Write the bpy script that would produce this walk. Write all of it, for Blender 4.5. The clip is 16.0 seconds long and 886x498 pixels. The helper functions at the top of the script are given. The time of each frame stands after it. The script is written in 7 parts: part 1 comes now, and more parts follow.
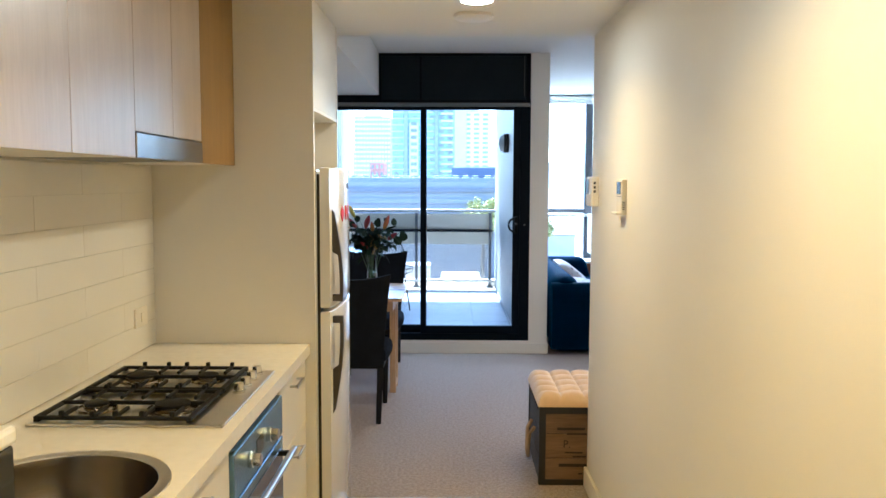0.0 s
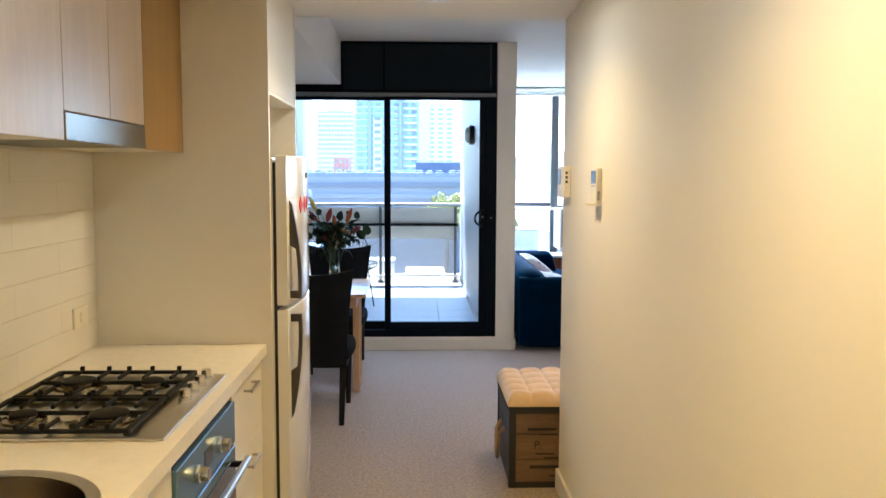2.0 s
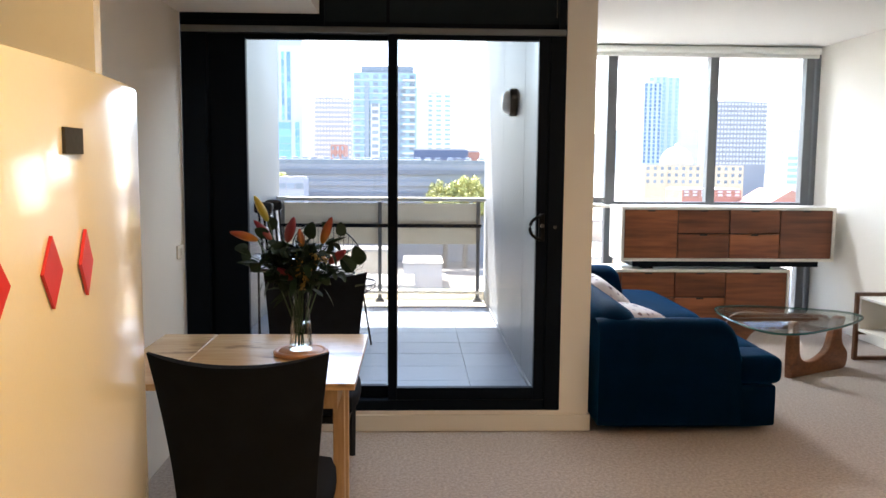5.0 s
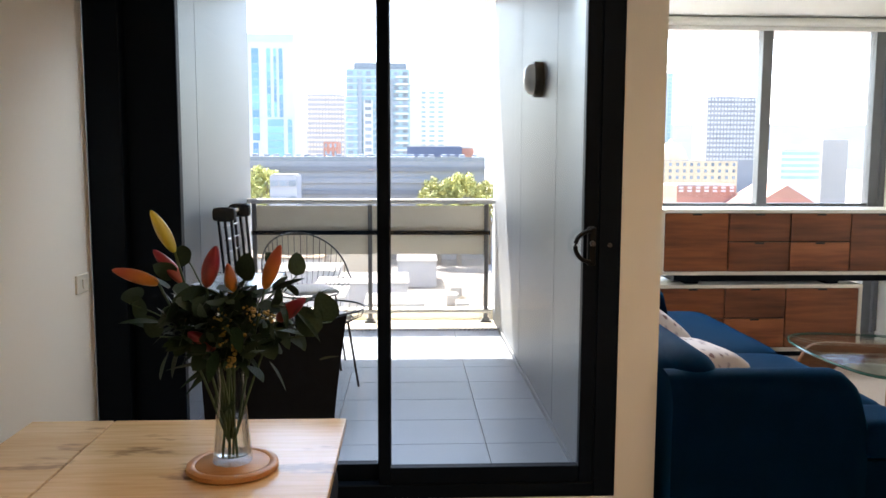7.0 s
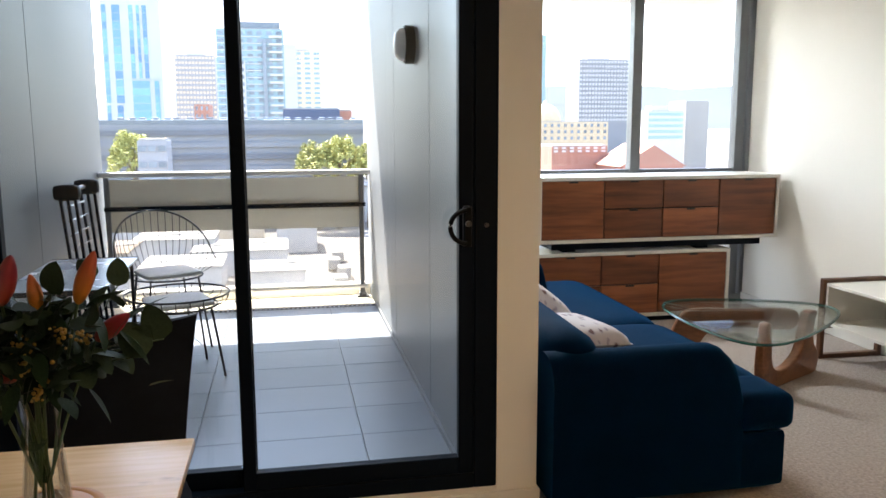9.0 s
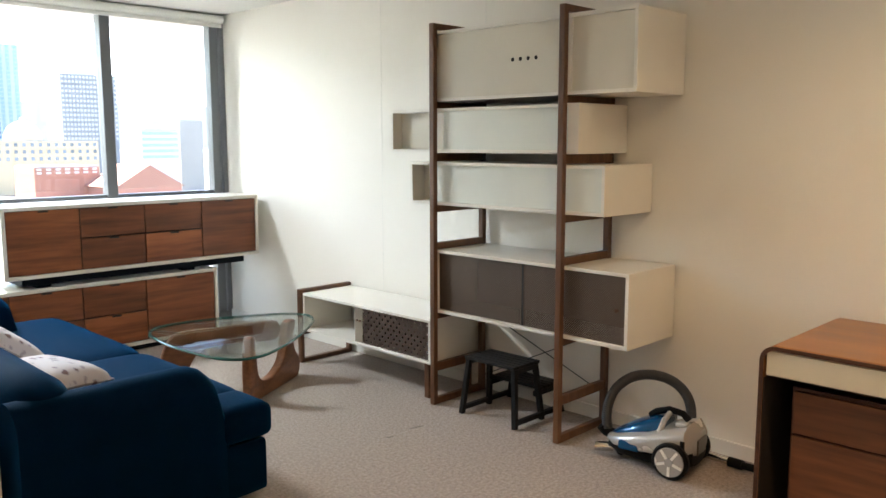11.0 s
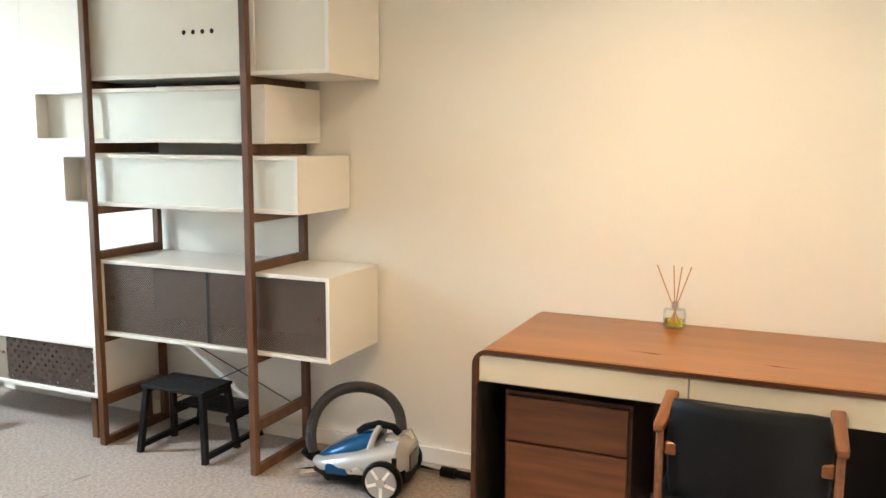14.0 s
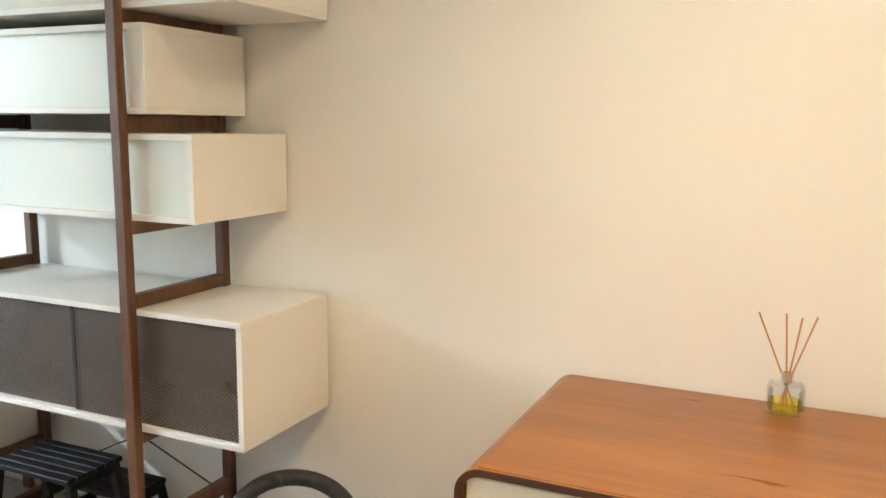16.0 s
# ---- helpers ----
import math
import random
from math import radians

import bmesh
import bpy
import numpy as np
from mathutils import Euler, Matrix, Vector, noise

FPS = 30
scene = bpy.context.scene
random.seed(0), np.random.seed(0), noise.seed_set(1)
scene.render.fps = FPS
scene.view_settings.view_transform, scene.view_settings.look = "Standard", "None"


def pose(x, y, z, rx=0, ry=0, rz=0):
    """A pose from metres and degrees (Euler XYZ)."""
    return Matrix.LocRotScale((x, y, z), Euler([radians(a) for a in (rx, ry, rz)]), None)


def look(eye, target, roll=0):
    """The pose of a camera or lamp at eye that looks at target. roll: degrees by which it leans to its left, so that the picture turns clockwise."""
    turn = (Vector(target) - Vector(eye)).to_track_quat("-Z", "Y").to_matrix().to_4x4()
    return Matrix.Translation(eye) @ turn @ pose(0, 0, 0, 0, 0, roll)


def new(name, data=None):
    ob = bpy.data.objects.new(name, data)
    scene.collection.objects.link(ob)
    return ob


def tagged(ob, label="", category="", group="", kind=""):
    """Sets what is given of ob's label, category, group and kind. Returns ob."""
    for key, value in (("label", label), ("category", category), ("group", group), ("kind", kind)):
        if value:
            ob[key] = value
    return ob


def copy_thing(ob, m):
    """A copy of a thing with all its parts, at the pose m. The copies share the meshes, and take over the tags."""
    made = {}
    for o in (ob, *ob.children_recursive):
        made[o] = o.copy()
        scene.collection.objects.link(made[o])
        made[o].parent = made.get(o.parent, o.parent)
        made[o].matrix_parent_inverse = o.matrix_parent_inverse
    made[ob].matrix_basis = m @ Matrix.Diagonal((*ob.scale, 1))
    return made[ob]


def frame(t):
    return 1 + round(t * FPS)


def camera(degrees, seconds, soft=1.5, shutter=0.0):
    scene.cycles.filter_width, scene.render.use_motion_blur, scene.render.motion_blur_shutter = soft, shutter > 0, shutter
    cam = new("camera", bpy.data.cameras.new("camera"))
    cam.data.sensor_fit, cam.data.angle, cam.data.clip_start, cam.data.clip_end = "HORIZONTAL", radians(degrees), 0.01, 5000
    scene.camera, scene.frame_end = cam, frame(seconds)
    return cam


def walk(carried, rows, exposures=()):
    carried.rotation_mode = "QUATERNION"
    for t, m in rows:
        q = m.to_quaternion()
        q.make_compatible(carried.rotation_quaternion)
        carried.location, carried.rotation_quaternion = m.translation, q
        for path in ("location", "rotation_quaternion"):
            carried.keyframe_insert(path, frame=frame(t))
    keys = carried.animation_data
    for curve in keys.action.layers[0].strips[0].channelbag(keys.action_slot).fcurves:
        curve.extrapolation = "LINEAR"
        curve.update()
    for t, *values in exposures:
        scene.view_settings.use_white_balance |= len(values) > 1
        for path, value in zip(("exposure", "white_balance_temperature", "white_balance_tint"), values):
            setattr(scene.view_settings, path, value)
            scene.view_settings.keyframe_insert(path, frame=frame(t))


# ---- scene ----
cam = camera(57.3, 16.0)
PATH = [
    (0, (0.055, -0.06, 1.534), (0.034, 1.933, 1.371), 0.2),
    (0.5, (0.066, -0.05, 1.534), (0.077, 1.943, 1.37), 0.3),
    (1, (0.062, -0.049, 1.53), (0.108, 1.944, 1.367), 0.2),
    (1.5, (0.058, -0.036, 1.529), (0.124, 1.956, 1.363), 0.2),
    (2, (0.049, 0.128, 1.511), (0.116, 2.12, 1.336), 0.2),
    (2.5, (-0.003, 0.474, 1.525), (0.049, 2.464, 1.338), 0.2),
    (3, (-0.017, 0.878, 1.499), (0.026, 2.868, 1.303), 0.2),
    (3.5, (-0.027, 1.317, 1.492), (0.018, 3.306, 1.292), 0.2),
    (4, (-0.051, 1.764, 1.511), (-0.004, 3.753, 1.306), 0.1),
    (4.2, (-0.078, 1.972, 1.494), (-0.021, 3.96, 1.29), 0.3),
    (6.3, (-0.091, 3.588, 1.513), (-0.007, 5.575, 1.305), 0.4),
    (6.5, (-0.106, 3.714, 1.499), (-0.021, 5.701, 1.292), 0.4),
    (7, (-0.106, 3.974, 1.49), (-0.017, 5.961, 1.277), 0.2),
    (7.5, (-0.093, 4.177, 1.498), (0.011, 6.161, 1.272), 0.1),
    (8, (-0.106, 4.234, 1.511), (0.032, 6.213, 1.258), 0.1),
    (8.5, (-0.069, 4.235, 1.524), (0.142, 6.203, 1.238), -0.2),
    (9, (-0.034, 4.224, 1.537), (0.343, 6.165, 1.233), -0.2),
    (9.5, (0.015, 4.188, 1.546), (0.644, 6.061, 1.242), -0.2),
    (9.8, (0.05, 4.174, 1.541), (0.855, 5.98, 1.243), -0.2),
    (10, (0.063, 4.133, 1.552), (0.977, 5.887, 1.256), -0.2),
    (10.2, (0.073, 4.119, 1.558), (1.098, 5.812, 1.268), -0.2),
    (12.3, (0.055, 4.054, 1.586), (1.793, 5.012, 1.347), -0.0),
    (12.5, (0.074, 4.041, 1.58), (1.833, 4.961, 1.339), 0.0),
    (13, (0.124, 4.065, 1.546), (1.918, 4.916, 1.306), 0.1),
    (13.5, (0.294, 4.209, 1.534), (2.106, 5.015, 1.279), 0.2),
    (14, (0.475, 4.369, 1.528), (2.293, 5.158, 1.264), 0.3),
    (14.5, (0.701, 4.61, 1.524), (2.524, 5.388, 1.256), 0.3),
    (15, (0.943, 4.743, 1.524), (2.77, 5.503, 1.237), 0.4),
    (15.5, (1.268, 4.773, 1.524), (3.096, 5.528, 1.23), 0.5),
    (16, (1.657, 4.771, 1.493), (3.459, 5.584, 1.189), 0.6),
]
EXPOSURES = [(0, 3.28, 4780, 8), (1.7, 3.24, 5000, 10), (2.6, 3.18, 5350, 11), (4, 3.05, 6150, 15), (6.3, 3.0, 7000, 16), (8.0, 2.92, 7000, 15), (9.0, 2.84, 6900, 14), (10.2, 2.76, 6900, 13), (12.3, 3.87, 6400, 8), (14.8, 3.96, 6250, 8), (16, 3.9, 6050, 6)]
walk(cam, [(t, look(e, g, r)) for t, e, g, r in PATH], EXPOSURES)

# ---- world, sun, large lights ----
world = bpy.data.worlds.new("sky")
scene.world = world
world.use_nodes = True
wn = world.node_tree.nodes
sky = wn.new("ShaderNodeTexSky")
sky.sky_type = 'NISHITA'
sky.sun_disc = False
sky.sun_elevation = radians(60)
sky.sun_rotation = radians(-27)
sky.dust_density = 1.0
world.node_tree.links.new(sky.outputs[0], wn["Background"].inputs[0])
wn["Background"].inputs[1].default_value = 0.15


def area(name, m, energy, color, shape, size, size_y=0.1, spread=165):
    data = bpy.data.lights.new(name, 'AREA')
    data.energy, data.color = energy, color
    data.shape, data.size, data.size_y, data.spread = shape, size, size_y, radians(spread)
    ob = new(name, data)
    ob.matrix_world = m
    return ob


sun_dir = Vector((-0.24, 0.47, 0.85)).normalized()
sun_data = bpy.data.lights.new("sun", 'SUN')
sun_data.energy, sun_data.color, sun_data.angle = 5.0, (1.0, 0.96, 0.9), radians(0.53)
new("sun", sun_data).matrix_world = look(sun_dir * 50, (0, 0, 0))
# added area lamps in the window and balcony door heads, standing in for sky light
area("window_skylight", look((1.4, 10.84, 2.705), (1.35, 9.84, 1.505)), 33, (0.82, 0.92, 1.0), 'RECTANGLE', 0.9, 0.22)
area("door_skylight", look((-0.2, 7.46, 2.36), (0.0, 6.66, 1.76)), 5.5, (0.74, 0.88, 1.0), 'RECTANGLE', 1.5, 0.18)
# warm kitchen ceiling downlights
WARM = (1.0, 0.525, 0.045)
for ly, watts in ((3.16, 0.9), (1.3, 1.15), (-0.6, 1.35)):
    area("downlight_bulb", look((0.15, ly, 2.222), (0.15, ly, 0)), watts, WARM, 'DISK', 0.13, spread=135)
# two added fill lamps that warm the living room, no known fittings there
for lx, ly in ((1.2, 5.1), (2.6, 4.8)):
    area("downlight_bulb", look((lx, ly, 2.655), (lx, ly, 0)), 1.25, (1.0, 0.66, 0.36), 'DISK', 0.13, spread=140)


# ---- materials ----
def material(name, color, rough=0.5, metal=0.0, vary=0.08, scale=6.0, fine=120.0, bump=0.15, bump_fine=True, spec=0.5, random_amount=0.0, stretch=(1, 1, 1), coat=0.0, sheen=0.0, sheen_tint=(1, 1, 1)):
    m = bpy.data.materials.new(name)
    m.use_nodes = True
    nt = m.node_tree
    n, l = nt.nodes, nt.links
    p = n["Principled BSDF"]
    p.inputs["Roughness"].default_value = rough
    p.inputs["Metallic"].default_value = metal
    p.inputs["Specular IOR Level"].default_value = spec
    p.inputs["Coat Weight"].default_value = coat
    p.inputs["Sheen Weight"].default_value = sheen
    p.inputs["Sheen Tint"].default_value = (*sheen_tint, 1)
    tc = n.new("ShaderNodeTexCoord")
    mp = n.new("ShaderNodeMapping")
    mp.inputs["Scale"].default_value = stretch
    l.new(tc.outputs["Object"], mp.inputs[0])
    big = n.new("ShaderNodeTexNoise")
    big.inputs["Scale"].default_value = scale
    big.inputs["Detail"].default_value = 5
    l.new(mp.outputs[0], big.inputs["Vector"])
    small = n.new("ShaderNodeTexNoise")
    small.inputs["Scale"].default_value = fine
    small.inputs["Detail"].default_value = 3
    l.new(mp.outputs[0], small.inputs["Vector"])
    add = n.new("ShaderNodeMath")
    add.operation = 'ADD'
    l.new(big.outputs[0], add.inputs[0])
    half = n.new("ShaderNodeMath")
    half.operation = 'MULTIPLY'
    half.inputs[1].default_value = 0.5
    l.new(small.outputs[0], half.inputs[0])
    l.new(half.outputs[0], add.inputs[1])
    ramp = n.new("ShaderNodeMapRange")
    ramp.inputs[1].default_value, ramp.inputs[2].default_value = 0.45, 1.05
    ramp.inputs[3].default_value, ramp.inputs[4].default_value = 1 - vary, 1 + vary
    l.new(add.outputs[0], ramp.inputs[0])
    mul = n.new("ShaderNodeMix")
    mul.data_type, mul.blend_type = 'RGBA', 'MULTIPLY'
    mul.inputs[0].default_value = 1
    mul.inputs[6].default_value = (*color, 1)
    val = ramp.outputs[0]
    if random_amount:
        info = n.new("ShaderNodeObjectInfo")
        rr = n.new("ShaderNodeMapRange")
        rr.inputs[3].default_value, rr.inputs[4].default_value = 1 - random_amount, 1 + random_amount
        l.new(info.outputs["Random"], rr.inputs[0])
        mm = n.new("ShaderNodeMath")
        mm.operation = 'MULTIPLY'
        l.new(val, mm.inputs[0])
        l.new(rr.outputs[0], mm.inputs[1])
        val = mm.outputs[0]
    l.new(val, mul.inputs[7])
    l.new(mul.outputs[2], p.inputs["Base Color"])
    rv = n.new("ShaderNodeMapRange")
    rv.inputs[3].default_value, rv.inputs[4].default_value = max(rough - 0.06, 0.02), min(rough + 0.08, 1)
    l.new(big.outputs[0], rv.inputs[0])
    l.new(rv.outputs[0], p.inputs["Roughness"])
    if bump:
        b = n.new("ShaderNodeBump")
        b.inputs["Strength"].default_value = bump
        b.inputs["Distance"].default_value = 0.004
        l.new((small if bump_fine else big).outputs[0], b.inputs["Height"])
        l.new(b.outputs[0], p.inputs["Normal"])
    return m


def wood(name, dark, light, rough=0.4, axis=0, scale=5.0, rings=14.0, random_amount=0.0, coat=0.0, knots=0.0):
    """Wood whose grain runs along one axis: stretched noise, streaks and pores."""
    m = bpy.data.materials.new(name)
    m.use_nodes = True
    n, l = m.node_tree.nodes, m.node_tree.links
    p = n["Principled BSDF"]
    p.inputs["Coat Weight"].default_value = coat
    p.inputs["Coat Roughness"].default_value = 0.28
    tc = n.new("ShaderNodeTexCoord")
    mp = n.new("ShaderNodeMapping")
    s = [scale] * 3
    s[axis] = scale * 0.09
    mp.inputs["Scale"].default_value = s
    info = n.new("ShaderNodeObjectInfo")
    off = n.new("ShaderNodeVectorMath")
    off.operation = 'ADD'
    sc = n.new("ShaderNodeMath")
    sc.operation = 'MULTIPLY'
    sc.inputs[1].default_value = 37.0
    l.new(info.outputs["Random"], sc.inputs[0])
    l.new(tc.outputs["Object"], off.inputs[0])
    l.new(sc.outputs[0], off.inputs[1])
    l.new(off.outputs[0], mp.inputs[0])
    a = n.new("ShaderNodeTexNoise")
    a.inputs["Scale"].default_value = 1.6
    a.inputs["Detail"].default_value = 6
    a.inputs["Distortion"].default_value = 0.6
    l.new(mp.outputs[0], a.inputs["Vector"])
    b = n.new("ShaderNodeTexNoise")
    b.inputs["Scale"].default_value = rings
    b.inputs["Detail"].default_value = 8
    l.new(mp.outputs[0], b.inputs["Vector"])
    mix = n.new("ShaderNodeMath")
    mix.operation = 'MULTIPLY_ADD'
    mix.inputs[1].default_value = 0.45
    l.new(b.outputs[0], mix.inputs[0])
    h = n.new("ShaderNodeMath")
    h.operation = 'MULTIPLY'
    h.inputs[1].default_value = 0.6
    l.new(a.outputs[0], h.inputs[0])
    l.new(h.outputs[0], mix.inputs[2])
    r = n.new("ShaderNodeMapRange")
    r.inputs[1].default_value, r.inputs[2].default_value = 0.36, 0.68
    l.new(mix.outputs[0], r.inputs[0])
    c = n.new("ShaderNodeMix")
    c.data_type = 'RGBA'
    c.inputs[6].default_value, c.inputs[7].default_value = (*dark, 1), (*light, 1)
    l.new(r.outputs[0], c.inputs[0])
    col = c.outputs[2]
    if knots:
        kn = n.new("ShaderNodeTexNoise")
        kn.inputs["Scale"].default_value = 1.15
        kn.inputs["Detail"].default_value = 4
        kn.inputs["Roughness"].default_value = 0.62
        kmp = n.new("ShaderNodeMapping")
        kmp.inputs["Scale"].default_value = [2.6 if i == axis else 8.0 for i in range(3)]
        l.new(off.outputs[0], kmp.inputs[0])
        l.new(kmp.outputs[0], kn.inputs["Vector"])
        kr = n.new("ShaderNodeMapRange")
        kr.inputs[1].default_value, kr.inputs[2].default_value = 0.57, 0.66
        kr.inputs[4].default_value = knots
        l.new(kn.outputs[0], kr.inputs[0])
        km = n.new("ShaderNodeMix")
        km.data_type = 'RGBA'
        km.inputs[7].default_value = (dark[0] * 0.3, dark[1] * 0.24, dark[2] * 0.2, 1)
        l.new(kr.outputs[0], km.inputs[0])
        l.new(col, km.inputs[6])
        col = km.outputs[2]
    if random_amount:
        hv = n.new("ShaderNodeHueSaturation")
        rr = n.new("ShaderNodeMapRange")
        rr.inputs[3].default_value, rr.inputs[4].default_value = 1 - random_amount, 1 + random_amount
        l.new(info.outputs["Random"], rr.inputs[0])
        l.new(rr.outputs[0], hv.inputs["Value"])
        l.new(col, hv.inputs["Color"])
        col = hv.outputs[0]
    l.new(col, p.inputs["Base Color"])
    rv = n.new("ShaderNodeMapRange")
    rv.inputs[3].default_value, rv.inputs[4].default_value = rough - 0.05, rough + 0.1
    l.new(b.outputs[0], rv.inputs[0])
    l.new(rv.outputs[0], p.inputs["Roughness"])
    bp = n.new("ShaderNodeBump")
    bp.inputs["Strength"].default_value = 0.12
    bp.inputs["Distance"].default_value = 0.002
    l.new(b.outputs[0], bp.inputs["Height"])
    l.new(bp.outputs[0], p.inputs["Normal"])
    return m


def glazing(name, tint=(1, 1, 1), gloss=0.06, rough=0.0, ior=1.45):
    m = bpy.data.materials.new(name)
    m.use_nodes = True
    n, l = m.node_tree.nodes, m.node_tree.links
    n.remove(n["Principled BSDF"])
    t = n.new("ShaderNodeBsdfTransparent")
    t.inputs[0].default_value = (*tint, 1)
    g = n.new("ShaderNodeBsdfGlossy")
    g.inputs["Roughness"].default_value = rough
    fr = n.new("ShaderNodeFresnel")
    fr.inputs[0].default_value = ior
    mx = n.new("ShaderNodeMixShader")
    sc = n.new("ShaderNodeMath")
    sc.operation = 'MULTIPLY'
    sc.inputs[1].default_value = gloss * 14
    l.new(fr.outputs[0], sc.inputs[0])
    l.new(sc.outputs[0], mx.inputs[0])
    l.new(t.outputs[0], mx.inputs[1])
    l.new(g.outputs[0], mx.inputs[2])
    l.new(mx.outputs[0], n["Material Output"].inputs[0])
    return m


def perforated(name, color, pitch, fill, u=1, v=2, rough=0.45, metal=0.3, big_dots=0.0):
    """Sheet metal pierced by round holes in staggered rows."""
    m = material(name, color, rough, metal, 0.06, 5, 90, 0.0)
    n, l = m.node_tree.nodes, m.node_tree.links
    tc = n.new("ShaderNodeTexCoord")
    sep = n.new("ShaderNodeSeparateXYZ")
    l.new(tc.outputs["Object"], sep.inputs[0])

    def op(kind, a, b=None):
        k = n.new("ShaderNodeMath")
        k.operation = kind
        for i, s in enumerate((a, b)):
            if s is None:
                continue
            if isinstance(s, (int, float)):
                k.inputs[i].default_value = s
            else:
                l.new(s, k.inputs[i])
        return k.outputs[0]
    w = math.pi * 2 / pitch

    def dots(ww):
        a = op('COSINE', op('MULTIPLY', sep.outputs[u], ww))
        b = op('COSINE', op('MULTIPLY', sep.outputs[v], ww))
        return op('MULTIPLY', a, b)
    hole = op('GREATER_THAN', dots(w), fill)
    tr = n.new("ShaderNodeBsdfTransparent")
    mx = n.new("ShaderNodeMixShader")
    l.new(hole, mx.inputs[0])
    l.new(n["Principled BSDF"].outputs[0], mx.inputs[1])
    l.new(tr.outputs[0], mx.inputs[2])
    l.new(mx.outputs[0], n["Material Output"].inputs[0])
    return m


M_WALL = material("wall_paint", (0.83, 0.80, 0.73), 0.6, vary=0.02, scale=1.3, fine=240, bump=0.04)
M_CEIL = material("ceiling_paint", (0.84, 0.83, 0.79), 0.75, vary=0.02, scale=1.0, fine=200, bump=0.05)
M_TRIM = material("trim_paint", (0.78, 0.76, 0.70), 0.4, vary=0.02, scale=3, bump=0.03)
M_CARPET = material("carpet", (0.35, 0.292, 0.25), 0.95, vary=0.46, scale=62, fine=190, bump=1.0, spec=0.1, sheen=0.3)
M_FLOORTILE = material("kitchen_tile", (0.42, 0.40, 0.37), 0.35, vary=0.1, scale=4, random_amount=0.05, bump=0.05)
M_GROUT = material("grout", (0.30, 0.29, 0.27), 0.85, vary=0.1)
M_SPLASH = material("splashback_tile", (0.80, 0.78, 0.72), 0.10, vary=0.015, scale=3, fine=8, bump=0.03, random_amount=0.008)
M_SPLASHGROUT = material("splash_grout", (0.77, 0.75, 0.69), 0.8, vary=0.05)
M_CREAM = material("white_laminate", (0.76, 0.73, 0.66), 0.35, vary=0.015, scale=2, bump=0.02)
M_STONE = material("counter_stone", (0.80, 0.77, 0.70), 0.22, vary=0.03, scale=30, fine=300, bump=0.02)
M_OAK = wood("pale_oak_laminate", (0.48, 0.38, 0.29), (0.58, 0.48, 0.38), 0.3, axis=2, scale=6, rings=20, coat=0.8)
M_HONEY = wood("honey_oak_panel", (0.235, 0.13, 0.03), (0.36, 0.215, 0.06), 0.35, axis=2, scale=6, rings=20)
M_STEEL = material("brushed_steel", (0.62, 0.60, 0.57), 0.28, 1.0, vary=0.06, scale=3, fine=150, stretch=(1, 0.05, 1), bump=0.05)
# steel darkened so its colour carries the hood's dark reflection
M_HOOD = material("hood_dark_reflection", (0.30, 0.29, 0.28), 0.22, 1.0, vary=0.08, scale=3, fine=150, stretch=(1, 0.05, 1), bump=0.05)
# bowl's shade and warm reflections put into the steel colour; burners share it
M_STEEL2 = material("shaded_warm_steel", (0.30, 0.265, 0.215), 0.2, 1.0, vary=0.06, scale=8, fine=200, bump=0.04)
M_IRON = material("cast_iron", (0.006, 0.006, 0.007), 0.55, 0.0, spec=0.2, vary=0.2, scale=20, bump=0.2)
# steel with an even blue tint
M_OVENSTEEL = material("blue_tinted_steel", (0.13, 0.24, 0.38), 0.24, 0.55, vary=0.05, scale=3, fine=150, stretch=(1, 0.05, 1), bump=0.03)
M_BLACKGLASS = material("oven_glass", (0.015, 0.017, 0.02), 0.06, 0.0, vary=0.05, bump=0.0, coat=0.4)
M_FRIDGE = material("fridge_enamel", (0.74, 0.72, 0.67), 0.09, vary=0.02, scale=2, fine=300, bump=0.03, coat=0.3)
M_GREYPLASTIC = material("taupe_plastic", (0.06, 0.05, 0.042), 0.35, vary=0.06, bump=0.05)
# black rubber; also the shade painted into gaps, holes, vents and pulls
M_DARKGAP = material("dark_rubber_and_gap", (0.02, 0.02, 0.02), 0.7, vary=0.1)
M_RED = material("red_magnet", (0.55, 0.03, 0.04), 0.4, vary=0.05, bump=0.0)
M_PLASTIC = material("ivory_plastic", (0.74, 0.70, 0.60), 0.4, vary=0.02, bump=0.02)
M_SCREEN = material("grey_lcd", (0.30, 0.36, 0.38), 0.2, vary=0.03, bump=0.0)
M_SCREENDARK = material("dark_screen", (0.03, 0.035, 0.035), 0.12, vary=0.05, bump=0.0)
M_FRAME = material("black_aluminium", (0.001, 0.004, 0.009), 0.5, 0.0, spec=0.1, vary=0.08, scale=3, bump=0.04)
M_GREYFRAME = material("grey_aluminium", (0.16, 0.17, 0.18), 0.4, 0.5, vary=0.05, bump=0.03)
M_BLIND = material("black_blind_fabric", (0.014, 0.020, 0.026), 0.9, spec=0.1, vary=0.1, fine=500, bump=0.2)
M_WHITEBLIND = material("white_blind_fabric", (0.80, 0.79, 0.75), 0.8, vary=0.03, fine=400, bump=0.1)
M_GLASS = glazing("window_glass", (0.97, 0.985, 0.98), 0.06)
M_PANEL = material("balcony_panel", (0.15, 0.165, 0.18), 0.46, 0.0, spec=0.3, vary=0.03, scale=1.2, bump=0.02)
M_BALTILE = material("balcony_tile", (0.13, 0.15, 0.178), 0.36, vary=0.10, scale=5, random_amount=0.06, bump=0.1)
M_RAILPANEL = material("balustrade_panel", (0.82, 0.76, 0.63), 0.5, vary=0.03, bump=0.05)
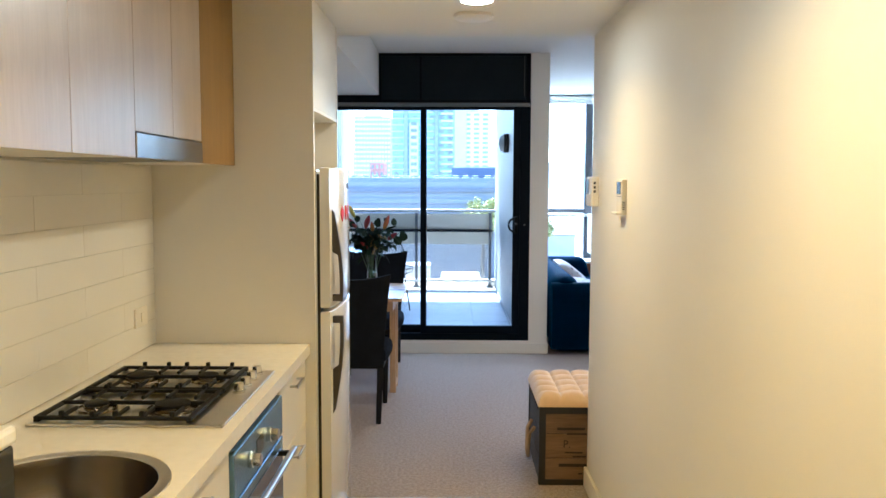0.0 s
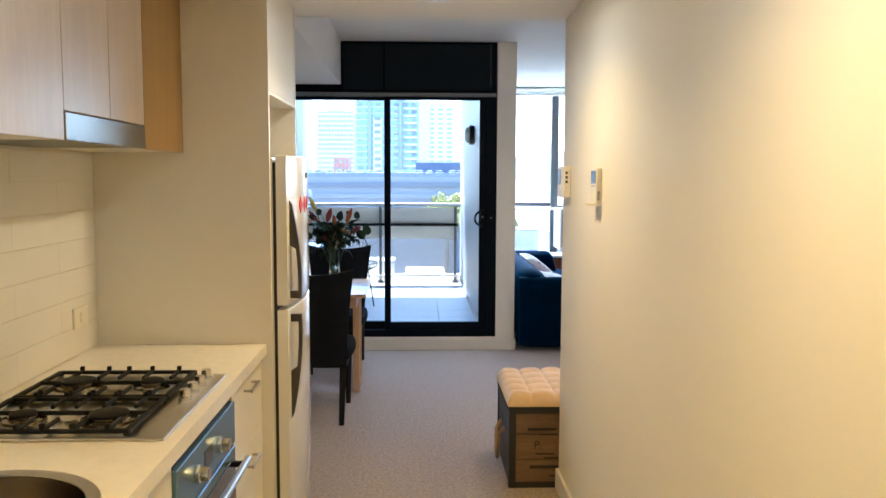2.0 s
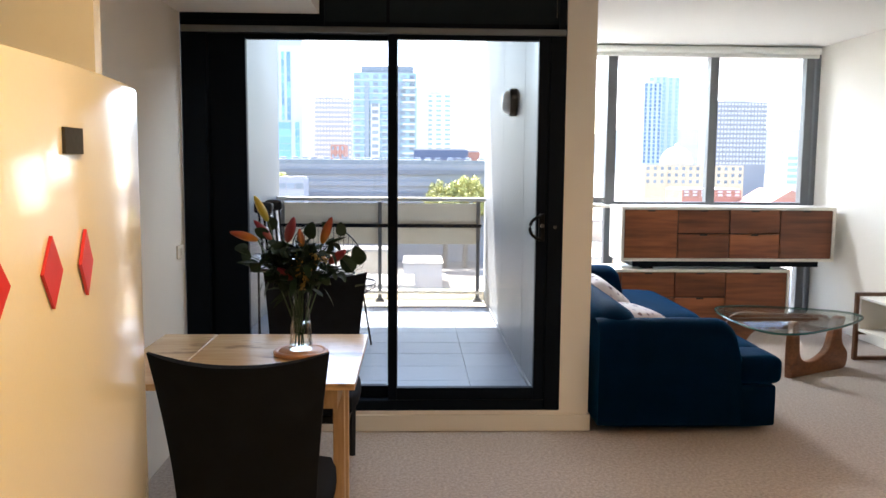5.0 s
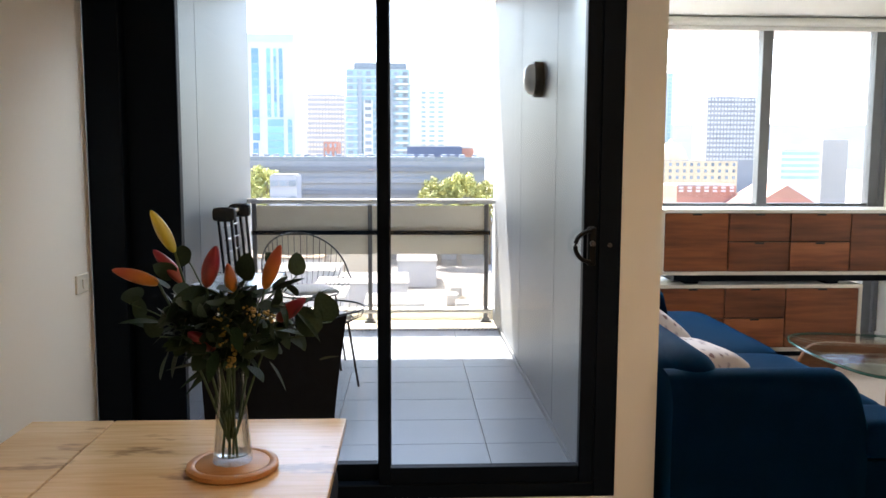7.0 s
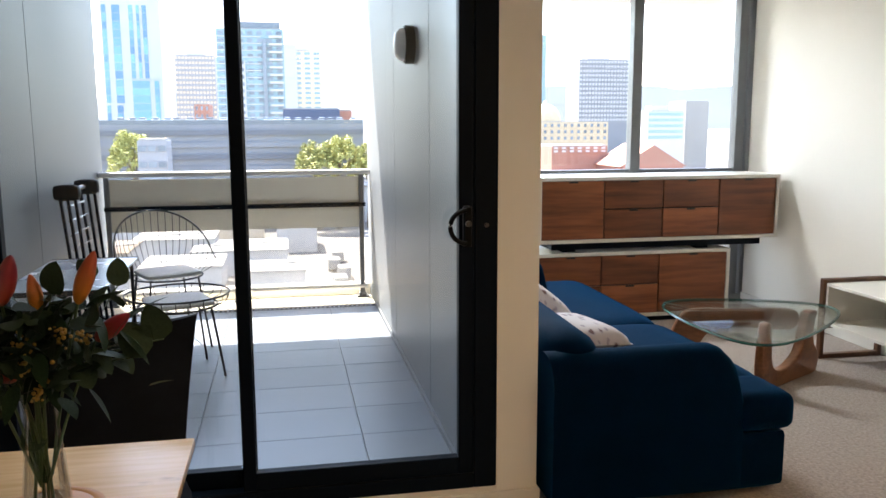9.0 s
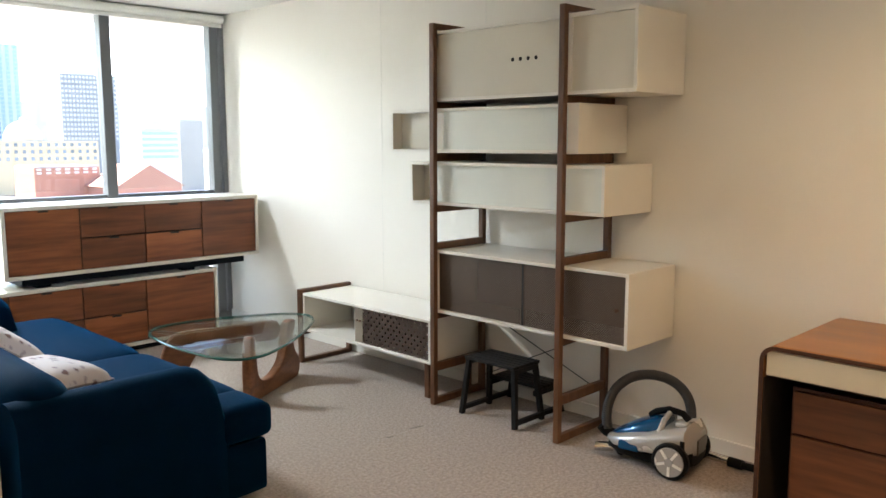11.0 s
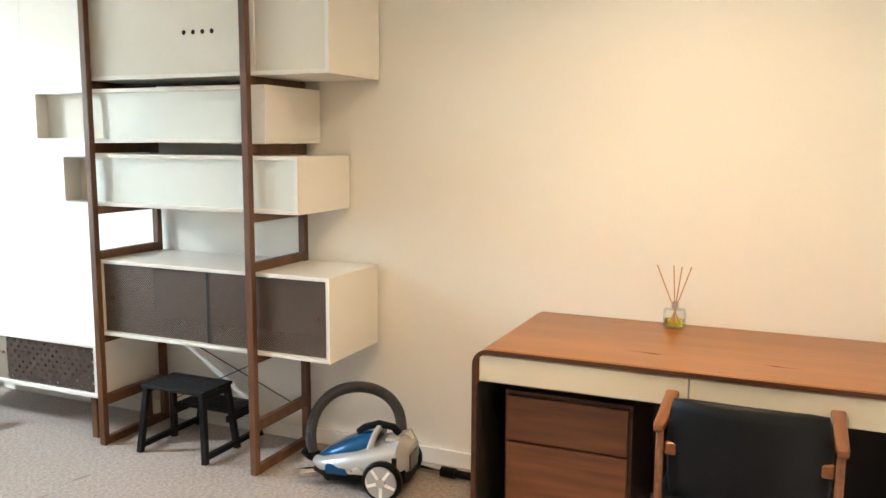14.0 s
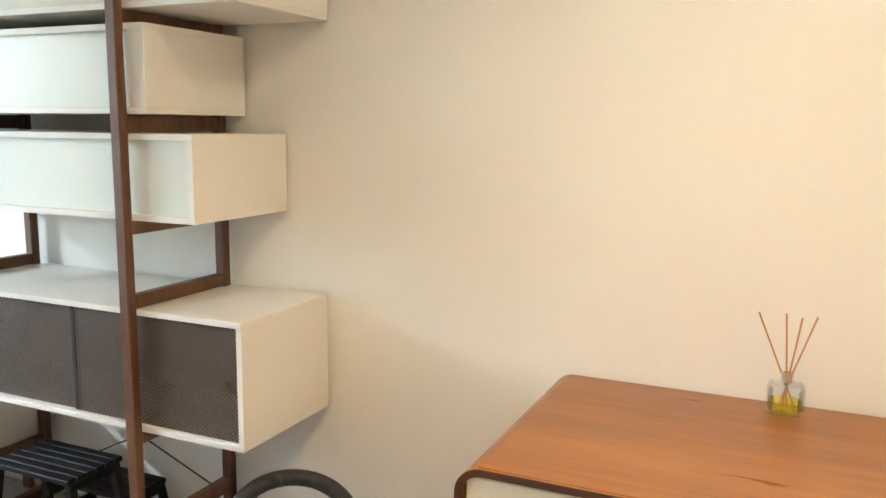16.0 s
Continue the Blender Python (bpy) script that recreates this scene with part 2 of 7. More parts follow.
M_RAILTOP = material("balustrade_cap", (0.62, 0.62, 0.60), 0.4, vary=0.03)
M_MESH = perforated("perforated_screen", (0.74, 0.71, 0.65), 0.016, -0.02, u=0, v=2, metal=0.2)
M_VELVET = material("blue_velvet", (0.0001, 0.0075, 0.025), 0.7, vary=0.22, scale=7, fine=260, bump=0.3, spec=0.02, sheen=0.3, sheen_tint=(0.0, 0.17, 0.42))
M_CHAIRFAB = material("charcoal_fabric", (0.011, 0.013, 0.018), 0.9, vary=0.25, scale=12, fine=500, bump=0.4, spec=0.1)
M_BLACKWOOD = material("black_wood", (0.007, 0.0065, 0.0065), 0.5, spec=0.25, vary=0.15, stretch=(1, 1, 0.1), bump=0.1)
M_BIRCH = wood("pale_birch", (0.60, 0.365, 0.165), (0.80, 0.57, 0.33), 0.2, axis=0, scale=5.0, rings=13, random_amount=0.06, knots=0.8, coat=0.3)
M_BIRCHLEG = wood("birch_leg", (0.44, 0.28, 0.14), (0.62, 0.42, 0.24), 0.4, axis=2, scale=8, rings=12)
M_BAMBOO = wood("bamboo_board", (0.40, 0.17, 0.055), (0.56, 0.27, 0.10), 0.4, axis=0, scale=9)
M_WALNUT = wood("walnut_drawer", (0.095, 0.024, 0.008), (0.33, 0.105, 0.036), 0.42, axis=0, scale=3.2, rings=9, random_amount=0.28)
M_WALNUTPOST = wood("walnut_post", (0.065, 0.025, 0.010), (0.165, 0.072, 0.030), 0.42, axis=2, scale=9, rings=10, random_amount=0.06)
M_BROWN = wood("brown_walnut", (0.13, 0.045, 0.017), (0.28, 0.115, 0.05), 0.35, axis=0, scale=7, rings=9)
M_DESKTOP = wood("teak_veneer", (0.20, 0.066, 0.011), (0.37, 0.145, 0.031), 0.28, axis=1, scale=4.2, rings=12, coat=0.1)
M_DESKEDGE = wood("dark_desk_edge", (0.035, 0.012, 0.005), (0.09, 0.033, 0.014), 0.38, axis=1, scale=7)
M_DESKDRAWER = wood("desk_drawer_walnut", (0.065, 0.020, 0.008), (0.20, 0.07, 0.026), 0.4, axis=1, scale=4, rings=9, random_amount=0.08)
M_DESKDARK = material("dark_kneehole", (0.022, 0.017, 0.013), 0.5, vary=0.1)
M_BEIGELAQ = material("beige_lacquer", (0.62, 0.56, 0.43), 0.35, vary=0.015, bump=0.01)
M_WHITELAQ = material("white_lacquer", (0.80, 0.77, 0.70), 0.38, vary=0.012, bump=0.01)
M_BACKPANEL = material("cream_panel", (0.71, 0.67, 0.57), 0.45, vary=0.012, bump=0.01)
M_FROST = material("pale_green_glass", (0.76, 0.79, 0.73), 0.12, vary=0.01, bump=0.0)
M_PERF = perforated("perforated_brown_metal", (0.125, 0.09, 0.068), 0.0125, 0.42, u=1, v=2)
M_PERFBIG = perforated("large_perforated_metal", (0.075, 0.05, 0.036), 0.055, 0.62, u=1, v=2)
M_INSIDE = material("cabinet_inside", (0.26, 0.22, 0.17), 0.6, vary=0.03, bump=0.0)
M_LEATHER = material("black_leather", (0.0035, 0.005, 0.0075), 0.40, spec=0.25, vary=0.15, scale=18, fine=260, bump=0.25)
M_TUFT = material("cream_velvet", (0.70, 0.49, 0.26), 0.85, vary=0.08, scale=14, fine=300, bump=0.3, sheen=0.4)
M_CRATE = wood("weathered_crate", (0.085, 0.05, 0.026), (0.21, 0.125, 0.068), 0.7, axis=0, scale=7, random_amount=0.15)
M_CRATEBLACK = material("black_strap", (0.018, 0.018, 0.022), 0.5, vary=0.2, scale=20, bump=0.2)
M_INK = material("faded_ink", (0.028, 0.022, 0.018), 0.8, vary=0.3, scale=40, bump=0.0)
M_ROPE = material("jute_rope", (0.36, 0.25, 0.14), 0.9, vary=0.25, fine=300, bump=0.6)
M_BLUEPLASTIC = material("metallic_blue_plastic", (0.006, 0.09, 0.24), 0.14, 0.3, vary=0.03, bump=0.0, coat=0.5)
M_SILVERPL = material("silver_plastic", (0.56, 0.56, 0.56), 0.25, 0.45, vary=0.03, bump=0.0)
M_WHITEPL = material("white_plastic", (0.80, 0.80, 0.78), 0.2, vary=0.02, bump=0.0)
M_HOSE = material("grey_hose", (0.03, 0.03, 0.032), 0.5, vary=0.1)
M_CHROME = material("chrome", (0.75, 0.74, 0.72), 0.12, 1.0, vary=0.02, bump=0.0)
M_BLACKPL = material("black_plastic", (0.0035, 0.0037, 0.004), 0.5, spec=0.12, vary=0.1, bump=0.05)
M_WIRE = material("black_wire", (0.03, 0.03, 0.03), 0.4, 0.4, vary=0.1, bump=0.0)
M_CLEARGLASS = glazing("clear_glass", (0.985, 0.992, 0.988), 0.032, ior=1.2)
M_TABLEGLASS = glazing("green_tinted_glass", (0.92, 0.965, 0.945), 0.028)
M_GLASSEDGE = material("glass_edge", (0.02, 0.09, 0.075), 0.1, vary=0.05, bump=0.0)
M_WATER = glazing("vase_water", (0.98, 0.98, 0.95), 0.05)
M_OIL = glazing("yellow_oil", (1.0, 0.90, 0.25), 0.06)
M_REED = material("rattan_reed", (0.52, 0.25, 0.10), 0.7, vary=0.1)
M_LEAF = material("dark_leaf", (0.010, 0.026, 0.012), 0.55, spec=0.15, vary=0.35, scale=18, bump=0.2)
M_EUCA = material("eucalyptus_leaf", (0.026, 0.046, 0.027), 0.65, spec=0.15, vary=0.25, scale=14, bump=0.2)
M_STEM = material("green_stem", (0.035, 0.07, 0.025), 0.5, vary=0.2)
M_BERRY = material("ochre_berry", (0.34, 0.22, 0.05), 0.6, vary=0.3, scale=60)
M_FLORAL = material("floral_cotton", (0.62, 0.56, 0.55), 0.85, vary=0.42, scale=16, fine=300, bump=0.25)
fn, fl = M_FLORAL.node_tree.nodes, M_FLORAL.node_tree.links
f_tc = fn.new("ShaderNodeTexCoord")
f_v = fn.new("ShaderNodeTexVoronoi")
f_v.inputs["Scale"].default_value = 17
f_n = fn.new("ShaderNodeTexNoise")
f_n.inputs["Scale"].default_value = 24
f_add = fn.new("ShaderNodeMath")
f_add.operation = 'ADD'
fl.new(f_tc.outputs["Object"], f_v.inputs["Vector"])
fl.new(f_tc.outputs["Object"], f_n.inputs["Vector"])
fl.new(f_v.outputs["Distance"], f_add.inputs[0])
fl.new(f_n.outputs[0], f_add.inputs[1])
f_r = fn.new("ShaderNodeValToRGB")
f_r.color_ramp.elements[0].position, f_r.color_ramp.elements[0].color = 0.62, (0.20, 0.12, 0.13, 1)
f_r.color_ramp.elements[1].position, f_r.color_ramp.elements[1].color = 0.86, (0.62, 0.58, 0.60, 1)
f_e = f_r.color_ramp.elements.new(0.74)
f_e.color = (0.40, 0.37, 0.43, 1)
fl.new(f_add.outputs[0], f_r.inputs[0])
fl.new(f_r.outputs[0], fn["Principled BSDF"].inputs["Base Color"])
M_EMIT = bpy.data.materials.new("lamp_glow")
M_EMIT.use_nodes = True
M_EMIT.node_tree.nodes["Principled BSDF"].inputs["Emission Color"].default_value = (1.0, 0.85, 0.6, 1)
M_EMIT.node_tree.nodes["Principled BSDF"].inputs["Emission Strength"].default_value = 12
M_WHITEMETAL = material("white_metal", (0.80, 0.79, 0.76), 0.4, vary=0.02, bump=0.02)


def petal(name, base, tip, z0, z1):
    """Lily bud colour that runs from the base to the tip of the bud."""
    m = material(name, base, 0.45, vary=0.1, scale=30, bump=0.1)
    n, l = m.node_tree.nodes, m.node_tree.links
    tc = n.new("ShaderNodeTexCoord")
    sep = n.new("ShaderNodeSeparateXYZ")
    l.new(tc.outputs["Object"], sep.inputs[0])
    mr = n.new("ShaderNodeMapRange")
    mr.inputs[1].default_value, mr.inputs[2].default_value = z0, z1
    l.new(sep.outputs[2], mr.inputs[0])
    mx = n.new("ShaderNodeMix")
    mx.data_type = 'RGBA'
    mx.inputs[6].default_value, mx.inputs[7].default_value = (*base, 1), (*tip, 1)
    l.new(mr.outputs[0], mx.inputs[0])
    l.new(mx.outputs[2], n["Principled BSDF"].inputs["Base Color"])
    return m


M_BUDRED = petal("crimson_bud", (0.36, 0.075, 0.04), (0.23, 0.014, 0.03), 0.0, 0.07)
M_BUDORANGE = petal("orange_bud", (0.50, 0.20, 0.02), (0.36, 0.06, 0.025), 0.0, 0.09)
M_BUDYELLOW = petal("yellow_bud", (0.40, 0.36, 0.04), (0.62, 0.47, 0.04), 0.0, 0.09)


# ---- mesh helpers ----
def part(name, bm, mat, parent=None, label="", smooth=False):
    me = bpy.data.meshes.new(name)
    bmesh.ops.recalc_face_normals(bm, faces=bm.faces[:])
    bm.to_mesh(me)
    bm.free()
    me.materials.append(mat)
    if smooth:
        for f in me.polygons:
            f.use_smooth = True
        me.set_sharp_from_angle(angle=radians(40))
    ob = new(name, me)
    if parent:
        ob.parent = parent
    if label:
        ob["label"] = label
    return ob


def thing(name, at, label, category, group="", kind="", rz=0.0):
    ob = new(name)
    ob.empty_display_size = 0.1
    ob.matrix_world = pose(*at, 0, 0, rz)
    return tagged(ob, label, category, group, kind)


def add_box(bm, x0, x1, y0, y1, z0, z1, bevel=0.0, seg=1, m=None):
    r = bmesh.ops.create_cube(bm, size=1)
    vs = r["verts"]
    for v in vs:
        v.co = Vector((x0 + (v.co.x + 0.5) * (x1 - x0), y0 + (v.co.y + 0.5) * (y1 - y0), z0 + (v.co.z + 0.5) * (z1 - z0)))
    if bevel:
        es = list({e for v in vs for e in v.link_edges})
        r2 = bmesh.ops.bevel(bm, geom=es, offset=bevel, segments=seg, affect='EDGES', profile=0.5)
        vs = list({v for f in r2["faces"] for v in f.verts} | {v for v in vs if v.is_valid})
    if m is not None:
        bmesh.ops.transform(bm, matrix=m, verts=vs)
    return vs


def box(x0, x1, y0, y1, z0, z1, bevel=0.0, seg=1, m=None):
    bm = bmesh.new()
    add_box(bm, x0, x1, y0, y1, z0, z1, bevel, seg, m)
    return bm


def boxes(rows, bevel=0.0):
    bm = bmesh.new()
    for r in rows:
        add_box(bm, *r, bevel)
    return bm


def lathe(profile, seg=24, m=None, cap=True):
    """A turned body from (radius, height) pairs."""
    bm = bmesh.new()
    rings = []
    for r, z in profile:
        rings.append([bm.verts.new((r * math.cos(a), r * math.sin(a), z)) for a in (2 * math.pi * i / seg for i in range(seg))])
    for a, b in zip(rings, rings[1:]):
        for i in range(seg):
            bm.faces.new((a[i], a[(i + 1) % seg], b[(i + 1) % seg], b[i]))
    for ring in (rings[0], rings[-1]) if cap else ():
        if (ring[0].co - ring[seg // 2].co).length > 1e-4:
            bm.faces.new(ring)
    bmesh.ops.remove_doubles(bm, verts=bm.verts[:], dist=1e-5)
    if m is not None:
        bmesh.ops.transform(bm, matrix=m, verts=bm.verts[:])
    return bm


def tube(points, radius, seg=8, closed=False, bm=None, taper=None):
    """A round bar along a line of points."""
    bm = bm or bmesh.new()
    pts = [Vector(p) for p in points]
    rings = []
    n = len(pts)
    up = Vector((0, 0, 1))
    for i, p in enumerate(pts):
        if closed:
            d = pts[(i + 1) % n] - pts[i - 1]
        else:
            d = pts[min(i + 1, n - 1)] - pts[max(i - 1, 0)]
        d.normalize()
        a = d.cross(up)
        if a.length < 0.05:
            a = d.cross(Vector((1, 0, 0)))
        a.normalize()
        b = d.cross(a)
        r = radius if taper is None else radius + (taper - radius) * i / (n - 1)
        rings.append([bm.verts.new(p + a * (r * math.cos(t)) + b * (r * math.sin(t))) for t in (2 * math.pi * k / seg for k in range(seg))])
    pairs = list(zip(rings, rings[1:])) + ([(rings[-1], rings[0])] if closed else [])
    for u, v in pairs:
        for k in range(seg):
            bm.faces.new((u[k], u[(k + 1) % seg], v[(k + 1) % seg], v[k]))
    if not closed:
        bm.faces.new(rings[0])
        bm.faces.new(rings[-1])
    return bm


def arc(c, r, a0, a1, n, plane="xz"):
    out = []
    for i in range(n + 1):
        t = radians(a0 + (a1 - a0) * i / n)
        u, v = r * math.cos(t), r * math.sin(t)
        out.append({"xz": (c[0] + u, c[1], c[2] + v), "yz": (c[0], c[1] + u, c[2] + v), "xy": (c[0] + u, c[1] + v, c[2])}[plane])
    return out


def prism(outline, z0, z1, bevel=0.0, seg=2, m=None):
    """A slab from an outline in x and y."""
    bm = bmesh.new()
    f = bm.faces.new([bm.verts.new((x, y, z0)) for x, y in outline])
    r = bmesh.ops.extrude_face_region(bm, geom=[f])
    bmesh.ops.translate(bm, vec=(0, 0, z1 - z0), verts=[v for v in r["geom"] if isinstance(v, bmesh.types.BMVert)])
    if bevel:
        es = [e for e in bm.edges if abs(e.verts[0].co.z - e.verts[1].co.z) < 1e-6]
        bmesh.ops.bevel(bm, geom=es, offset=bevel, segments=seg, affect='EDGES', profile=0.5)
    if m is not None:
        bmesh.ops.transform(bm, matrix=m, verts=bm.verts[:])
    return bm


def soft_box(x0, x1, y0, y1, z0, z1, bevel, puff=0.02, cuts=6, seed=1):
    """A padded block: rounded edges, swollen faces, a little uneven."""
    bm = bmesh.new()
    add_box(bm, x0, x1, y0, y1, z0, z1)
    bmesh.ops.subdivide_edges(bm, edges=bm.edges[:], cuts=cuts, use_grid_fill=True)
    c = Vector(((x0 + x1) / 2, (y0 + y1) / 2, (z0 + z1) / 2))
    h = Vector(((x1 - x0) / 2, (y1 - y0) / 2, (z1 - z0) / 2))
    for v in bm.verts:
        d = v.co - c
        q = [max(-h[i] + bevel, min(h[i] - bevel, d[i])) for i in range(3)]
        e = d - Vector(q)
        if e.length > 1e-6:
            d = Vector(q) + e.normalized() * min(bevel, e.length if e.length < bevel else bevel)
        u = [1 - (d[i] / h[i]) ** 2 for i in range(3)]
        for i in range(3):
            j, k = (i + 1) % 3, (i + 2) % 3
            if abs(d[i]) > h[i] * 0.85:
                d[i] += math.copysign(puff * max(u[j], 0) * max(u[k], 0), d[i])
        d += noise.noise_vector((c + d) * 6 + Vector((seed, 0, 0))) * puff * 0.15
        v.co = c + d
    return bm


def structure(name, bm, mat, label, smooth=False):
    return tagged(part(name, bm, mat, None, label, smooth), label, kind="structure")


# ---- the large structure ----
KX0, KX1, KEND, KTOP = -1.115, 0.745, 3.95, 2.245
SOUTH = 3.885
LX0, LX1, DOORY, WINY, TOP = -1.335, 3.875, 7.17, 10.62, 2.67
PIERX, BALX0, BALX1, BALZ = 0.915, -1.45, 0.66, 0.117

structure("floor", boxes([(-1.6, 4.0, 3.80, 7.16, -0.1, 0.0), (PIERX, 4.0, 7.16, 10.62, -0.1, 0.0)]), M_CARPET, "taupe-grey cut-pile carpet floor")
structure("kitchen_subfloor", box(-1.3, 0.9, -2.6, 3.80, -0.12, -0.012), M_GROUT, "grey grout under the kitchen floor tiles")
structure("wall_kitchen_west", box(-1.30, KX0, -2.6, 3.76, 0, KTOP), M_WALL, "cream painted kitchen wall behind the cabinets")
structure("wall_kitchen_east", box(KX1, 0.88, -2.6, KEND, 0, 2.67), M_WALL, "cream painted wall beside the kitchen")
structure("wall_kitchen_south", box(-1.3, 0.9, -2.72, -2.6, 0, KTOP), M_WALL, "cream painted wall closing the kitchen")
structure("wall_living_south", box(0.88, 4.0, SOUTH - 0.13, SOUTH, 0, TOP), M_WALL, "cream painted wall of the living room")
structure("wall_living_east", box(LX1, 4.0, SOUTH, WINY + 0.1, 0, TOP), M_WALL, "plain warm white plaster wall")
structure("wall_dining_west", box(-1.6, LX0, 3.76, DOORY, 0, TOP), M_WALL, "cream painted wall beside the dining table")
structure("wall_dining_south", box(-1.6, -1.30, 3.62, 3.76, 0, TOP), M_WALL, "short cream painted return wall")
structure("wall_balcony_east", boxes([(0.75, PIERX, DOORY, 11.05, 0, 3.0), (BALX1, 0.75, DOORY + 0.14, 11.05, 0, 3.0)]), M_WALL, "cream painted pier between balcony door and sofa")
structure("wall_sill", box(-1.335, 0.75, DOORY + 0.002, DOORY + 0.16, 0, BALZ), M_WALL, "cream painted upstand under the balcony door")
structure("wall_over_door", box(-1.6, 0.75, DOORY + 0.10, DOORY + 0.25, 2.66, 3.0), M_WALL, "cream lintel over the balcony door")
structure("ceiling", boxes([(0.88, 4.0, SOUTH - 0.1, KEND, TOP, TOP + 0.12), (-1.6, 4.0, KEND, DOORY + 0.1, TOP, TOP + 0.12), (0.92, 4.0, DOORY + 0.1, WINY + 0.1, TOP, TOP + 0.12)]), M_CEIL, "white painted living room ceiling")
structure("kitchen_ceiling", box(-1.3, KX1, -2.6, KEND, KTOP, TOP + 0.12), M_CEIL, "lowered cream kitchen ceiling")
structure("bulkhead", box(-1.335, -0.59, KEND, DOORY - 0.02, 2.30, TOP), M_CEIL, "white plaster bulkhead over the dining table")
structure("baseboard", boxes([(KX1 - 0.014, KX1, -2.6, KEND + 0.014, 0, 0.10), (KX1, 0.894, KEND, KEND + 0.014, 0, 0.10), (0.88, LX1 - 0.014, SOUTH, SOUTH + 0.014, 0, 0.10)], 0.002), M_TRIM, "cream painted skirting board")
structure("baseboard_east", boxes([(LX1 - 0.014, LX1, SOUTH, WINY, 0, 0.075)], 0.002), M_TRIM, "white painted skirting board")
structure("baseboard_sill", boxes([(-1.335, PIERX + 0.012, DOORY - 0.012, DOORY + 0.002, 0, 0.095), (PIERX, PIERX + 0.012, DOORY + 0.002, 10.6, 0, 0.095)], 0.002), M_TRIM, "cream painted skirting under the balcony door")
structure("wall_joint", boxes([(LX1 - 0.0015, LX1, y, y + 0.005, 0.075, TOP) for y in (8.488, 7.508)]), M_TRIM, "fine vertical joint in the plaster wall")

# balcony door: fixed pane and sliding leaf in black aluminium
door = thing("door_1", (0, DOORY, BALZ), "black aluminium sliding balcony door, closed", "door", kind="structure")
part("door_frame", boxes([(-1.335, -1.20, 0.0, 0.12, 0, 2.15), (0.66, 0.75, 0.0, 0.12, 0, 2.15), (-1.335, 0.75, 0.0, 0.12, 2.085, 2.15), (-1.20, 0.66, 0.0, 0.12, -0.0, 0.06)], 0.004), M_FRAME, door)
fixed = part("fixed_sash", boxes([(-1.20, -1.00, 0.055, 0.10, 0.06, 2.085), (-0.226, -0.171, 0.055, 0.10, 0.06, 2.085), (-1.00, -0.226, 0.055, 0.10, 0.06, 0.13), (-1.00, -0.226, 0.055, 0.10, 2.06, 2.085)], 0.003), M_FRAME, door)
leaf = part("sliding_sash", boxes([(-0.222, -0.175, 0.006, 0.050, 0.06, 2.085), (0.60, 0.66, 0.006, 0.050, 0.06, 2.085), (-0.175, 0.60, 0.006, 0.050, 0.06, 0.13), (-0.175, 0.60, 0.006, 0.050, 2.06, 2.085)], 0.003), M_FRAME, door)
for par, a, b, y in ((fixed, -1.00, -0.226, 0.075), (leaf, -0.175, 0.60, 0.027)):
    g = part("pane", box(a, b, y, y + 0.006, 0.13, 2.06), M_GLASS, par, "clear glass pane")
    g.visible_shadow = False
part("handle", tube(arc((0.622, -0.03, 1.043), 0.062, 90, 270, 14, "xz"), 0.009, 8), M_BLACKPL, leaf, "black bow pull handle", True)
part("lock_plate", boxes([(0.612, 0.645, -0.030, 0.006, 0.965, 1.12)], 0.006), M_BLACKPL, leaf)
part("key_cylinder", lathe([(0.011, 0), (0.011, 0.018), (0.006, 0.02)], 12, pose(0.628, -0.028, 1.055, 90)), M_GREYPLASTIC, leaf, "grey key cylinder", True)
part("lock_button", lathe([(0.009, 0), (0.009, 0.008)], 12, pose(0.705, 0.0, 1.045, 90)), M_GREYPLASTIC, door, "", True)

# dark blind over the door head
blind = thing("roller_blind", (0, DOORY, 2.2), "black fabric roller blind above the balcony door", "blind")
part("fabric", box(-0.59, 0.74, 0.0, 0.006, 0.06, 0.455), M_BLIND, blind)
part("bottom_rail", box(-1.33, 0.745, -0.018, 0.002, 0.002, 0.036, 0.004), M_GREYFRAME, blind, "dark grey bottom rail")
part("head_frame", boxes([(-0.59, 0.745, -0.008, 0.10, 0.44, 0.465), (-0.59, -0.565, -0.006, 0.0, 0.04, 0.44), (0.705, 0.745, -0.006, 0.0, 0.04, 0.44), (-0.232, -0.214, -0.004, 0.0, 0.04, 0.44), (-1.335, 0.745, 0.008, 0.10, 0.036, 0.44)]), M_FRAME, blind)
part("pull_cord", tube([(0.69, -0.012, 0.45), (0.69, -0.012, 0.10)], 0.003, 6), M_GREYPLASTIC, blind)

# living room window wall
win = thing("window_1", (0, WINY, 0), "full-height grey aluminium window above the city", "window", kind="structure")
part("window_frame", boxes([(PIERX, LX1, -0.04, 0.06, 2.60, TOP), (PIERX, LX1, -0.04, 0.06, 0, 0.06), (PIERX, 0.98, -0.04, 0.06, 0.06, 2.60), (1.79, 1.885, -0.04, 0.06, 0.06, 2.60), (2.79, 2.875, -0.04, 0.06, 0.06, 2.60), (3.735, 3.815, -0.04, 0.06, 0.06, 2.60), (3.835, LX1, -0.04, 0.06, 0.06, 2.6), (0.98, 1.79, -0.03, 0.05, 1.145, 1.20), (1.885, 2.79, -0.03, 0.05, 1.105, 1.16), (2.875, 3.735, -0.03, 0.05, 1.105, 1.16)], 0.004), M_GREYFRAME, win)
for a, b in ((0.98, 1.79), (1.885, 2.79), (2.875, 3.735)):
    for z0, z1 in ((0.06, 1.105), (1.20, 2.60)):
        g = part("pane", box(a, b, 0.005, 0.011, z0, z1), M_GLASS, win)
        g.visible_shadow = False
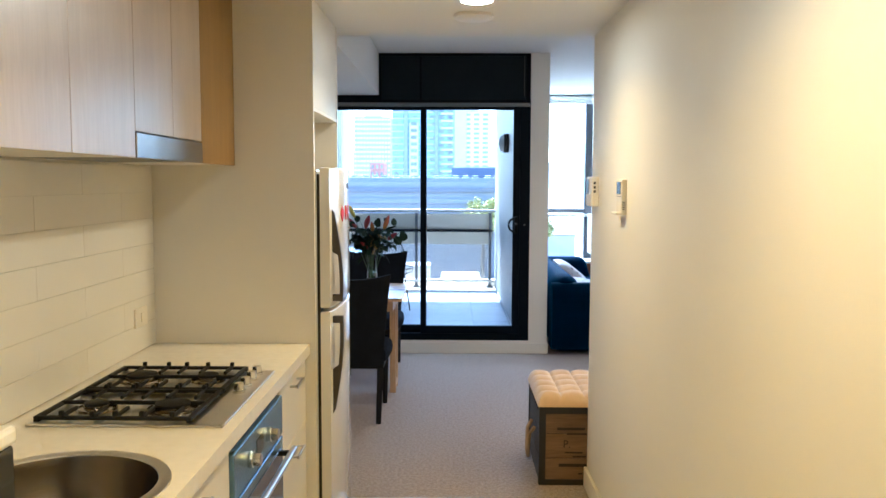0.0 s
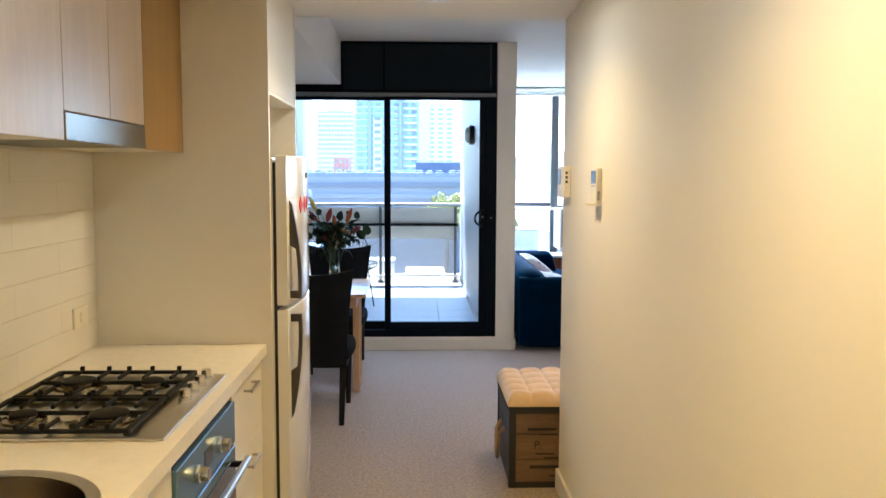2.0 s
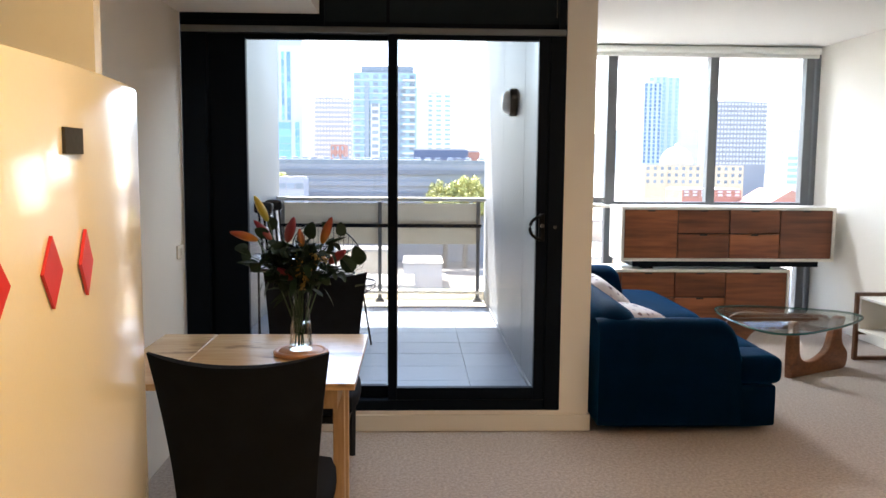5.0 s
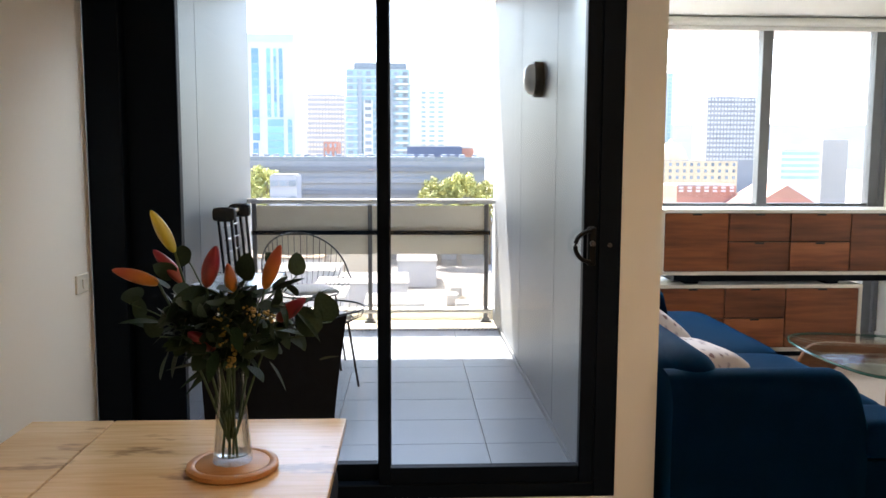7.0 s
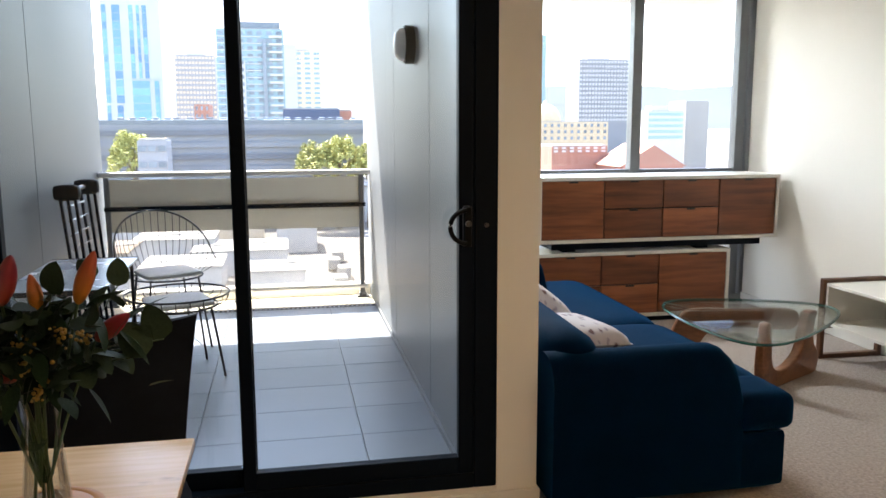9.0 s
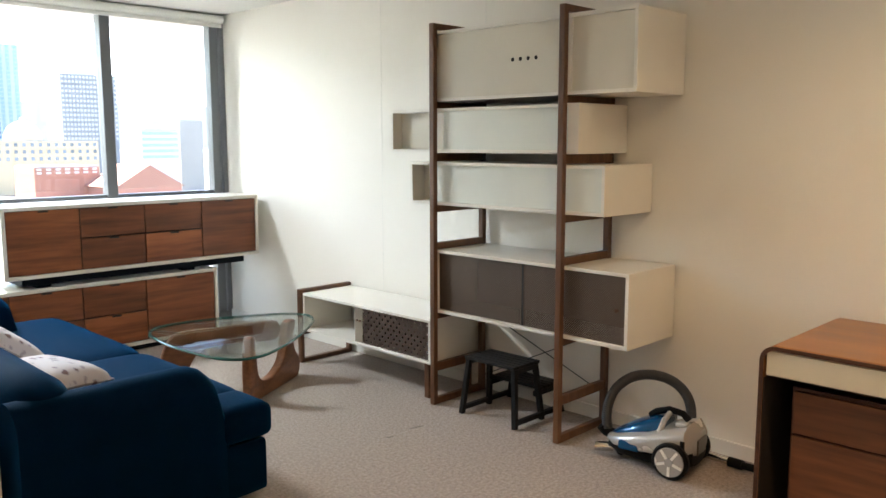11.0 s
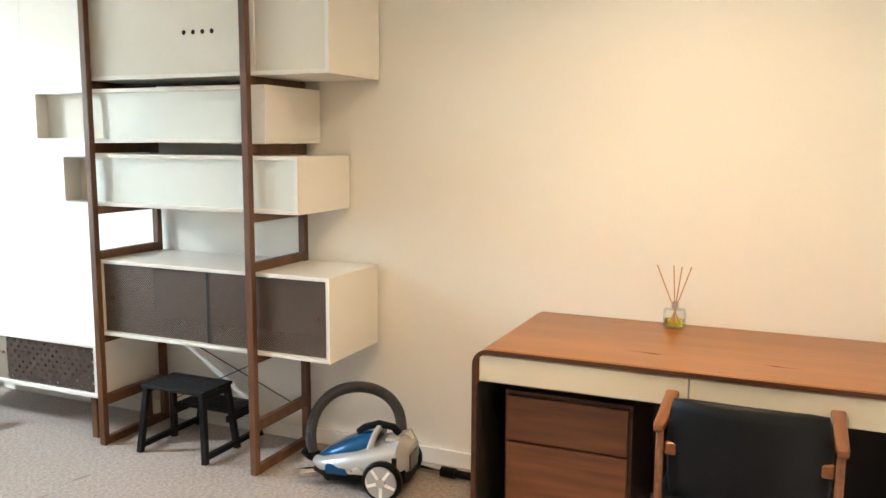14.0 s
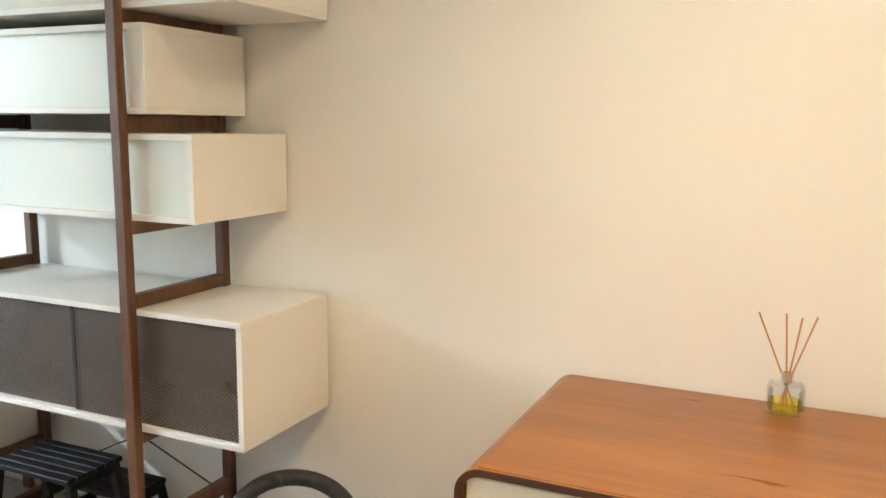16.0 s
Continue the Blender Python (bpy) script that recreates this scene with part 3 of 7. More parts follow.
part("window_sill", box(PIERX, LX1, -0.10, -0.04, 1.10, 1.13, 0.003), M_TRIM, win, "white window sill ledge")
wb = thing("window_blind", (0, WINY, 2.6), "white roller blind rolled up at the window", "blind")
part("roller", tube([(PIERX + 0.02, -0.075, 0.025), (LX1 - 0.03, -0.075, 0.025)], 0.035, 14), M_WHITEBLIND, wb, "", True)
part("bottom_rail", box(PIERX + 0.03, LX1 - 0.04, -0.085, -0.065, -0.045, -0.015, 0.004), M_WHITEMETAL, wb)
part("fabric", box(PIERX + 0.03, LX1 - 0.04, -0.077, -0.074, -0.015, 0.02), M_WHITEBLIND, wb)

# balcony
structure("balcony_slab", box(BALX0 - 0.2, 0.9, DOORY + 0.16, 11.05, -0.25, BALZ - 0.012), M_GROUT, "concrete balcony slab")
# unseen slab, made deep enough to block sun patches in the living room
structure("window_overhang", box(0.9, 4.3, WINY + 0.1, 12.1, 2.72, 3.1), M_CEIL, "unseen white slab added to keep sun off the window")
structure("balcony_soffit", box(BALX0 - 0.2, 0.9, DOORY + 0.1, 11.05, 2.84, 3.1), M_CEIL, "white balcony soffit")
wl = structure("wall_balcony_west", box(BALX0 - 0.15, BALX0 - 0.012, DOORY + 0.14, 11.05, 0, 2.84), M_GREYFRAME, "grey clad side wall of the balcony")
bw = tagged(new("balcony_cladding"), "pale grey metal wall panels on the balcony", kind="structure")
for y0, y1 in ((7.31, 8.07), (8.074, 9.33), (9.334, 11.05)):
    part("panel", box(BALX1 - 0.012, BALX1, y0 + 0.002, y1 - 0.002, BALZ, 2.84, 0.0015), M_PANEL, bw)
for y0, y1 in ((7.31, 8.16), (8.164, 9.3), (9.304, 11.05)):
    part("panel", box(BALX0 - 0.012, BALX0, y0 + 0.002, y1 - 0.002, BALZ, 2.84, 0.0015), M_PANEL, bw)
part("skirting_channel", box(BALX1 - 0.022, BALX1 - 0.012, 7.31, 10.5, BALZ, BALZ + 0.03), M_GREYFRAME, bw)

rail = thing("balustrade", (0, 10.9, BALZ), "cream balcony balustrade with perforated metal screen", "railing")
part("top_rail", box(BALX0, BALX1 - 0.014, -0.04, 0.04, 1.02, 1.06, 0.006), M_RAILTOP, rail)
part("solid_panel", box(BALX0 + 0.05, BALX1 - 0.06, 0.012, 0.02, 0.585, 1.0), M_RAILPANEL, rail, "cream solid infill panel")
part("perforated_screen", box(BALX0 + 0.05, BALX1 - 0.06, 0.0125, 0.0145, 0.11, 0.585), M_MESH, rail, "perforated cream metal screen")
part("mid_rail", box(BALX0 + 0.03, BALX1 - 0.05, -0.028, 0.006, 0.755, 0.79, 0.004), M_FRAME, rail, "dark grey rail")
part("low_rail", tube([(BALX0 + 0.03, -0.01, 0.09), (BALX1 - 0.04, -0.01, 0.09)], 0.022, 10), M_RAILTOP, rail, "", True)
for px in (BALX0 + 0.055, -0.42, BALX1 - 0.085):
    part("post", boxes([(px - 0.018, px + 0.018, -0.025, 0.010, 0.0, 1.02)], 0.003), M_GREYFRAME, rail)
    part("post_base", boxes([(px - 0.05, px + 0.05, -0.06, 0.03, 0.0, 0.012), (px - 0.03, px + 0.03, -0.04, 0.02, 0.012, 0.035)], 0.002), M_GREYFRAME, rail)
tagged(part("balcony_kerb", boxes([(BALX0, BALX1 - 0.014, 10.60, 11.05, BALZ - 0.012, BALZ + 0.001), (BALX0, BALX1 - 0.014, 10.96, 11.05, BALZ, BALZ + 0.10)], 0.004), M_RAILPANEL, None), "cream kerb at the balcony edge", kind="structure")
drain = thing("drain_grate", (0, 10.50, BALZ), "dark slotted drain grate along the balcony edge", "drain", kind="structure")
part("trough", box(BALX0, BALX1 - 0.014, 0.0, 0.10, -0.01, -0.004), M_DARKGAP, drain)
for i in range(58):
    x = BALX0 + 0.02 + i * 0.0355
    part("slat", box(x, x + 0.014, 0.0, 0.10, -0.004, 0.004), M_GREYFRAME, drain)

wlamp = thing("bulkhead_light", (BALX1 - 0.013, 8.54, 1.95), "round black outdoor wall light with opal glass", "wall light")
part("back_ring", lathe([(0.098, 0), (0.1, 0.035), (0.096, 0.048), (0.086, 0.050)], 24, pose(0, 0, 0, 0, -90, 0)), M_BLACKPL, wlamp, "", True)
part("diffuser", lathe([(0.086, 0.046), (0.083, 0.07), (0.06, 0.095), (0.0, 0.106)], 24, pose(0, 0, 0, 0, -90, 0)), M_WHITEPL, wlamp, "opal glass dome", True)


# ---- kitchen ----
def cabinet_front(name, parent, x, y0, y1, z0, z1, mat, thick=0.018):
    return part(name, box(x - thick, x, y0 + 0.0015, y1 - 0.0015, z0, z1, 0.0012), mat, parent)


def bow_handle(parent, x, y0, y1, z):
    return part("handle", boxes([(x, x + 0.03, y0, y0 + 0.008, z - 0.004, z + 0.004), (x, x + 0.03, y1 - 0.008, y1, z - 0.004, z + 0.004), (x + 0.022, x + 0.03, y0, y1, z - 0.006, z + 0.006)], 0.001), M_STEEL, parent, "brushed steel bow handle")


def upper_cabinet(y0, y1, doors, z0=1.597, mat=M_OAK, label="pale oak wall cabinet with flush doors"):
    c = thing("wall_cabinet", (-0.785, y0, 1.597), label, "cabinet", "kitchen wall cabinets")
    w = y1 - y0
    part("body", box(KX0 + 0.785, -0.019, 0.001, w - 0.001, z0 - 1.597 + 0.001, KTOP - 1.597), M_CREAM, c)
    a = 0
    for d in doors:
        cabinet_front("door", c, 0, a, a + d, z0 - 1.597, KTOP - 1.597 - 0.004, mat)
        a += d
    return c


upper_cabinet(0.64, 1.37, (0.365, 0.365))
upper_cabinet(1.37, 2.10, (0.366, 0.364))
upper_cabinet(2.10, 2.674, (0.296, 0.278), 1.668)
upper_cabinet(2.674, 3.088, (0.414,), 1.597, M_HONEY, "honey oak end panel of the wall cabinets")
hood = thing("range_hood", (-0.785, 2.10, 1.597), "slim stainless steel slide-out range hood", "range hood")
part("body", box(KX0 + 0.785, -0.02, 0.004, 0.570, 0.002, 0.069), M_GREYFRAME, hood)
part("front_strip", box(-0.02, 0.003, 0.002, 0.572, 0.0, 0.068, 0.002), M_HOOD, hood, "brushed steel front strip")

fe = thing("tall_end_panel", (-0.48, 3.09, 0), "tall cream laminate panel beside the fridge", "panel")
part("near_panel", box(KX0 + 0.48, 0.0, 0.0, 0.022, 0, KTOP), M_CREAM, fe)
part("far_panel", box(KX0 + 0.48, 0.0, 0.645, 0.667, 0, KTOP), M_CREAM, fe)
fc = thing("fridge_cabinet", (-0.48, 3.112, 1.81), "cream overhead cupboard above the fridge", "cabinet")
part("body", box(KX0 + 0.48, -0.022, 0.0, 0.623, 0.0, KTOP - 1.81), M_CREAM, fc)
part("door", box(-0.021, -0.003, 0.002, 0.621, 0.016, KTOP - 1.815, 0.001), M_CREAM, fc)
part("bottom_edge", box(-0.022, 0.0, 0.0, 0.623, 0.0, 0.014), M_WHITELAQ, fc, "bright white edge strip")

ct = thing("worktop", (-0.50, 0, 0.9), "cream stone kitchen worktop", "worktop")
bm = bmesh.new()
n_seg = 40
outer = [(KX0 + 0.5, 0.2), (0.0, 0.2), (0.0, 3.088), (KX0 + 0.5, 3.088)]
hole = [(-0.265 + 0.215 * math.cos(2 * math.pi * i / n_seg), 1.56 + 0.215 * math.sin(2 * math.pi * i / n_seg)) for i in range(n_seg)]
ov = [bm.verts.new((x, y, 0)) for x, y in outer]
hv = [bm.verts.new((x, y, 0)) for x, y in hole]
es = [bm.edges.new((ov[i], ov[(i + 1) % 4])) for i in range(4)] + [bm.edges.new((hv[i], hv[(i + 1) % n_seg])) for i in range(n_seg)]
bmesh.ops.triangle_fill(bm, use_beauty=True, edges=es)
for f in [f for f in bm.faces if (f.calc_center_median() - Vector((-0.265, 1.56, 0))).length < 0.21 and all(v in hv for v in f.verts)]:
    bm.faces.remove(f)
r = bmesh.ops.extrude_face_region(bm, geom=bm.faces[:])
bmesh.ops.translate(bm, vec=(0, 0, -0.04), verts=[v for v in r["geom"] if isinstance(v, bmesh.types.BMVert)])
part("slab", bm, M_STONE, ct)

sink = thing("sink", (-0.765, 1.56, 0.9), "round stainless steel sink bowl set in the worktop", "sink")
part("rim", lathe([(0.205, 0.001), (0.232, 0.001), (0.232, 0.005), (0.222, 0.007), (0.206, 0.004), (0.205, 0.001)], 48, cap=False), M_STEEL, sink, "", True)
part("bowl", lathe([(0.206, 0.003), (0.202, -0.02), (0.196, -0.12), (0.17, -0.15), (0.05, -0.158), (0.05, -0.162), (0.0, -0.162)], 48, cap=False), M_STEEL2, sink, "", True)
part("drain", lathe([(0.045, -0.156), (0.04, -0.152), (0.03, -0.157), (0.0, -0.157)], 24), M_CHROME, sink, "chrome drain", True)
tap = thing("tap", (-1.03, 1.42, 0.9), "chrome kitchen mixer tap", "tap")
part("spout", tube([(0, 0, 0), (0, 0, 0.12)] + arc((0.10, 0, 0.12), 0.10, 180, 20, 12), 0.012, 10), M_CHROME, tap, "", True)
part("base", lathe([(0.026, 0.001), (0.026, 0.05), (0.02, 0.055)], 20), M_CHROME, tap, "", True)

app = thing("countertop_appliance", (-0.83, 1.10, 0.87), "black countertop appliance with a white top", "appliance")
part("body", box(-0.15, 0.172, -0.14, 0.13, 0.031, 0.236, 0.008, 2), M_BLACKGLASS, app)
part("top_cover", box(-0.15, 0.177, -0.145, 0.132, 0.237, 0.268, 0.008, 2), M_WHITEPL, app, "white top cover")
part("label_strip", box(0.02, 0.13, 0.1302, 0.1315, 0.2, 0.21), M_SILVERPL, app)
part("lid_knob", lathe([(0.008, 0.268), (0.008, 0.274), (0.014, 0.278), (0.014, 0.284), (0.0, 0.287)], 14, pose(0.13, 0.08, 0)), M_CHROME, app, "small chrome knob", True)

hob = thing("gas_hob", (-0.79, 2.29, 0.9), "four-burner stainless gas hob with black iron grates", "hob")
part("plate", box(-0.258, 0.258, -0.31, 0.31, 0.001, 0.009, 0.004, 2), M_STEEL, hob)
for i, (bx, by, br) in enumerate(((-0.13, -0.17, 0.035), (-0.13, 0.16, 0.05), (0.08, -0.17, 0.05), (0.08, 0.16, 0.035))):
    b = part("burner", lathe([(br + 0.02, 0.009), (br + 0.018, 0.016), (br, 0.018), (br, 0.024)], 24, pose(bx, by, 0)), M_STEEL2, hob, "", True)
    part("burner_cap", lathe([(br - 0.003, 0.024), (br - 0.003, 0.03), (br - 0.012, 0.033), (0, 0.033)], 24, pose(bx, by, 0)), M_IRON, b, "black enamel cap", True)
for gy0, gy1 in ((-0.295, -0.005), (0.005, 0.295)):
    bm = bmesh.new()
    for gx in (-0.235, 0.165):
        add_box(bm, gx - 0.008, gx + 0.008, gy0, gy1, 0.018, 0.034, 0.003)
    for gy in (gy0, gy1 - 0.012):
        add_box(bm, -0.235, 0.165, gy - 0.002, gy + 0.014, 0.018, 0.034, 0.003)
    mid = (gy0 + gy1) / 2
    add_box(bm, -0.235, 0.165, mid - 0.005, mid + 0.005, 0.022, 0.040, 0.003)
    for gx in (-0.17, -0.09, -0.03, 0.04, 0.12):
        add_box(bm, gx - 0.005, gx + 0.005, gy0, mid - 0.05, 0.022, 0.040, 0.003)
        add_box(bm, gx - 0.005, gx + 0.005, mid + 0.05, gy1, 0.022, 0.040, 0.003)
        for gy in (gy0 + 0.006, gy1 - 0.006):
            add_box(bm, gx - 0.006, gx + 0.006, gy - 0.006, gy + 0.006, 0.036, 0.056, 0.002)
    for gx in (-0.235, 0.165):
        for gy in (gy0 + 0.008, gy1 - 0.008):
            add_box(bm, gx - 0.008, gx + 0.008, gy - 0.008, gy + 0.008, 0.009, 0.020, 0.002)
    for v in bm.verts:
        v.co.z = 0.009 + (v.co.z - 0.009) * 0.62
    part("grate", bm, M_IRON, hob, "black cast iron pan support")
for i in range(4):
    part("knob", lathe([(0.019, 0.009), (0.019, 0.016), (0.015, 0.018), (0.014, 0.036), (0.012, 0.038), (0, 0.038)], 18, pose(0.213, 0.02 + 0.075 * i, 0)), M_CHROME, hob, "brushed steel knob", True)


def base_unit(name, y0, y1, fronts, label, top=0.859):
    c = thing(name, (-0.52, y0, 0), label, "cabinet", "kitchen base cabinets")
    w = y1 - y0
    part("body", box(KX0 + 0.52, -0.019, 0.001, w - 0.001, 0.10, top), M_CREAM, c)
    if top < 0.8:
        part("front_rail", box(-0.033, -0.019, 0.001, w - 0.001, top, 0.859), M_CREAM, c)
        part("back_rail", box(KX0 + 0.52, KX0 + 0.536, 0.001, w - 0.001, top, 0.859), M_CREAM, c)
    part("kickboard", box(-0.08, -0.06, 0.0, w, 0.0, 0.10), M_CREAM, c)
    for z0, z1 in fronts:
        d = cabinet_front("drawer", c, 0, 0, w, z0, z1, M_CREAM)
        bow_handle(d, 0, w / 2 - 0.065, w / 2 + 0.065, z1 - 0.05)
    return c


base_unit("base_cabinet", 2.602, 3.088, ((0.60, 0.855), (0.105, 0.597)), "cream base cabinet with two drawers")
base_unit("base_cabinet", 1.39, 1.986, ((0.62, 0.855), (0.105, 0.617)), "cream base cabinet under the sink", 0.73)
base_unit("base_cabinet", 0.79, 1.388, ((0.105, 0.855),), "cream base cabinet with a single door", 0.73)
base_unit("base_cabinet", 0.2, 0.788, ((0.105, 0.855),), "cream base cabinet with a single door")

oven = thing("oven", (-0.515, 1.988, 0), "built-in oven with dark glass door and steel knobs", "oven")
part("body", box(-0.55, -0.02, 0.0, 0.612, 0.20, 0.84), M_GREYFRAME, oven)
part("control_panel", box(-0.018, 0.006, 0.004, 0.608, 0.695, 0.825, 0.003), M_OVENSTEEL, oven, "blue-tinted steel control panel")
od = part("oven_door", box(-0.018, 0.006, 0.004, 0.608, 0.235, 0.688, 0.003), M_OVENSTEEL, oven, "oven door with blue-tinted steel rim")
part("door_glass", box(0.006, 0.0085, 0.035, 0.577, 0.27, 0.655, 0.001), M_BLACKGLASS, od, "dark glass window")
for hy in (0.06, 0.537):
    part("handle_bracket", box(0.008, 0.045, hy, hy + 0.015, 0.640, 0.655), M_BLACKPL, od)
part("handle_bar", tube([(0.048, 0.02, 0.648), (0.048, 0.592, 0.648)], 0.011, 10), M_STEEL, od, "brushed steel bar", True)
for ky in (0.17, 0.40):
    part("knob", lathe([(0.024, 0.004), (0.024, 0.012), (0.019, 0.014), (0.018, 0.034), (0.0, 0.036)], 20, pose(0.004, ky, 0.757, 0, 90, 0)), M_CHROME, oven, "steel control knob", True)
part("clock_display", box(0.006, 0.0075, 0.25, 0.33, 0.735, 0.785), M_SCREENDARK, oven)
part("kickboard", box(-0.08, -0.06, 0.0, 0.612, 0.0, 0.195), M_CREAM, oven)

# fridge with curved doors
fr = thing("fridge", (-0.475, 3.118, 0), "white two-door top-freezer fridge with taupe handles", "fridge")
FW = 0.60
part("body", box(-0.60, 0.0, 0.0, FW, 0.02, 1.584, 0.006, 2), M_FRIDGE, fr)
part("seal", box(0.0, 0.012, 0.004, FW - 0.004, 0.04, 1.565), M_DARKGAP, fr, "dark door seal")


def curved_door(name, z0, z1, par):
    out = [(0.012, 0.0), (0.05, 0.0)]
    for i in range(1, 12):
        u = i / 12
        out.append((0.05 + 0.026 * math.sin(math.pi * u) ** 0.8, u * FW))
    out += [(0.05, FW), (0.012, FW)]
    return part(name, prism(out, z0, z1, 0.006, 2), M_FRIDGE, par, "white enamelled curved door", True)


fd1 = curved_door("freezer_door", 1.036, 1.592, fr)
fd2 = curved_door("fridge_door", 0.05, 1.022, fr)


def fridge_handle(par, zs, flip):
    """A bar that bows off the door, with a wedge filling the gap near its free end."""
    z0, z1 = zs
    n = 20
    bm = bmesh.new()
    prev = None
    for i in range(n + 1):
        u = i / n
        z = z0 + (z1 - z0) * u
        k = 1 - u if flip else u
        x1 = 0.052 + 0.046 * math.sin(math.pi * (0.10 + 0.84 * (1 - k)) * 0.62)
        wedge = 0.5 < k < 0.93
        x0 = 0.048 if wedge else x1 - 0.013
        if k > 0.96:
            x1 = x0 + 0.006
        ring = [bm.verts.new(c) for c in ((x0, 0.030, z), (x1, 0.030, z), (x1, 0.054, z), (x0, 0.054, z))]
        if prev:
            for a in range(4):
                bm.faces.new((prev[a], prev[(a + 1) % 4], ring[(a + 1) % 4], ring[a]))
        else:
            bm.faces.new(ring)
        prev = ring
    bm.faces.new(prev)
    zb = z1 - 0.014 if flip else z0 + 0.014
    add_box(bm, 0.048, 0.088, 0.032, 0.052, zb - 0.014, zb + 0.014, 0.002)
    return part("handle", bm, M_GREYPLASTIC, par, "taupe plastic grip")


fridge_handle(fd1, (1.06, 1.43), False)
fridge_handle(fd2, (0.60, 1.0), True)
for y, off, turn in ((0.19, 0.0240, 12), (0.285, 0.0265, 2), (0.36, 0.0258, -5)):
    mg = thing("fridge_magnet", (-0.475 + 0.05 + off, 3.118 + y, 1.405), "red diamond-shaped fridge magnet", "magnet", "fridge magnets")
    part("magnet", prism([(0, -0.032), (0.018, 0), (0, 0.032), (-0.018, 0)], 0, 0.003, m=pose(0, 0, 0, 90, 0, 90 - turn)), M_RED, mg)
badge = thing("fridge_badge", (-0.475 + 0.076, 3.118 + 0.34, 1.52), "small dark sticker on the freezer door", "sticker")
part("sticker", box(0, 0.003, -0.02, 0.02, -0.012, 0.012), M_DARKGAP, badge)

# wall devices, outlets, ceiling fittings
th = thing("thermostat", (KX1, 3.83, 1.50), "ivory wall thermostat with a grey display", "thermostat")
part("housing", box(-0.035, 0.0, -0.075, 0.075, -0.075, 0.065, 0.006, 2), M_PLASTIC, th)
part("bezel", box(-0.0362, -0.0345, -0.006, 0.068, -0.018, 0.053), M_GREYPLASTIC, th, "grey display surround")
part("display", box(-0.0372, -0.035, 0.0, 0.06, -0.01, 0.045), M_SCREEN, th, "grey liquid crystal display")
for z in (-0.005, 0.015, 0.035):
    part("vent", box(-0.026, -0.016, -0.0762, -0.074, z - 0.006, z + 0.006), M_DARKGAP, th)
part("button", lathe([(0.008, 0), (0.007, 0.004), (0, 0.004)], 12, pose(-0.035, -0.02, -0.02, 0, -90, 0)), M_PLASTIC, th, "", True)
part("flap", box(-0.037, -0.035, -0.06, 0.06, -0.066, -0.035), M_PLASTIC, th)
ic = thing("intercom", (KX1, 3.19, 1.485), "ivory video intercom handset with dark screen", "intercom")
part("housing", box(-0.022, 0.0, -0.042, 0.055, -0.07, 0.065, 0.005, 2), M_PLASTIC, ic)
part("screen", box(-0.0235, -0.0218, -0.028, 0.045, 0.006, 0.054), M_SCREENDARK, ic, "dark glass screen")
part("panel_seam", box(-0.0228, -0.0215, -0.038, 0.05, -0.004, -0.002), M_GREYPLASTIC, ic)
part("shelf_lip", box(-0.042, 0.0, -0.04, 0.055, -0.076, -0.066, 0.003), M_PLASTIC, ic)
for i in range(5):
    part("vent", box(-0.018, -0.007, -0.0432, -0.041, -0.055 + i * 0.007, -0.052 + i * 0.007), M_DARKGAP, ic)


def outlet(at, rz, label):
    o = thing("wall_socket", at, label, "wall socket")
    o.matrix_world = pose(*at, 0, 0, rz)
    part("plate", box(0.0, 0.010, -0.058, 0.058, -0.036, 0.036, 0.004, 2), M_PLASTIC, o)
    part("switch", box(0.010, 0.014, -0.012, 0.012, -0.018, 0.018, 0.002), M_PLASTIC, o)
    return o


outlet((KX0 + 0.004, 2.93, 1.03), 0, "ivory power point on the splashback tiles")
sw = outlet((LX0, 7.06, 1.03), 0, "ivory light switch on the wall by the door")
dl = thing("downlight", (0.15, 3.16, KTOP), "lit recessed ceiling downlight with white trim", "downlight")
part("trim_ring", lathe([(0.062, 0.0), (0.085, 0.0), (0.083, -0.006), (0.064, -0.008), (0.062, 0.0)], 32, cap=False), M_WHITEMETAL, dl, "", True)
part("lens", lathe([(0.062, -0.002), (0.0, -0.002)], 32), M_EMIT, dl, "glowing warm lens")
sm = thing("smoke_alarm", (0.145, 3.46, KTOP), "round white ceiling smoke alarm", "smoke alarm")
part("base", lathe([(0.085, 0.0), (0.085, -0.012), (0.07, -0.02), (0.0, -0.022)], 32), M_WHITEMETAL, sm, "", True)
# fittings copied to unseen kitchen lamps and to the two added fill lamps
for lx, ly, lz in ((0.15, 1.3, KTOP), (0.15, -0.6, KTOP), (1.2, 5.1, TOP), (2.6, 4.8, TOP)):
    copy_thing(dl, pose(lx, ly, lz))


# ---- dining ----
tb = thing("dining_table", (-0.62, 5.885, 0), "pale birch drop-leaf dining table, one leaf raised", "table")
part("tabletop", box(-0.332, 0.335, -0.42, 0.42, 0.716, 0.74, 0.003, 2), M_BIRCH, tb)
part("drop_leaf", box(-0.57, -0.336, -0.42, 0.42, 0.716, 0.74, 0.003, 2), M_BIRCH, tb, "raised birch leaf")
part("apron", boxes([(-0.30, 0.27, -0.38, -0.36, 0.64, 0.716), (-0.30, 0.27, 0.36, 0.38, 0.64, 0.716), (0.25, 0.27, -0.36, 0.36, 0.64, 0.716), (-0.30, -0.28, -0.36, 0.36, 0.64, 0.716)]), M_BIRCHLEG, tb)
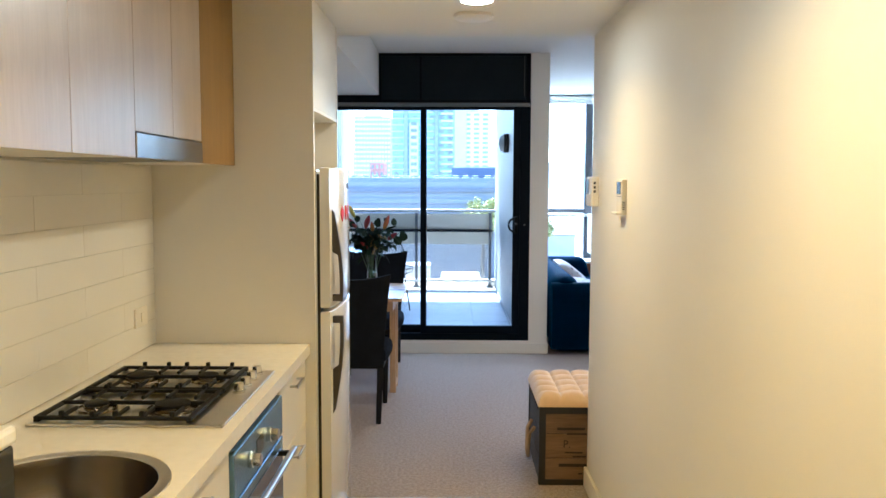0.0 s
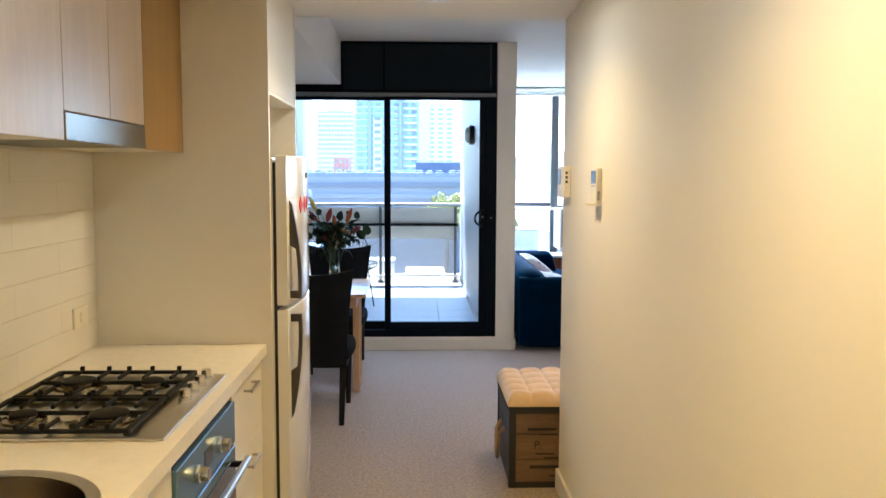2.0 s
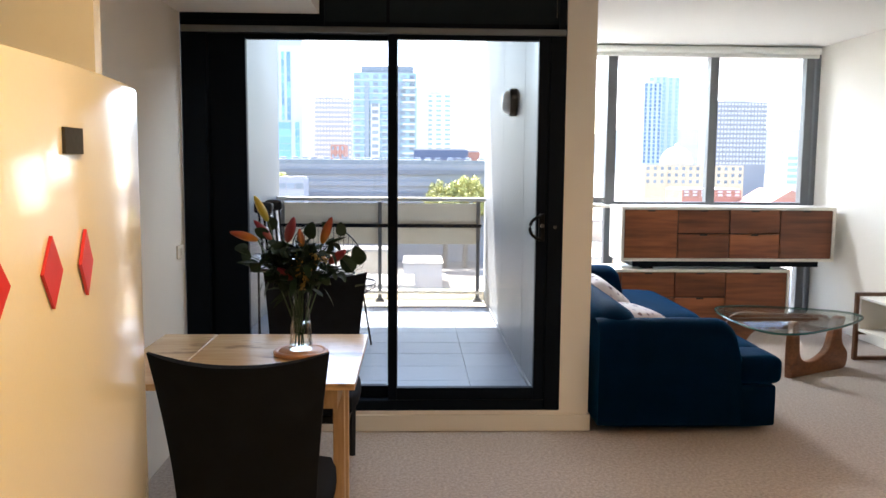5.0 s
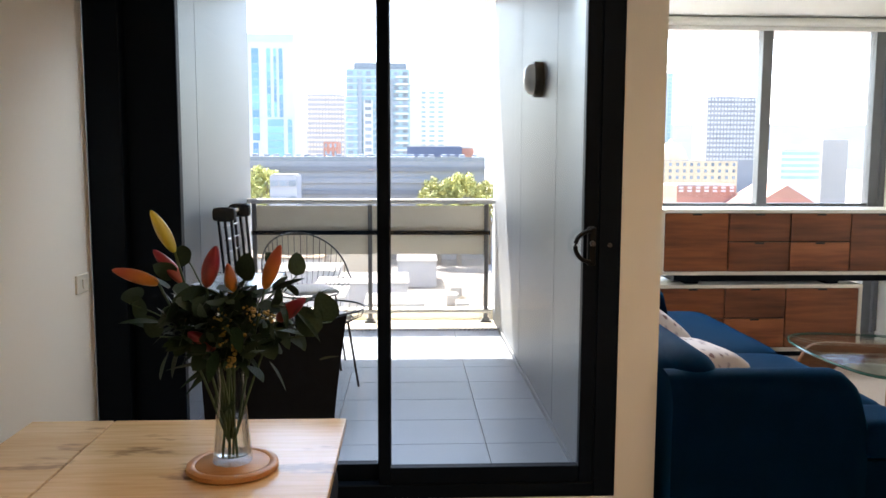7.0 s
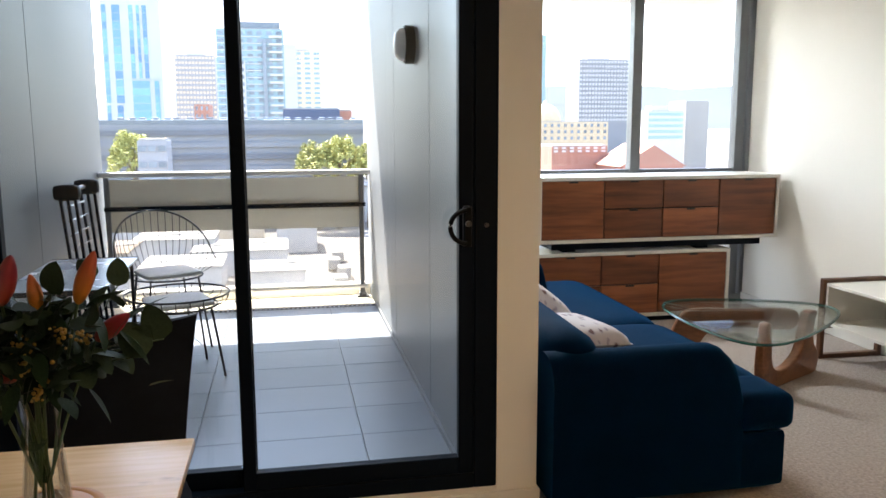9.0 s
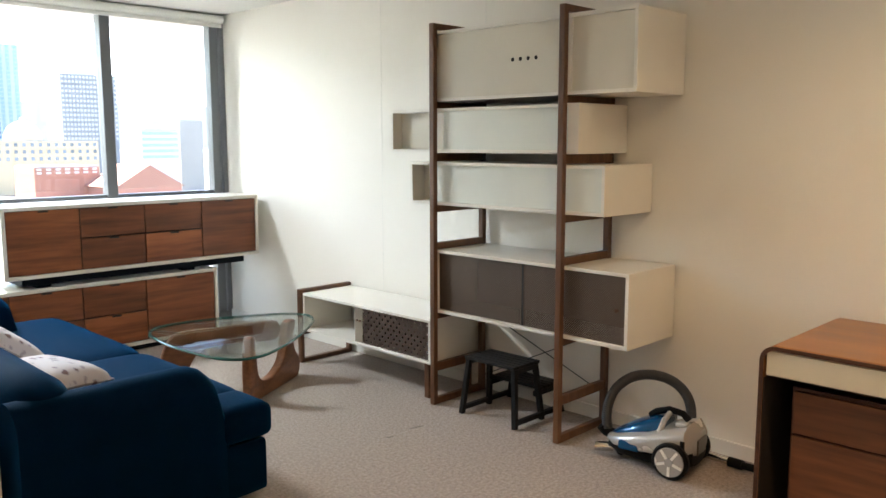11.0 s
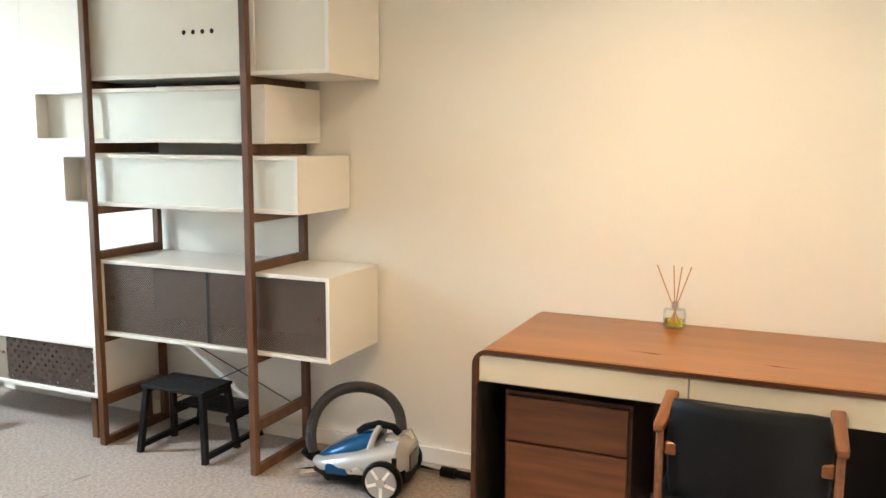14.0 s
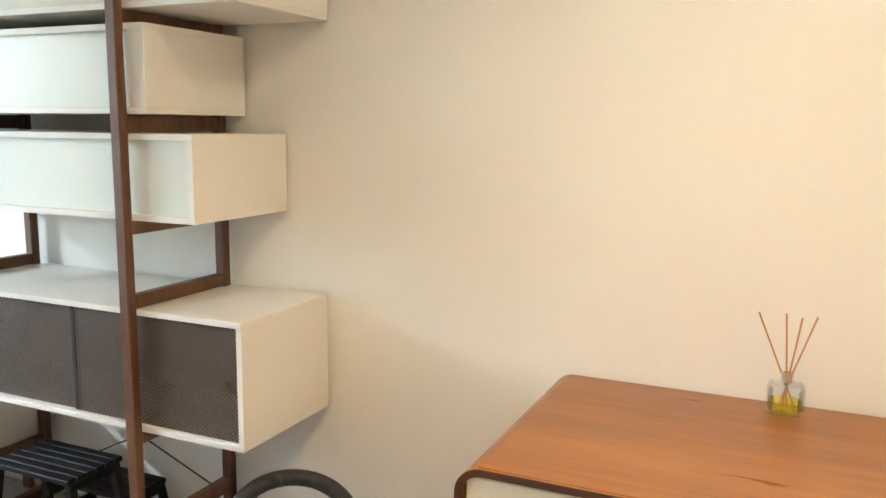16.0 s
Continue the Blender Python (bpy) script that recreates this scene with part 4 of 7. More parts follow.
for lx in (0.25, -0.29):
    for ly in (-0.10, 0.10):
        part("leg", box(lx - 0.022, lx + 0.022, ly - 0.022, ly + 0.022, 0, 0.716, 0.003), M_BIRCHLEG, tb)
    part("foot_rail", box(lx - 0.02, lx + 0.02, -0.078, 0.078, 0.03, 0.07), M_BIRCHLEG, tb)


def dining_chair(at, rz, label):
    """Upholstered side chair; its seat faces +y."""
    c = thing("dining_chair", at, label, "chair", "chairs round the table", rz=rz)
    # backrest: a curved padded shell, wider at the top, its top edge dipping to the middle
    bm = bmesh.new()
    nx, nz = 12, 12
    grid = {}
    for side in (0, 1):
        for i in range(nx + 1):
            for j in range(nz + 1):
                u, v = i / nx * 2 - 1, j / nz
                w = 0.205 + 0.055 * v ** 1.6
                dip = 0.035 * (abs(u) ** 2.2 - 1) * v
                z = 0.36 + 0.60 * v + dip
                y = -0.205 - 0.10 * v ** 1.4 + 0.035 * u * u
                t = 0.032 * (1 - 0.35 * v) * (1 - 0.55 * abs(u) ** 6)
                grid[side, i, j] = bm.verts.new((u * w, y + (t if side else -t), z))
    for side in (0, 1):
        for i in range(nx):
            for j in range(nz):
                bm.faces.new([grid[side, a, b] for a, b in ((i, j), (i + 1, j), (i + 1, j + 1), (i, j + 1))])
    for i in range(nx):
        for j in (0, nz):
            bm.faces.new([grid[0, i, j], grid[0, i + 1, j], grid[1, i + 1, j], grid[1, i, j]])
    for j in range(nz):
        for i in (0, nx):
            bm.faces.new([grid[0, i, j], grid[0, i, j + 1], grid[1, i, j + 1], grid[1, i, j]])
    part("backrest", bm, M_CHAIRFAB, c, "", True)
    part("seat", soft_box(-0.225, 0.225, -0.20, 0.25, 0.37, 0.475, 0.035, 0.02), M_CHAIRFAB, c, "", True)
    part("seat_rail", box(-0.205, 0.205, -0.19, 0.235, 0.335, 0.372, 0.004), M_BLACKWOOD, c)
    for sx in (-1, 1):
        part("leg", tube([(sx * 0.185, 0.215, 0.345), (sx * 0.18, 0.215, 0)], 0.021, 4, taper=0.016), M_BLACKWOOD, c)
        part("leg", tube([(sx * 0.185, -0.20, 0.345), (sx * 0.18, -0.285, 0)], 0.021, 4, taper=0.016), M_BLACKWOOD, c)
    return c


dining_chair((-0.585, 5.275, 0), 0, "charcoal upholstered dining chair with black legs")
dining_chair((-0.575, 6.50, 0), 180, "charcoal upholstered dining chair facing the room")

cb = thing("serving_board", (-0.533, 5.917, 0.741), "round bamboo board under the vase", "board")
part("board", lathe([(0.105, 0.0), (0.11, 0.004), (0.11, 0.014), (0.105, 0.018), (0.092, 0.018), (0.089, 0.0155), (0.086, 0.018), (0.0, 0.018)], 48), M_BAMBOO, cb, "", True)

vase = thing("flower_vase", (-0.533, 5.917, 0.7595), "tapered clear glass vase half full of water", "vase")
part("glass", lathe([(0.0, 0.001), (0.046, 0.001), (0.048, 0.005), (0.047, 0.02), (0.034, 0.17), (0.0315, 0.205), (0.036, 0.24), (0.0335, 0.24), (0.029, 0.205), (0.0315, 0.17), (0.0445, 0.02), (0.0, 0.012)], 40), M_CLEARGLASS, vase, "", True)
part("water", lathe([(0.0, 0.0125), (0.0435, 0.021), (0.036, 0.11), (0.0, 0.11)], 32), M_WATER, vase, "", True)

# lilies with eucalyptus
bq = thing("lily_bouquet", (-0.533, 5.917, 0.775), "bouquet of lily buds with eucalyptus leaves", "flowers")
rng = random.Random(4)


def bud(tip, base, mat, r):
    d = Vector(tip) - Vector(base)
    ln = d.length
    prof = [(0.004, 0)] + [(r * math.sin(math.pi * (0.08 + 0.88 * u)) ** 0.75 * (1 - 0.15 * u), ln * u) for u in (0.06, 0.16, 0.3, 0.45, 0.6, 0.75, 0.87, 0.95)] + [(0.0015, ln)]
    bm = bmesh.new()
    seg = 18
    rings = []
    for rr, z in prof:
        rings.append([bm.verts.new((rr * (1 + 0.10 * math.cos(3 * a + 4 * z)) * math.cos(a), rr * (1 + 0.10 * math.cos(3 * a + 4 * z)) * math.sin(a), z)) for a in (2 * math.pi * i / seg for i in range(seg))])
    for a, b in zip(rings, rings[1:]):
        for i in range(seg):
            bm.faces.new((a[i], a[(i + 1) % seg], b[(i + 1) % seg], b[i]))
    ob = part("bud", bm, mat, bq, "", True)
    ob.matrix_local = Matrix.Translation(base) @ d.to_track_quat('Z', 'Y').to_matrix().to_4x4()
    return ob


def stem(a, b, r=0.003, sag=0.02):
    a, b = Vector(a), Vector(b)
    pts = [a.lerp(b, i / 8) + Vector((0, 0, math.sin(math.pi * i / 8) * sag)) for i in range(9)]
    return part("stem", tube(pts, r, 6), M_STEM, bq, "", True)


BUDS = (((-0.175, -0.01, 0.60), (-0.125, 0.0, 0.50), M_BUDYELLOW, 0.017),
        ((-0.28, 0.02, 0.455), (-0.165, 0.0, 0.425), M_BUDORANGE, 0.018),
        ((-0.19, 0.05, 0.50), (-0.115, 0.03, 0.42), M_BUDRED, 0.017),
        ((-0.015, -0.05, 0.52), (-0.045, -0.03, 0.42), M_BUDRED, 0.021),
        ((-0.005, 0.02, 0.47), (0.005, 0.02, 0.39), M_BUDORANGE, 0.016),
        ((0.13, -0.03, 0.52), (0.09, -0.02, 0.415), M_BUDORANGE, 0.019),
        ((0.185, -0.02, 0.39), (0.115, 0.0, 0.335), M_BUDRED, 0.019),
        ((-0.075, -0.09, 0.325), (-0.025, -0.05, 0.275), M_BUDRED, 0.019))
for tip, base, mat, r in BUDS:
    bud(tip, base, mat, r)
    stem((rng.uniform(-0.012, 0.012), rng.uniform(-0.012, 0.012), 0.03 + rng.uniform(0, 0.03)), (base[0], base[1], base[2]))


def leaf_mesh(kind):
    bm = bmesh.new()
    n = 8
    rows = []
    for i in range(n + 1):
        u = i / n
        if kind == "long":
            w = 0.5 * math.sin(math.pi * u ** 0.8) * 0.16
        elif kind == "round":
            w = 0.5 * math.sin(math.pi * u ** 0.75) ** 0.6 * 0.75
        else:
            w = 0.5 * math.sin(math.pi * u ** 0.8) ** 0.8 * 0.34
        bend = -0.18 * u * u
        rows.append([bm.verts.new((-w, u, bend + 0.06 * w)), bm.verts.new((0, u, bend - 0.05 * w)), bm.verts.new((w, u, bend + 0.06 * w))])
    for a, b in zip(rows, rows[1:]):
        bm.faces.new((a[0], a[1], b[1], b[0]))
        bm.faces.new((a[1], a[2], b[2], b[1]))
    bmesh.ops.remove_doubles(bm, verts=bm.verts[:], dist=1e-4)
    me = bpy.data.meshes.new("leaf")
    bm.to_mesh(me)
    bm.free()
    for f in me.polygons:
        f.use_smooth = True
    return me


LEAVES = {k: leaf_mesh(k) for k in ("long", "round", "mid")}
LEAVES["long"].materials.append(M_LEAF)
LEAVES["round"].materials.append(M_EUCA)
LEAVES["mid"].materials.append(M_LEAF)


def leaf_at(kind, p, az, el, size, roll=0.0):
    ob = new("leaf", LEAVES[kind])
    ob.parent = bq
    ob.matrix_local = Matrix.Translation(p) @ Euler((radians(el), radians(roll), radians(az)), 'ZYX').to_matrix().to_4x4() @ Matrix.Scale(size, 4)
    return ob


for i in range(300):
    a = rng.uniform(0, 2 * math.pi)
    rad = abs(rng.gauss(0.05, 0.05))
    zz = rng.triangular(0.23, 0.44, 0.30)
    p = (rad * math.cos(a) * 1.25, rad * math.sin(a) * 0.9, zz)
    kind = rng.choice(("mid", "mid", "mid", "round", "round", "round"))
    size = {"long": rng.uniform(0.07, 0.12), "mid": rng.uniform(0.06, 0.10), "round": rng.uniform(0.045, 0.07)}[kind]
    leaf_at(kind, p, math.degrees(a) - 90 + rng.uniform(-50, 50), rng.uniform(-40, 40), size, rng.uniform(-70, 70))
for x, y, z, s in ((-0.24, 0.01, 0.375, 0.07), (-0.20, 0.0, 0.34, 0.065), (-0.09, 0.0, 0.475, 0.065), (-0.13, 0.03, 0.44, 0.06), (0.035, 0.01, 0.43, 0.075), (0.21, -0.02, 0.30, 0.085), (0.245, 0.0, 0.33, 0.08), (0.175, 0.02, 0.31, 0.075), (0.12, 0.0, 0.46, 0.05), (0.16, 0.01, 0.44, 0.06), (-0.16, -0.02, 0.30, 0.06)):
    leaf_at("round", (x, y, z), rng.uniform(-60, 60), rng.uniform(30, 120), s, rng.uniform(-30, 30))
    stem((0, 0, 0.2), (x, y, z), 0.0018, 0.03)
for i in range(6):
    a = rng.uniform(0, 6.28)
    leaf_at("long", (0.03 * math.cos(a), 0.03 * math.sin(a), 0.235), math.degrees(a) - 90, rng.uniform(-55, -15), rng.uniform(0.11, 0.15), rng.uniform(-20, 20))
for cx, cy, cz in ((0.0, -0.07, 0.31), (0.03, -0.08, 0.29), (0.06, -0.05, 0.365), (0.02, -0.07, 0.255), (0.10, -0.04, 0.345), (-0.01, -0.06, 0.345)):
    bm = bmesh.new()
    for k in range(16):
        bmesh.ops.create_icosphere(bm, subdivisions=1, radius=rng.uniform(0.003, 0.0055), matrix=Matrix.Translation((cx + rng.gauss(0, 0.009), cy + rng.gauss(0, 0.007), cz + rng.gauss(0, 0.012))))
    part("berry_cluster", bm, M_BERRY, bq, "ochre filler berries", True)
for i in range(5):
    stem((rng.uniform(-0.03, 0.03), rng.uniform(-0.02, 0.02), 0.0), (rng.uniform(-0.015, 0.015), rng.uniform(-0.012, 0.012), 0.22), 0.0035, 0)
leaf_at("round", (-0.01, -0.02, 0.115), 10, 60, 0.07)
leaf_at("mid", (0.01, -0.01, 0.04), 30, 75, 0.09)

# ottoman made from a shipping crate
ot = thing("storage_ottoman", (0.505, KEND + 0.018, 0), "wooden crate ottoman with cream tufted velvet top", "ottoman")
OW, OD, OH = 0.46, 0.56, 0.405
part("body", box(0.012, OW - 0.012, 0.012, OD - 0.012, 0.004, OH - 0.004), M_CRATEBLACK, ot)
for i in range(3):
    z0, z1 = 0.012 + i * (OH - 0.02) / 3, 0.008 + (i + 1) * (OH - 0.02) / 3
    part("plank", box(0.004, OW - 0.004, 0.002, 0.012, z0, z1, 0.002), M_CRATE, ot)
    part("plank", box(0.002, 0.012, 0.004, OD - 0.004, z0, z1, 0.002), M_CRATEBLACK, ot)
    part("plank", box(0.004, OW - 0.004, OD - 0.012, OD - 0.002, z0, z1, 0.002), M_CRATE, ot)
for a, b in ((0.0, 0.032), (OW - 0.032, OW)):
    part("corner_strap", box(a, b, -0.002, 0.003, 0, OH, 0.001), M_CRATEBLACK, ot, "black metal strap")
part("corner_strap", box(-0.002, 0.003, 0.0, 0.035, 0, OH, 0.001), M_CRATEBLACK, ot, "black metal strap")
part("corner_strap", box(-0.002, 0.003, OD - 0.035, OD, 0, OH, 0.001), M_CRATEBLACK, ot, "black metal strap")
part("edge_strap", boxes([(0.0, OW, -0.0025, 0.003, OH - 0.035, OH), (-0.0025, 0.003, 0, OD, OH - 0.035, OH)]), M_CRATEBLACK, ot)
part("edge_strap", box(0.0, OW, -0.0025, 0.003, 0, 0.03), M_CRATEBLACK, ot)
for i in range(9):
    part("stud", lathe([(0.006, 0), (0.005, 0.003), (0, 0.004)], 8, pose(-0.0025, 0.05 + i * 0.057, OH - 0.018, 0, -90, 0)), M_IRON, ot)
part("rope_handle", tube([(-0.004, 0.20, 0.24), (-0.03, 0.215, 0.20), (-0.035, 0.24, 0.09), (-0.03, 0.27, 0.06), (-0.035, 0.30, 0.09), (-0.03, 0.325, 0.20), (-0.004, 0.34, 0.24)], 0.010, 8), M_ROPE, ot, "jute rope handle", True)
for z, a, b, h in ((0.285, 0.09, 0.23, 0.014), (0.262, 0.14, 0.24, 0.008), (0.165, 0.13, 0.22, 0.008), (0.145, 0.17, 0.26, 0.007), (0.095, 0.10, 0.30, 0.016), (0.055, 0.20, 0.28, 0.008)):
    part("stencil_bar", box(a, b, 0.0005, 0.0019, z, z + h), M_INK, ot, "faded stencil lettering")


def stencil(text, x, z, size, par):
    cu = bpy.data.curves.new("stencil_text", 'FONT')
    cu.body, cu.size, cu.extrude = text, size, 0.0006
    tmp = new("stencil_text", cu)
    me = bpy.data.meshes.new_from_object(tmp.evaluated_get(bpy.context.evaluated_depsgraph_get()))
    bpy.data.objects.remove(tmp)
    me.materials.append(M_INK)
    ob = new("stencil_text", me)
    ob.parent = par
    ob.matrix_local = pose(x, 0.0012, z, 90)
    return ob


stencil("P.", 0.12, 0.195, 0.055, ot)
bm = bmesh.new()
NU, NV = 48, 60
for i in range(NU + 1):
    for j in range(NV + 1):
        u, v = i / NU, j / NV
        edge = min(u, 1 - u) * 4, min(v, 1 - v) * 5
        e = min(1, min(edge) / 0.3)
        mound = abs(math.sin(math.pi * u * 4) * math.sin(math.pi * (v * 5 + 0.12 * math.sin(9 * u)))) ** 0.42
        z = OH + 0.014 + 0.034 * (1 - (1 - e) ** 2.4) + 0.024 * mound * (0.4 + 0.6 * e)
        bm.verts.new((-0.008 + u * (OW + 0.016), -0.008 + v * (OD + 0.016), z))
bm.verts.ensure_lookup_table()
for i in range(NU):
    for j in range(NV):
        a = i * (NV + 1) + j
        bm.faces.new([bm.verts[k] for k in (a, a + NV + 1, a + NV + 2, a + 1)])
r = bmesh.ops.extrude_edge_only(bm, edges=[e for e in bm.edges if e.is_boundary])
for v in (g for g in r["geom"] if isinstance(g, bmesh.types.BMVert)):
    v.co.z = OH + 0.001
part("tufted_top", bm, M_TUFT, ot, "cream deep-buttoned velvet cushion", True)


# ---- living room ----
def panel_box(par, x0, x1, y0, y1, z0, z1, t=0.018, mat=None, back=None, backx=None):
    """An open-fronted case that faces -x: top, bottom, ends and a back."""
    mat = mat or M_WHITELAQ
    part("top_panel", box(x0, x1, y0, y1, z1 - t, z1, 0.0012), mat, par)
    part("bottom_panel", box(x0, x1, y0, y1, z0, z0 + t, 0.0012), mat, par)
    part("end_panel", box(x0 + 0.001, x1, y0, y0 + t, z0 + t, z1 - t), mat, par)
    part("end_panel", box(x0 + 0.001, x1, y1 - t, y1, z0 + t, z1 - t), mat, par)
    bx = x1 - 0.012 if backx is None else backx
    return part("back_panel", box(bx, bx + 0.01, y0 + t, y1 - t, z0 + t, z1 - t), back or M_BACKPANEL, par)


SX0, SX1 = 3.40, 3.862
su = thing("shelving_unit", (SX0, 6.55, 0), "white modular shelving unit with walnut ladder frames", "shelving")
for y in (0.0, 0.92):
    part("ladder_post", box(-0.015, 0.018, y + 0.005, y + 0.041, 0, 2.245, 0.003), M_WALNUTPOST, su)
    part("ladder_post", box(SX1 - SX0 - 0.05, SX1 - SX0 - 0.015, y + 0.005, y + 0.041, 0, 2.245, 0.003), M_WALNUTPOST, su)
    for z0, z1 in ((2.21, 2.245), (1.768, 1.803), (1.462, 1.51), (1.165, 1.205), (0.944, 0.985), (0.525, 0.56), (0.205, 0.255), (0.0, 0.04)):
        part("rung", box(0.018, SX1 - SX0 - 0.05, y + 0.007, y + 0.039, z0, z1, 0.002), M_WALNUTPOST, su)
for a, b in (((0.05, 0.18), (0.92, 0.52)), ((0.05, 0.52), (0.92, 0.10))):
    part("brace_wire", tube([(SX1 - SX0 - 0.03, a[0], a[1]), (SX1 - SX0 - 0.03, b[0], b[1])], 0.003, 6), M_WIRE, su, "thin dark brace wire")
D = SX1 - SX0


def case(name, y0, y1, z0, z1, label, **kw):
    c = part(name, box(0.019 + 0.001, D, y0 + 0.001, y1 - 0.001, z0, z0 + 0.018, 0.001), M_WHITELAQ, su, label)
    part("top_panel", box(0.019, D, y0, y1, z1 - 0.018, z1, 0.001), M_WHITELAQ, c)
    part("end_panel", box(0.0195, D, y0, y0 + 0.018, z0 + 0.018, z1 - 0.018), M_WHITELAQ, c)
    part("end_panel", box(0.0195, D, y1 - 0.018, y1, z0 + 0.018, z1 - 0.018), M_WHITELAQ, c)
    return c


c1 = case("case_upper", -0.385, 0.975, 1.805, 2.20, "white case with cream recessed front")
bm = bmesh.new()
add_box(bm, 0.040, 0.05, -0.367, 0.957, 1.823, 2.182)
part("front_panel", bm, M_BACKPANEL, c1, "cream recessed front panel")
part("divider", box(0.030, D - 0.02, -0.005, 0.013, 1.823, 2.182), M_WHITELAQ, c1)
# flat dark discs carry the shade inside the holes
for i in range(4):
    part("finger_hole", lathe([(0.011, 0.0), (0.0, 0.0)], 14, pose(0.0392, 0.225 + i * 0.052, 2.005, 0, -90, 0)), M_DARKGAP, c1, "dark round hole")
c2 = case("case_open", -0.063, 1.33, 1.513, 1.765, "white open shelf case")
part("back_panel", box(0.09, 0.10, -0.045, 1.312, 1.531, 1.747), M_BACKPANEL, c2)
part("sliding_front", box(0.045, 0.052, -0.045, 0.90, 1.531, 1.747), M_FROST, c2, "pale sliding front")
part("divider", box(0.022, 0.09, -0.047, -0.0, 1.531, 1.747), M_WHITELAQ, c2)
c3 = case("case_glazed", -0.222, 1.16, 1.207, 1.458, "white case with sliding glass doors")
part("back_panel", box(0.12, 0.13, -0.204, 1.142, 1.225, 1.44), M_BACKPANEL, c3)
part("sliding_door", box(0.040, 0.046, -0.204, 0.52, 1.225, 1.44), M_FROST, c3, "pale green glass sliding door")
part("sliding_door", box(0.050, 0.056, 0.48, 0.985, 1.225, 1.44), M_FROST, c3, "pale green glass sliding door")
part("finger_hole", lathe([(0.008, 0.0), (0.0, 0.0)], 12, pose(0.1195, 1.08, 1.335, 0, -90, 0)), M_DARKGAP, c3)
c4 = case("case_lower", -0.372, 0.955, 0.563, 0.942, "white case with perforated brown sliding doors")
part("back_panel", box(0.38, 0.39, -0.354, 0.937, 0.581, 0.924), M_INSIDE, c4)
for a, b, x in ((-0.354, 0.30, 0.036), (0.285, 0.937, 0.044)):
    d = part("sliding_door", box(x, x + 0.0015, a, b, 0.583, 0.922), M_PERF, c4, "perforated brown metal door")
    part("door_edge", box(x - 0.002, x + 0.004, (a if x > 0.04 else b - 0.012), (a + 0.012 if x > 0.04 else b), 0.583, 0.922), M_DARKGAP, d)
    part("knob", lathe([(0.011, 0), (0.011, 0.008), (0, 0.010)], 14, pose(x, (-0.30 if x < 0.04 else 0.885), 0.752, 0, -90, 0)), M_WALNUTPOST, d, "", True)

tv = thing("media_bench", (SX0, 7.49, 0), "low white media bench with walnut loop legs", "bench")
panel_box(tv, 0.0, D - 0.02, 0.035, 1.335, 0.235, 0.51)
part("divider", box(0.03, D - 0.04, 0.772, 0.79, 0.253, 0.492), M_WHITELAQ, tv)
d = part("sliding_door", box(0.02, 0.0215, 0.055, 0.77, 0.253, 0.492), M_PERFBIG, tv, "perforated brown metal sliding door")
part("door_plate", box(0.0175, 0.0195, 0.69, 0.77, 0.253, 0.492), M_INSIDE, d, "taupe metal end of the door")
for z in (0.40,):
    for y in (0.715, 0.745):
        part("knob", lathe([(0.007, 0), (0.007, 0.008), (0, 0.009)], 10, pose(0.0175, y, z, 0, -90, 0)), M_WALNUTPOST, d, "", True)
loop_y = 1.338
part("loop_leg", boxes([(-0.018, 0.012, loop_y, loop_y + 0.042, 0, 0.535), (D - 0.045, D - 0.015, loop_y, loop_y + 0.042, 0, 0.535), (0.012, D - 0.045, loop_y + 0.001, loop_y + 0.041, 0, 0.03), (0.012, D - 0.045, loop_y + 0.001, loop_y + 0.041, 0.505, 0.535), (0.012, D - 0.045, loop_y + 0.001, loop_y + 0.041, 0.205, 0.234)], 0.004), M_WALNUTPOST, tv, "walnut loop leg")
for lx in (D - 0.045, 0.05):
    part("rear_leg", box(lx, lx + 0.026, 0.10, 0.14, 0, 0.234, 0.003), M_WALNUTPOST, tv)


def step_stool(at):
    s = thing("step_stool", at, "black slatted wooden two-step stool", "stool")
    h = 0.345
    for sy in (0, 1):
        yf = 0.0 if not sy else 0.40
        yt = 0.03 if not sy else 0.37
        part("leg", tube([(0.0, yf, 0.0), (0.03, yt, h - 0.02)], 0.019, 4), M_BLACKWOOD, s)
        part("leg", tube([(0.24, yf, 0.0), (0.21, yt, h - 0.02)], 0.019, 4), M_BLACKWOOD, s)
        part("leg", tube([(0.43, yf, 0.0), (0.42, yt, 0.165)], 0.019, 4), M_BLACKWOOD, s)
        part("side_rail", box(0.02, 0.215, yt - 0.012, yt + 0.012, h - 0.045, h - 0.018), M_BLACKWOOD, s)
        part("side_rail", box(0.21, 0.43, yt - 0.012, yt + 0.012, 0.135, 0.165), M_BLACKWOOD, s)
        part("foot_rail", box(0.0, 0.43, yf - 0.012, yf + 0.012, 0.02, 0.045), M_BLACKWOOD, s)
    for i in range(6):
        x = 0.005 + i * 0.0395
        part("slat", box(x, x + 0.034, 0.015, 0.385, h - 0.018, h, 0.002), M_BLACKWOOD, s)
    for i in range(5):
        x = 0.245 + i * 0.0395
        part("slat", box(x, x + 0.034, 0.015, 0.385, 0.165, 0.183, 0.002), M_BLACKWOOD, s)
    return s


step_stool((3.40, 6.86, 0))

# vacuum cleaner: nose towards the shelving, exhaust end towards the desk
vc = thing("vacuum_cleaner", (3.52, 6.06, 0), "silver and blue canister vacuum cleaner on the carpet", "vacuum cleaner", rz=98)


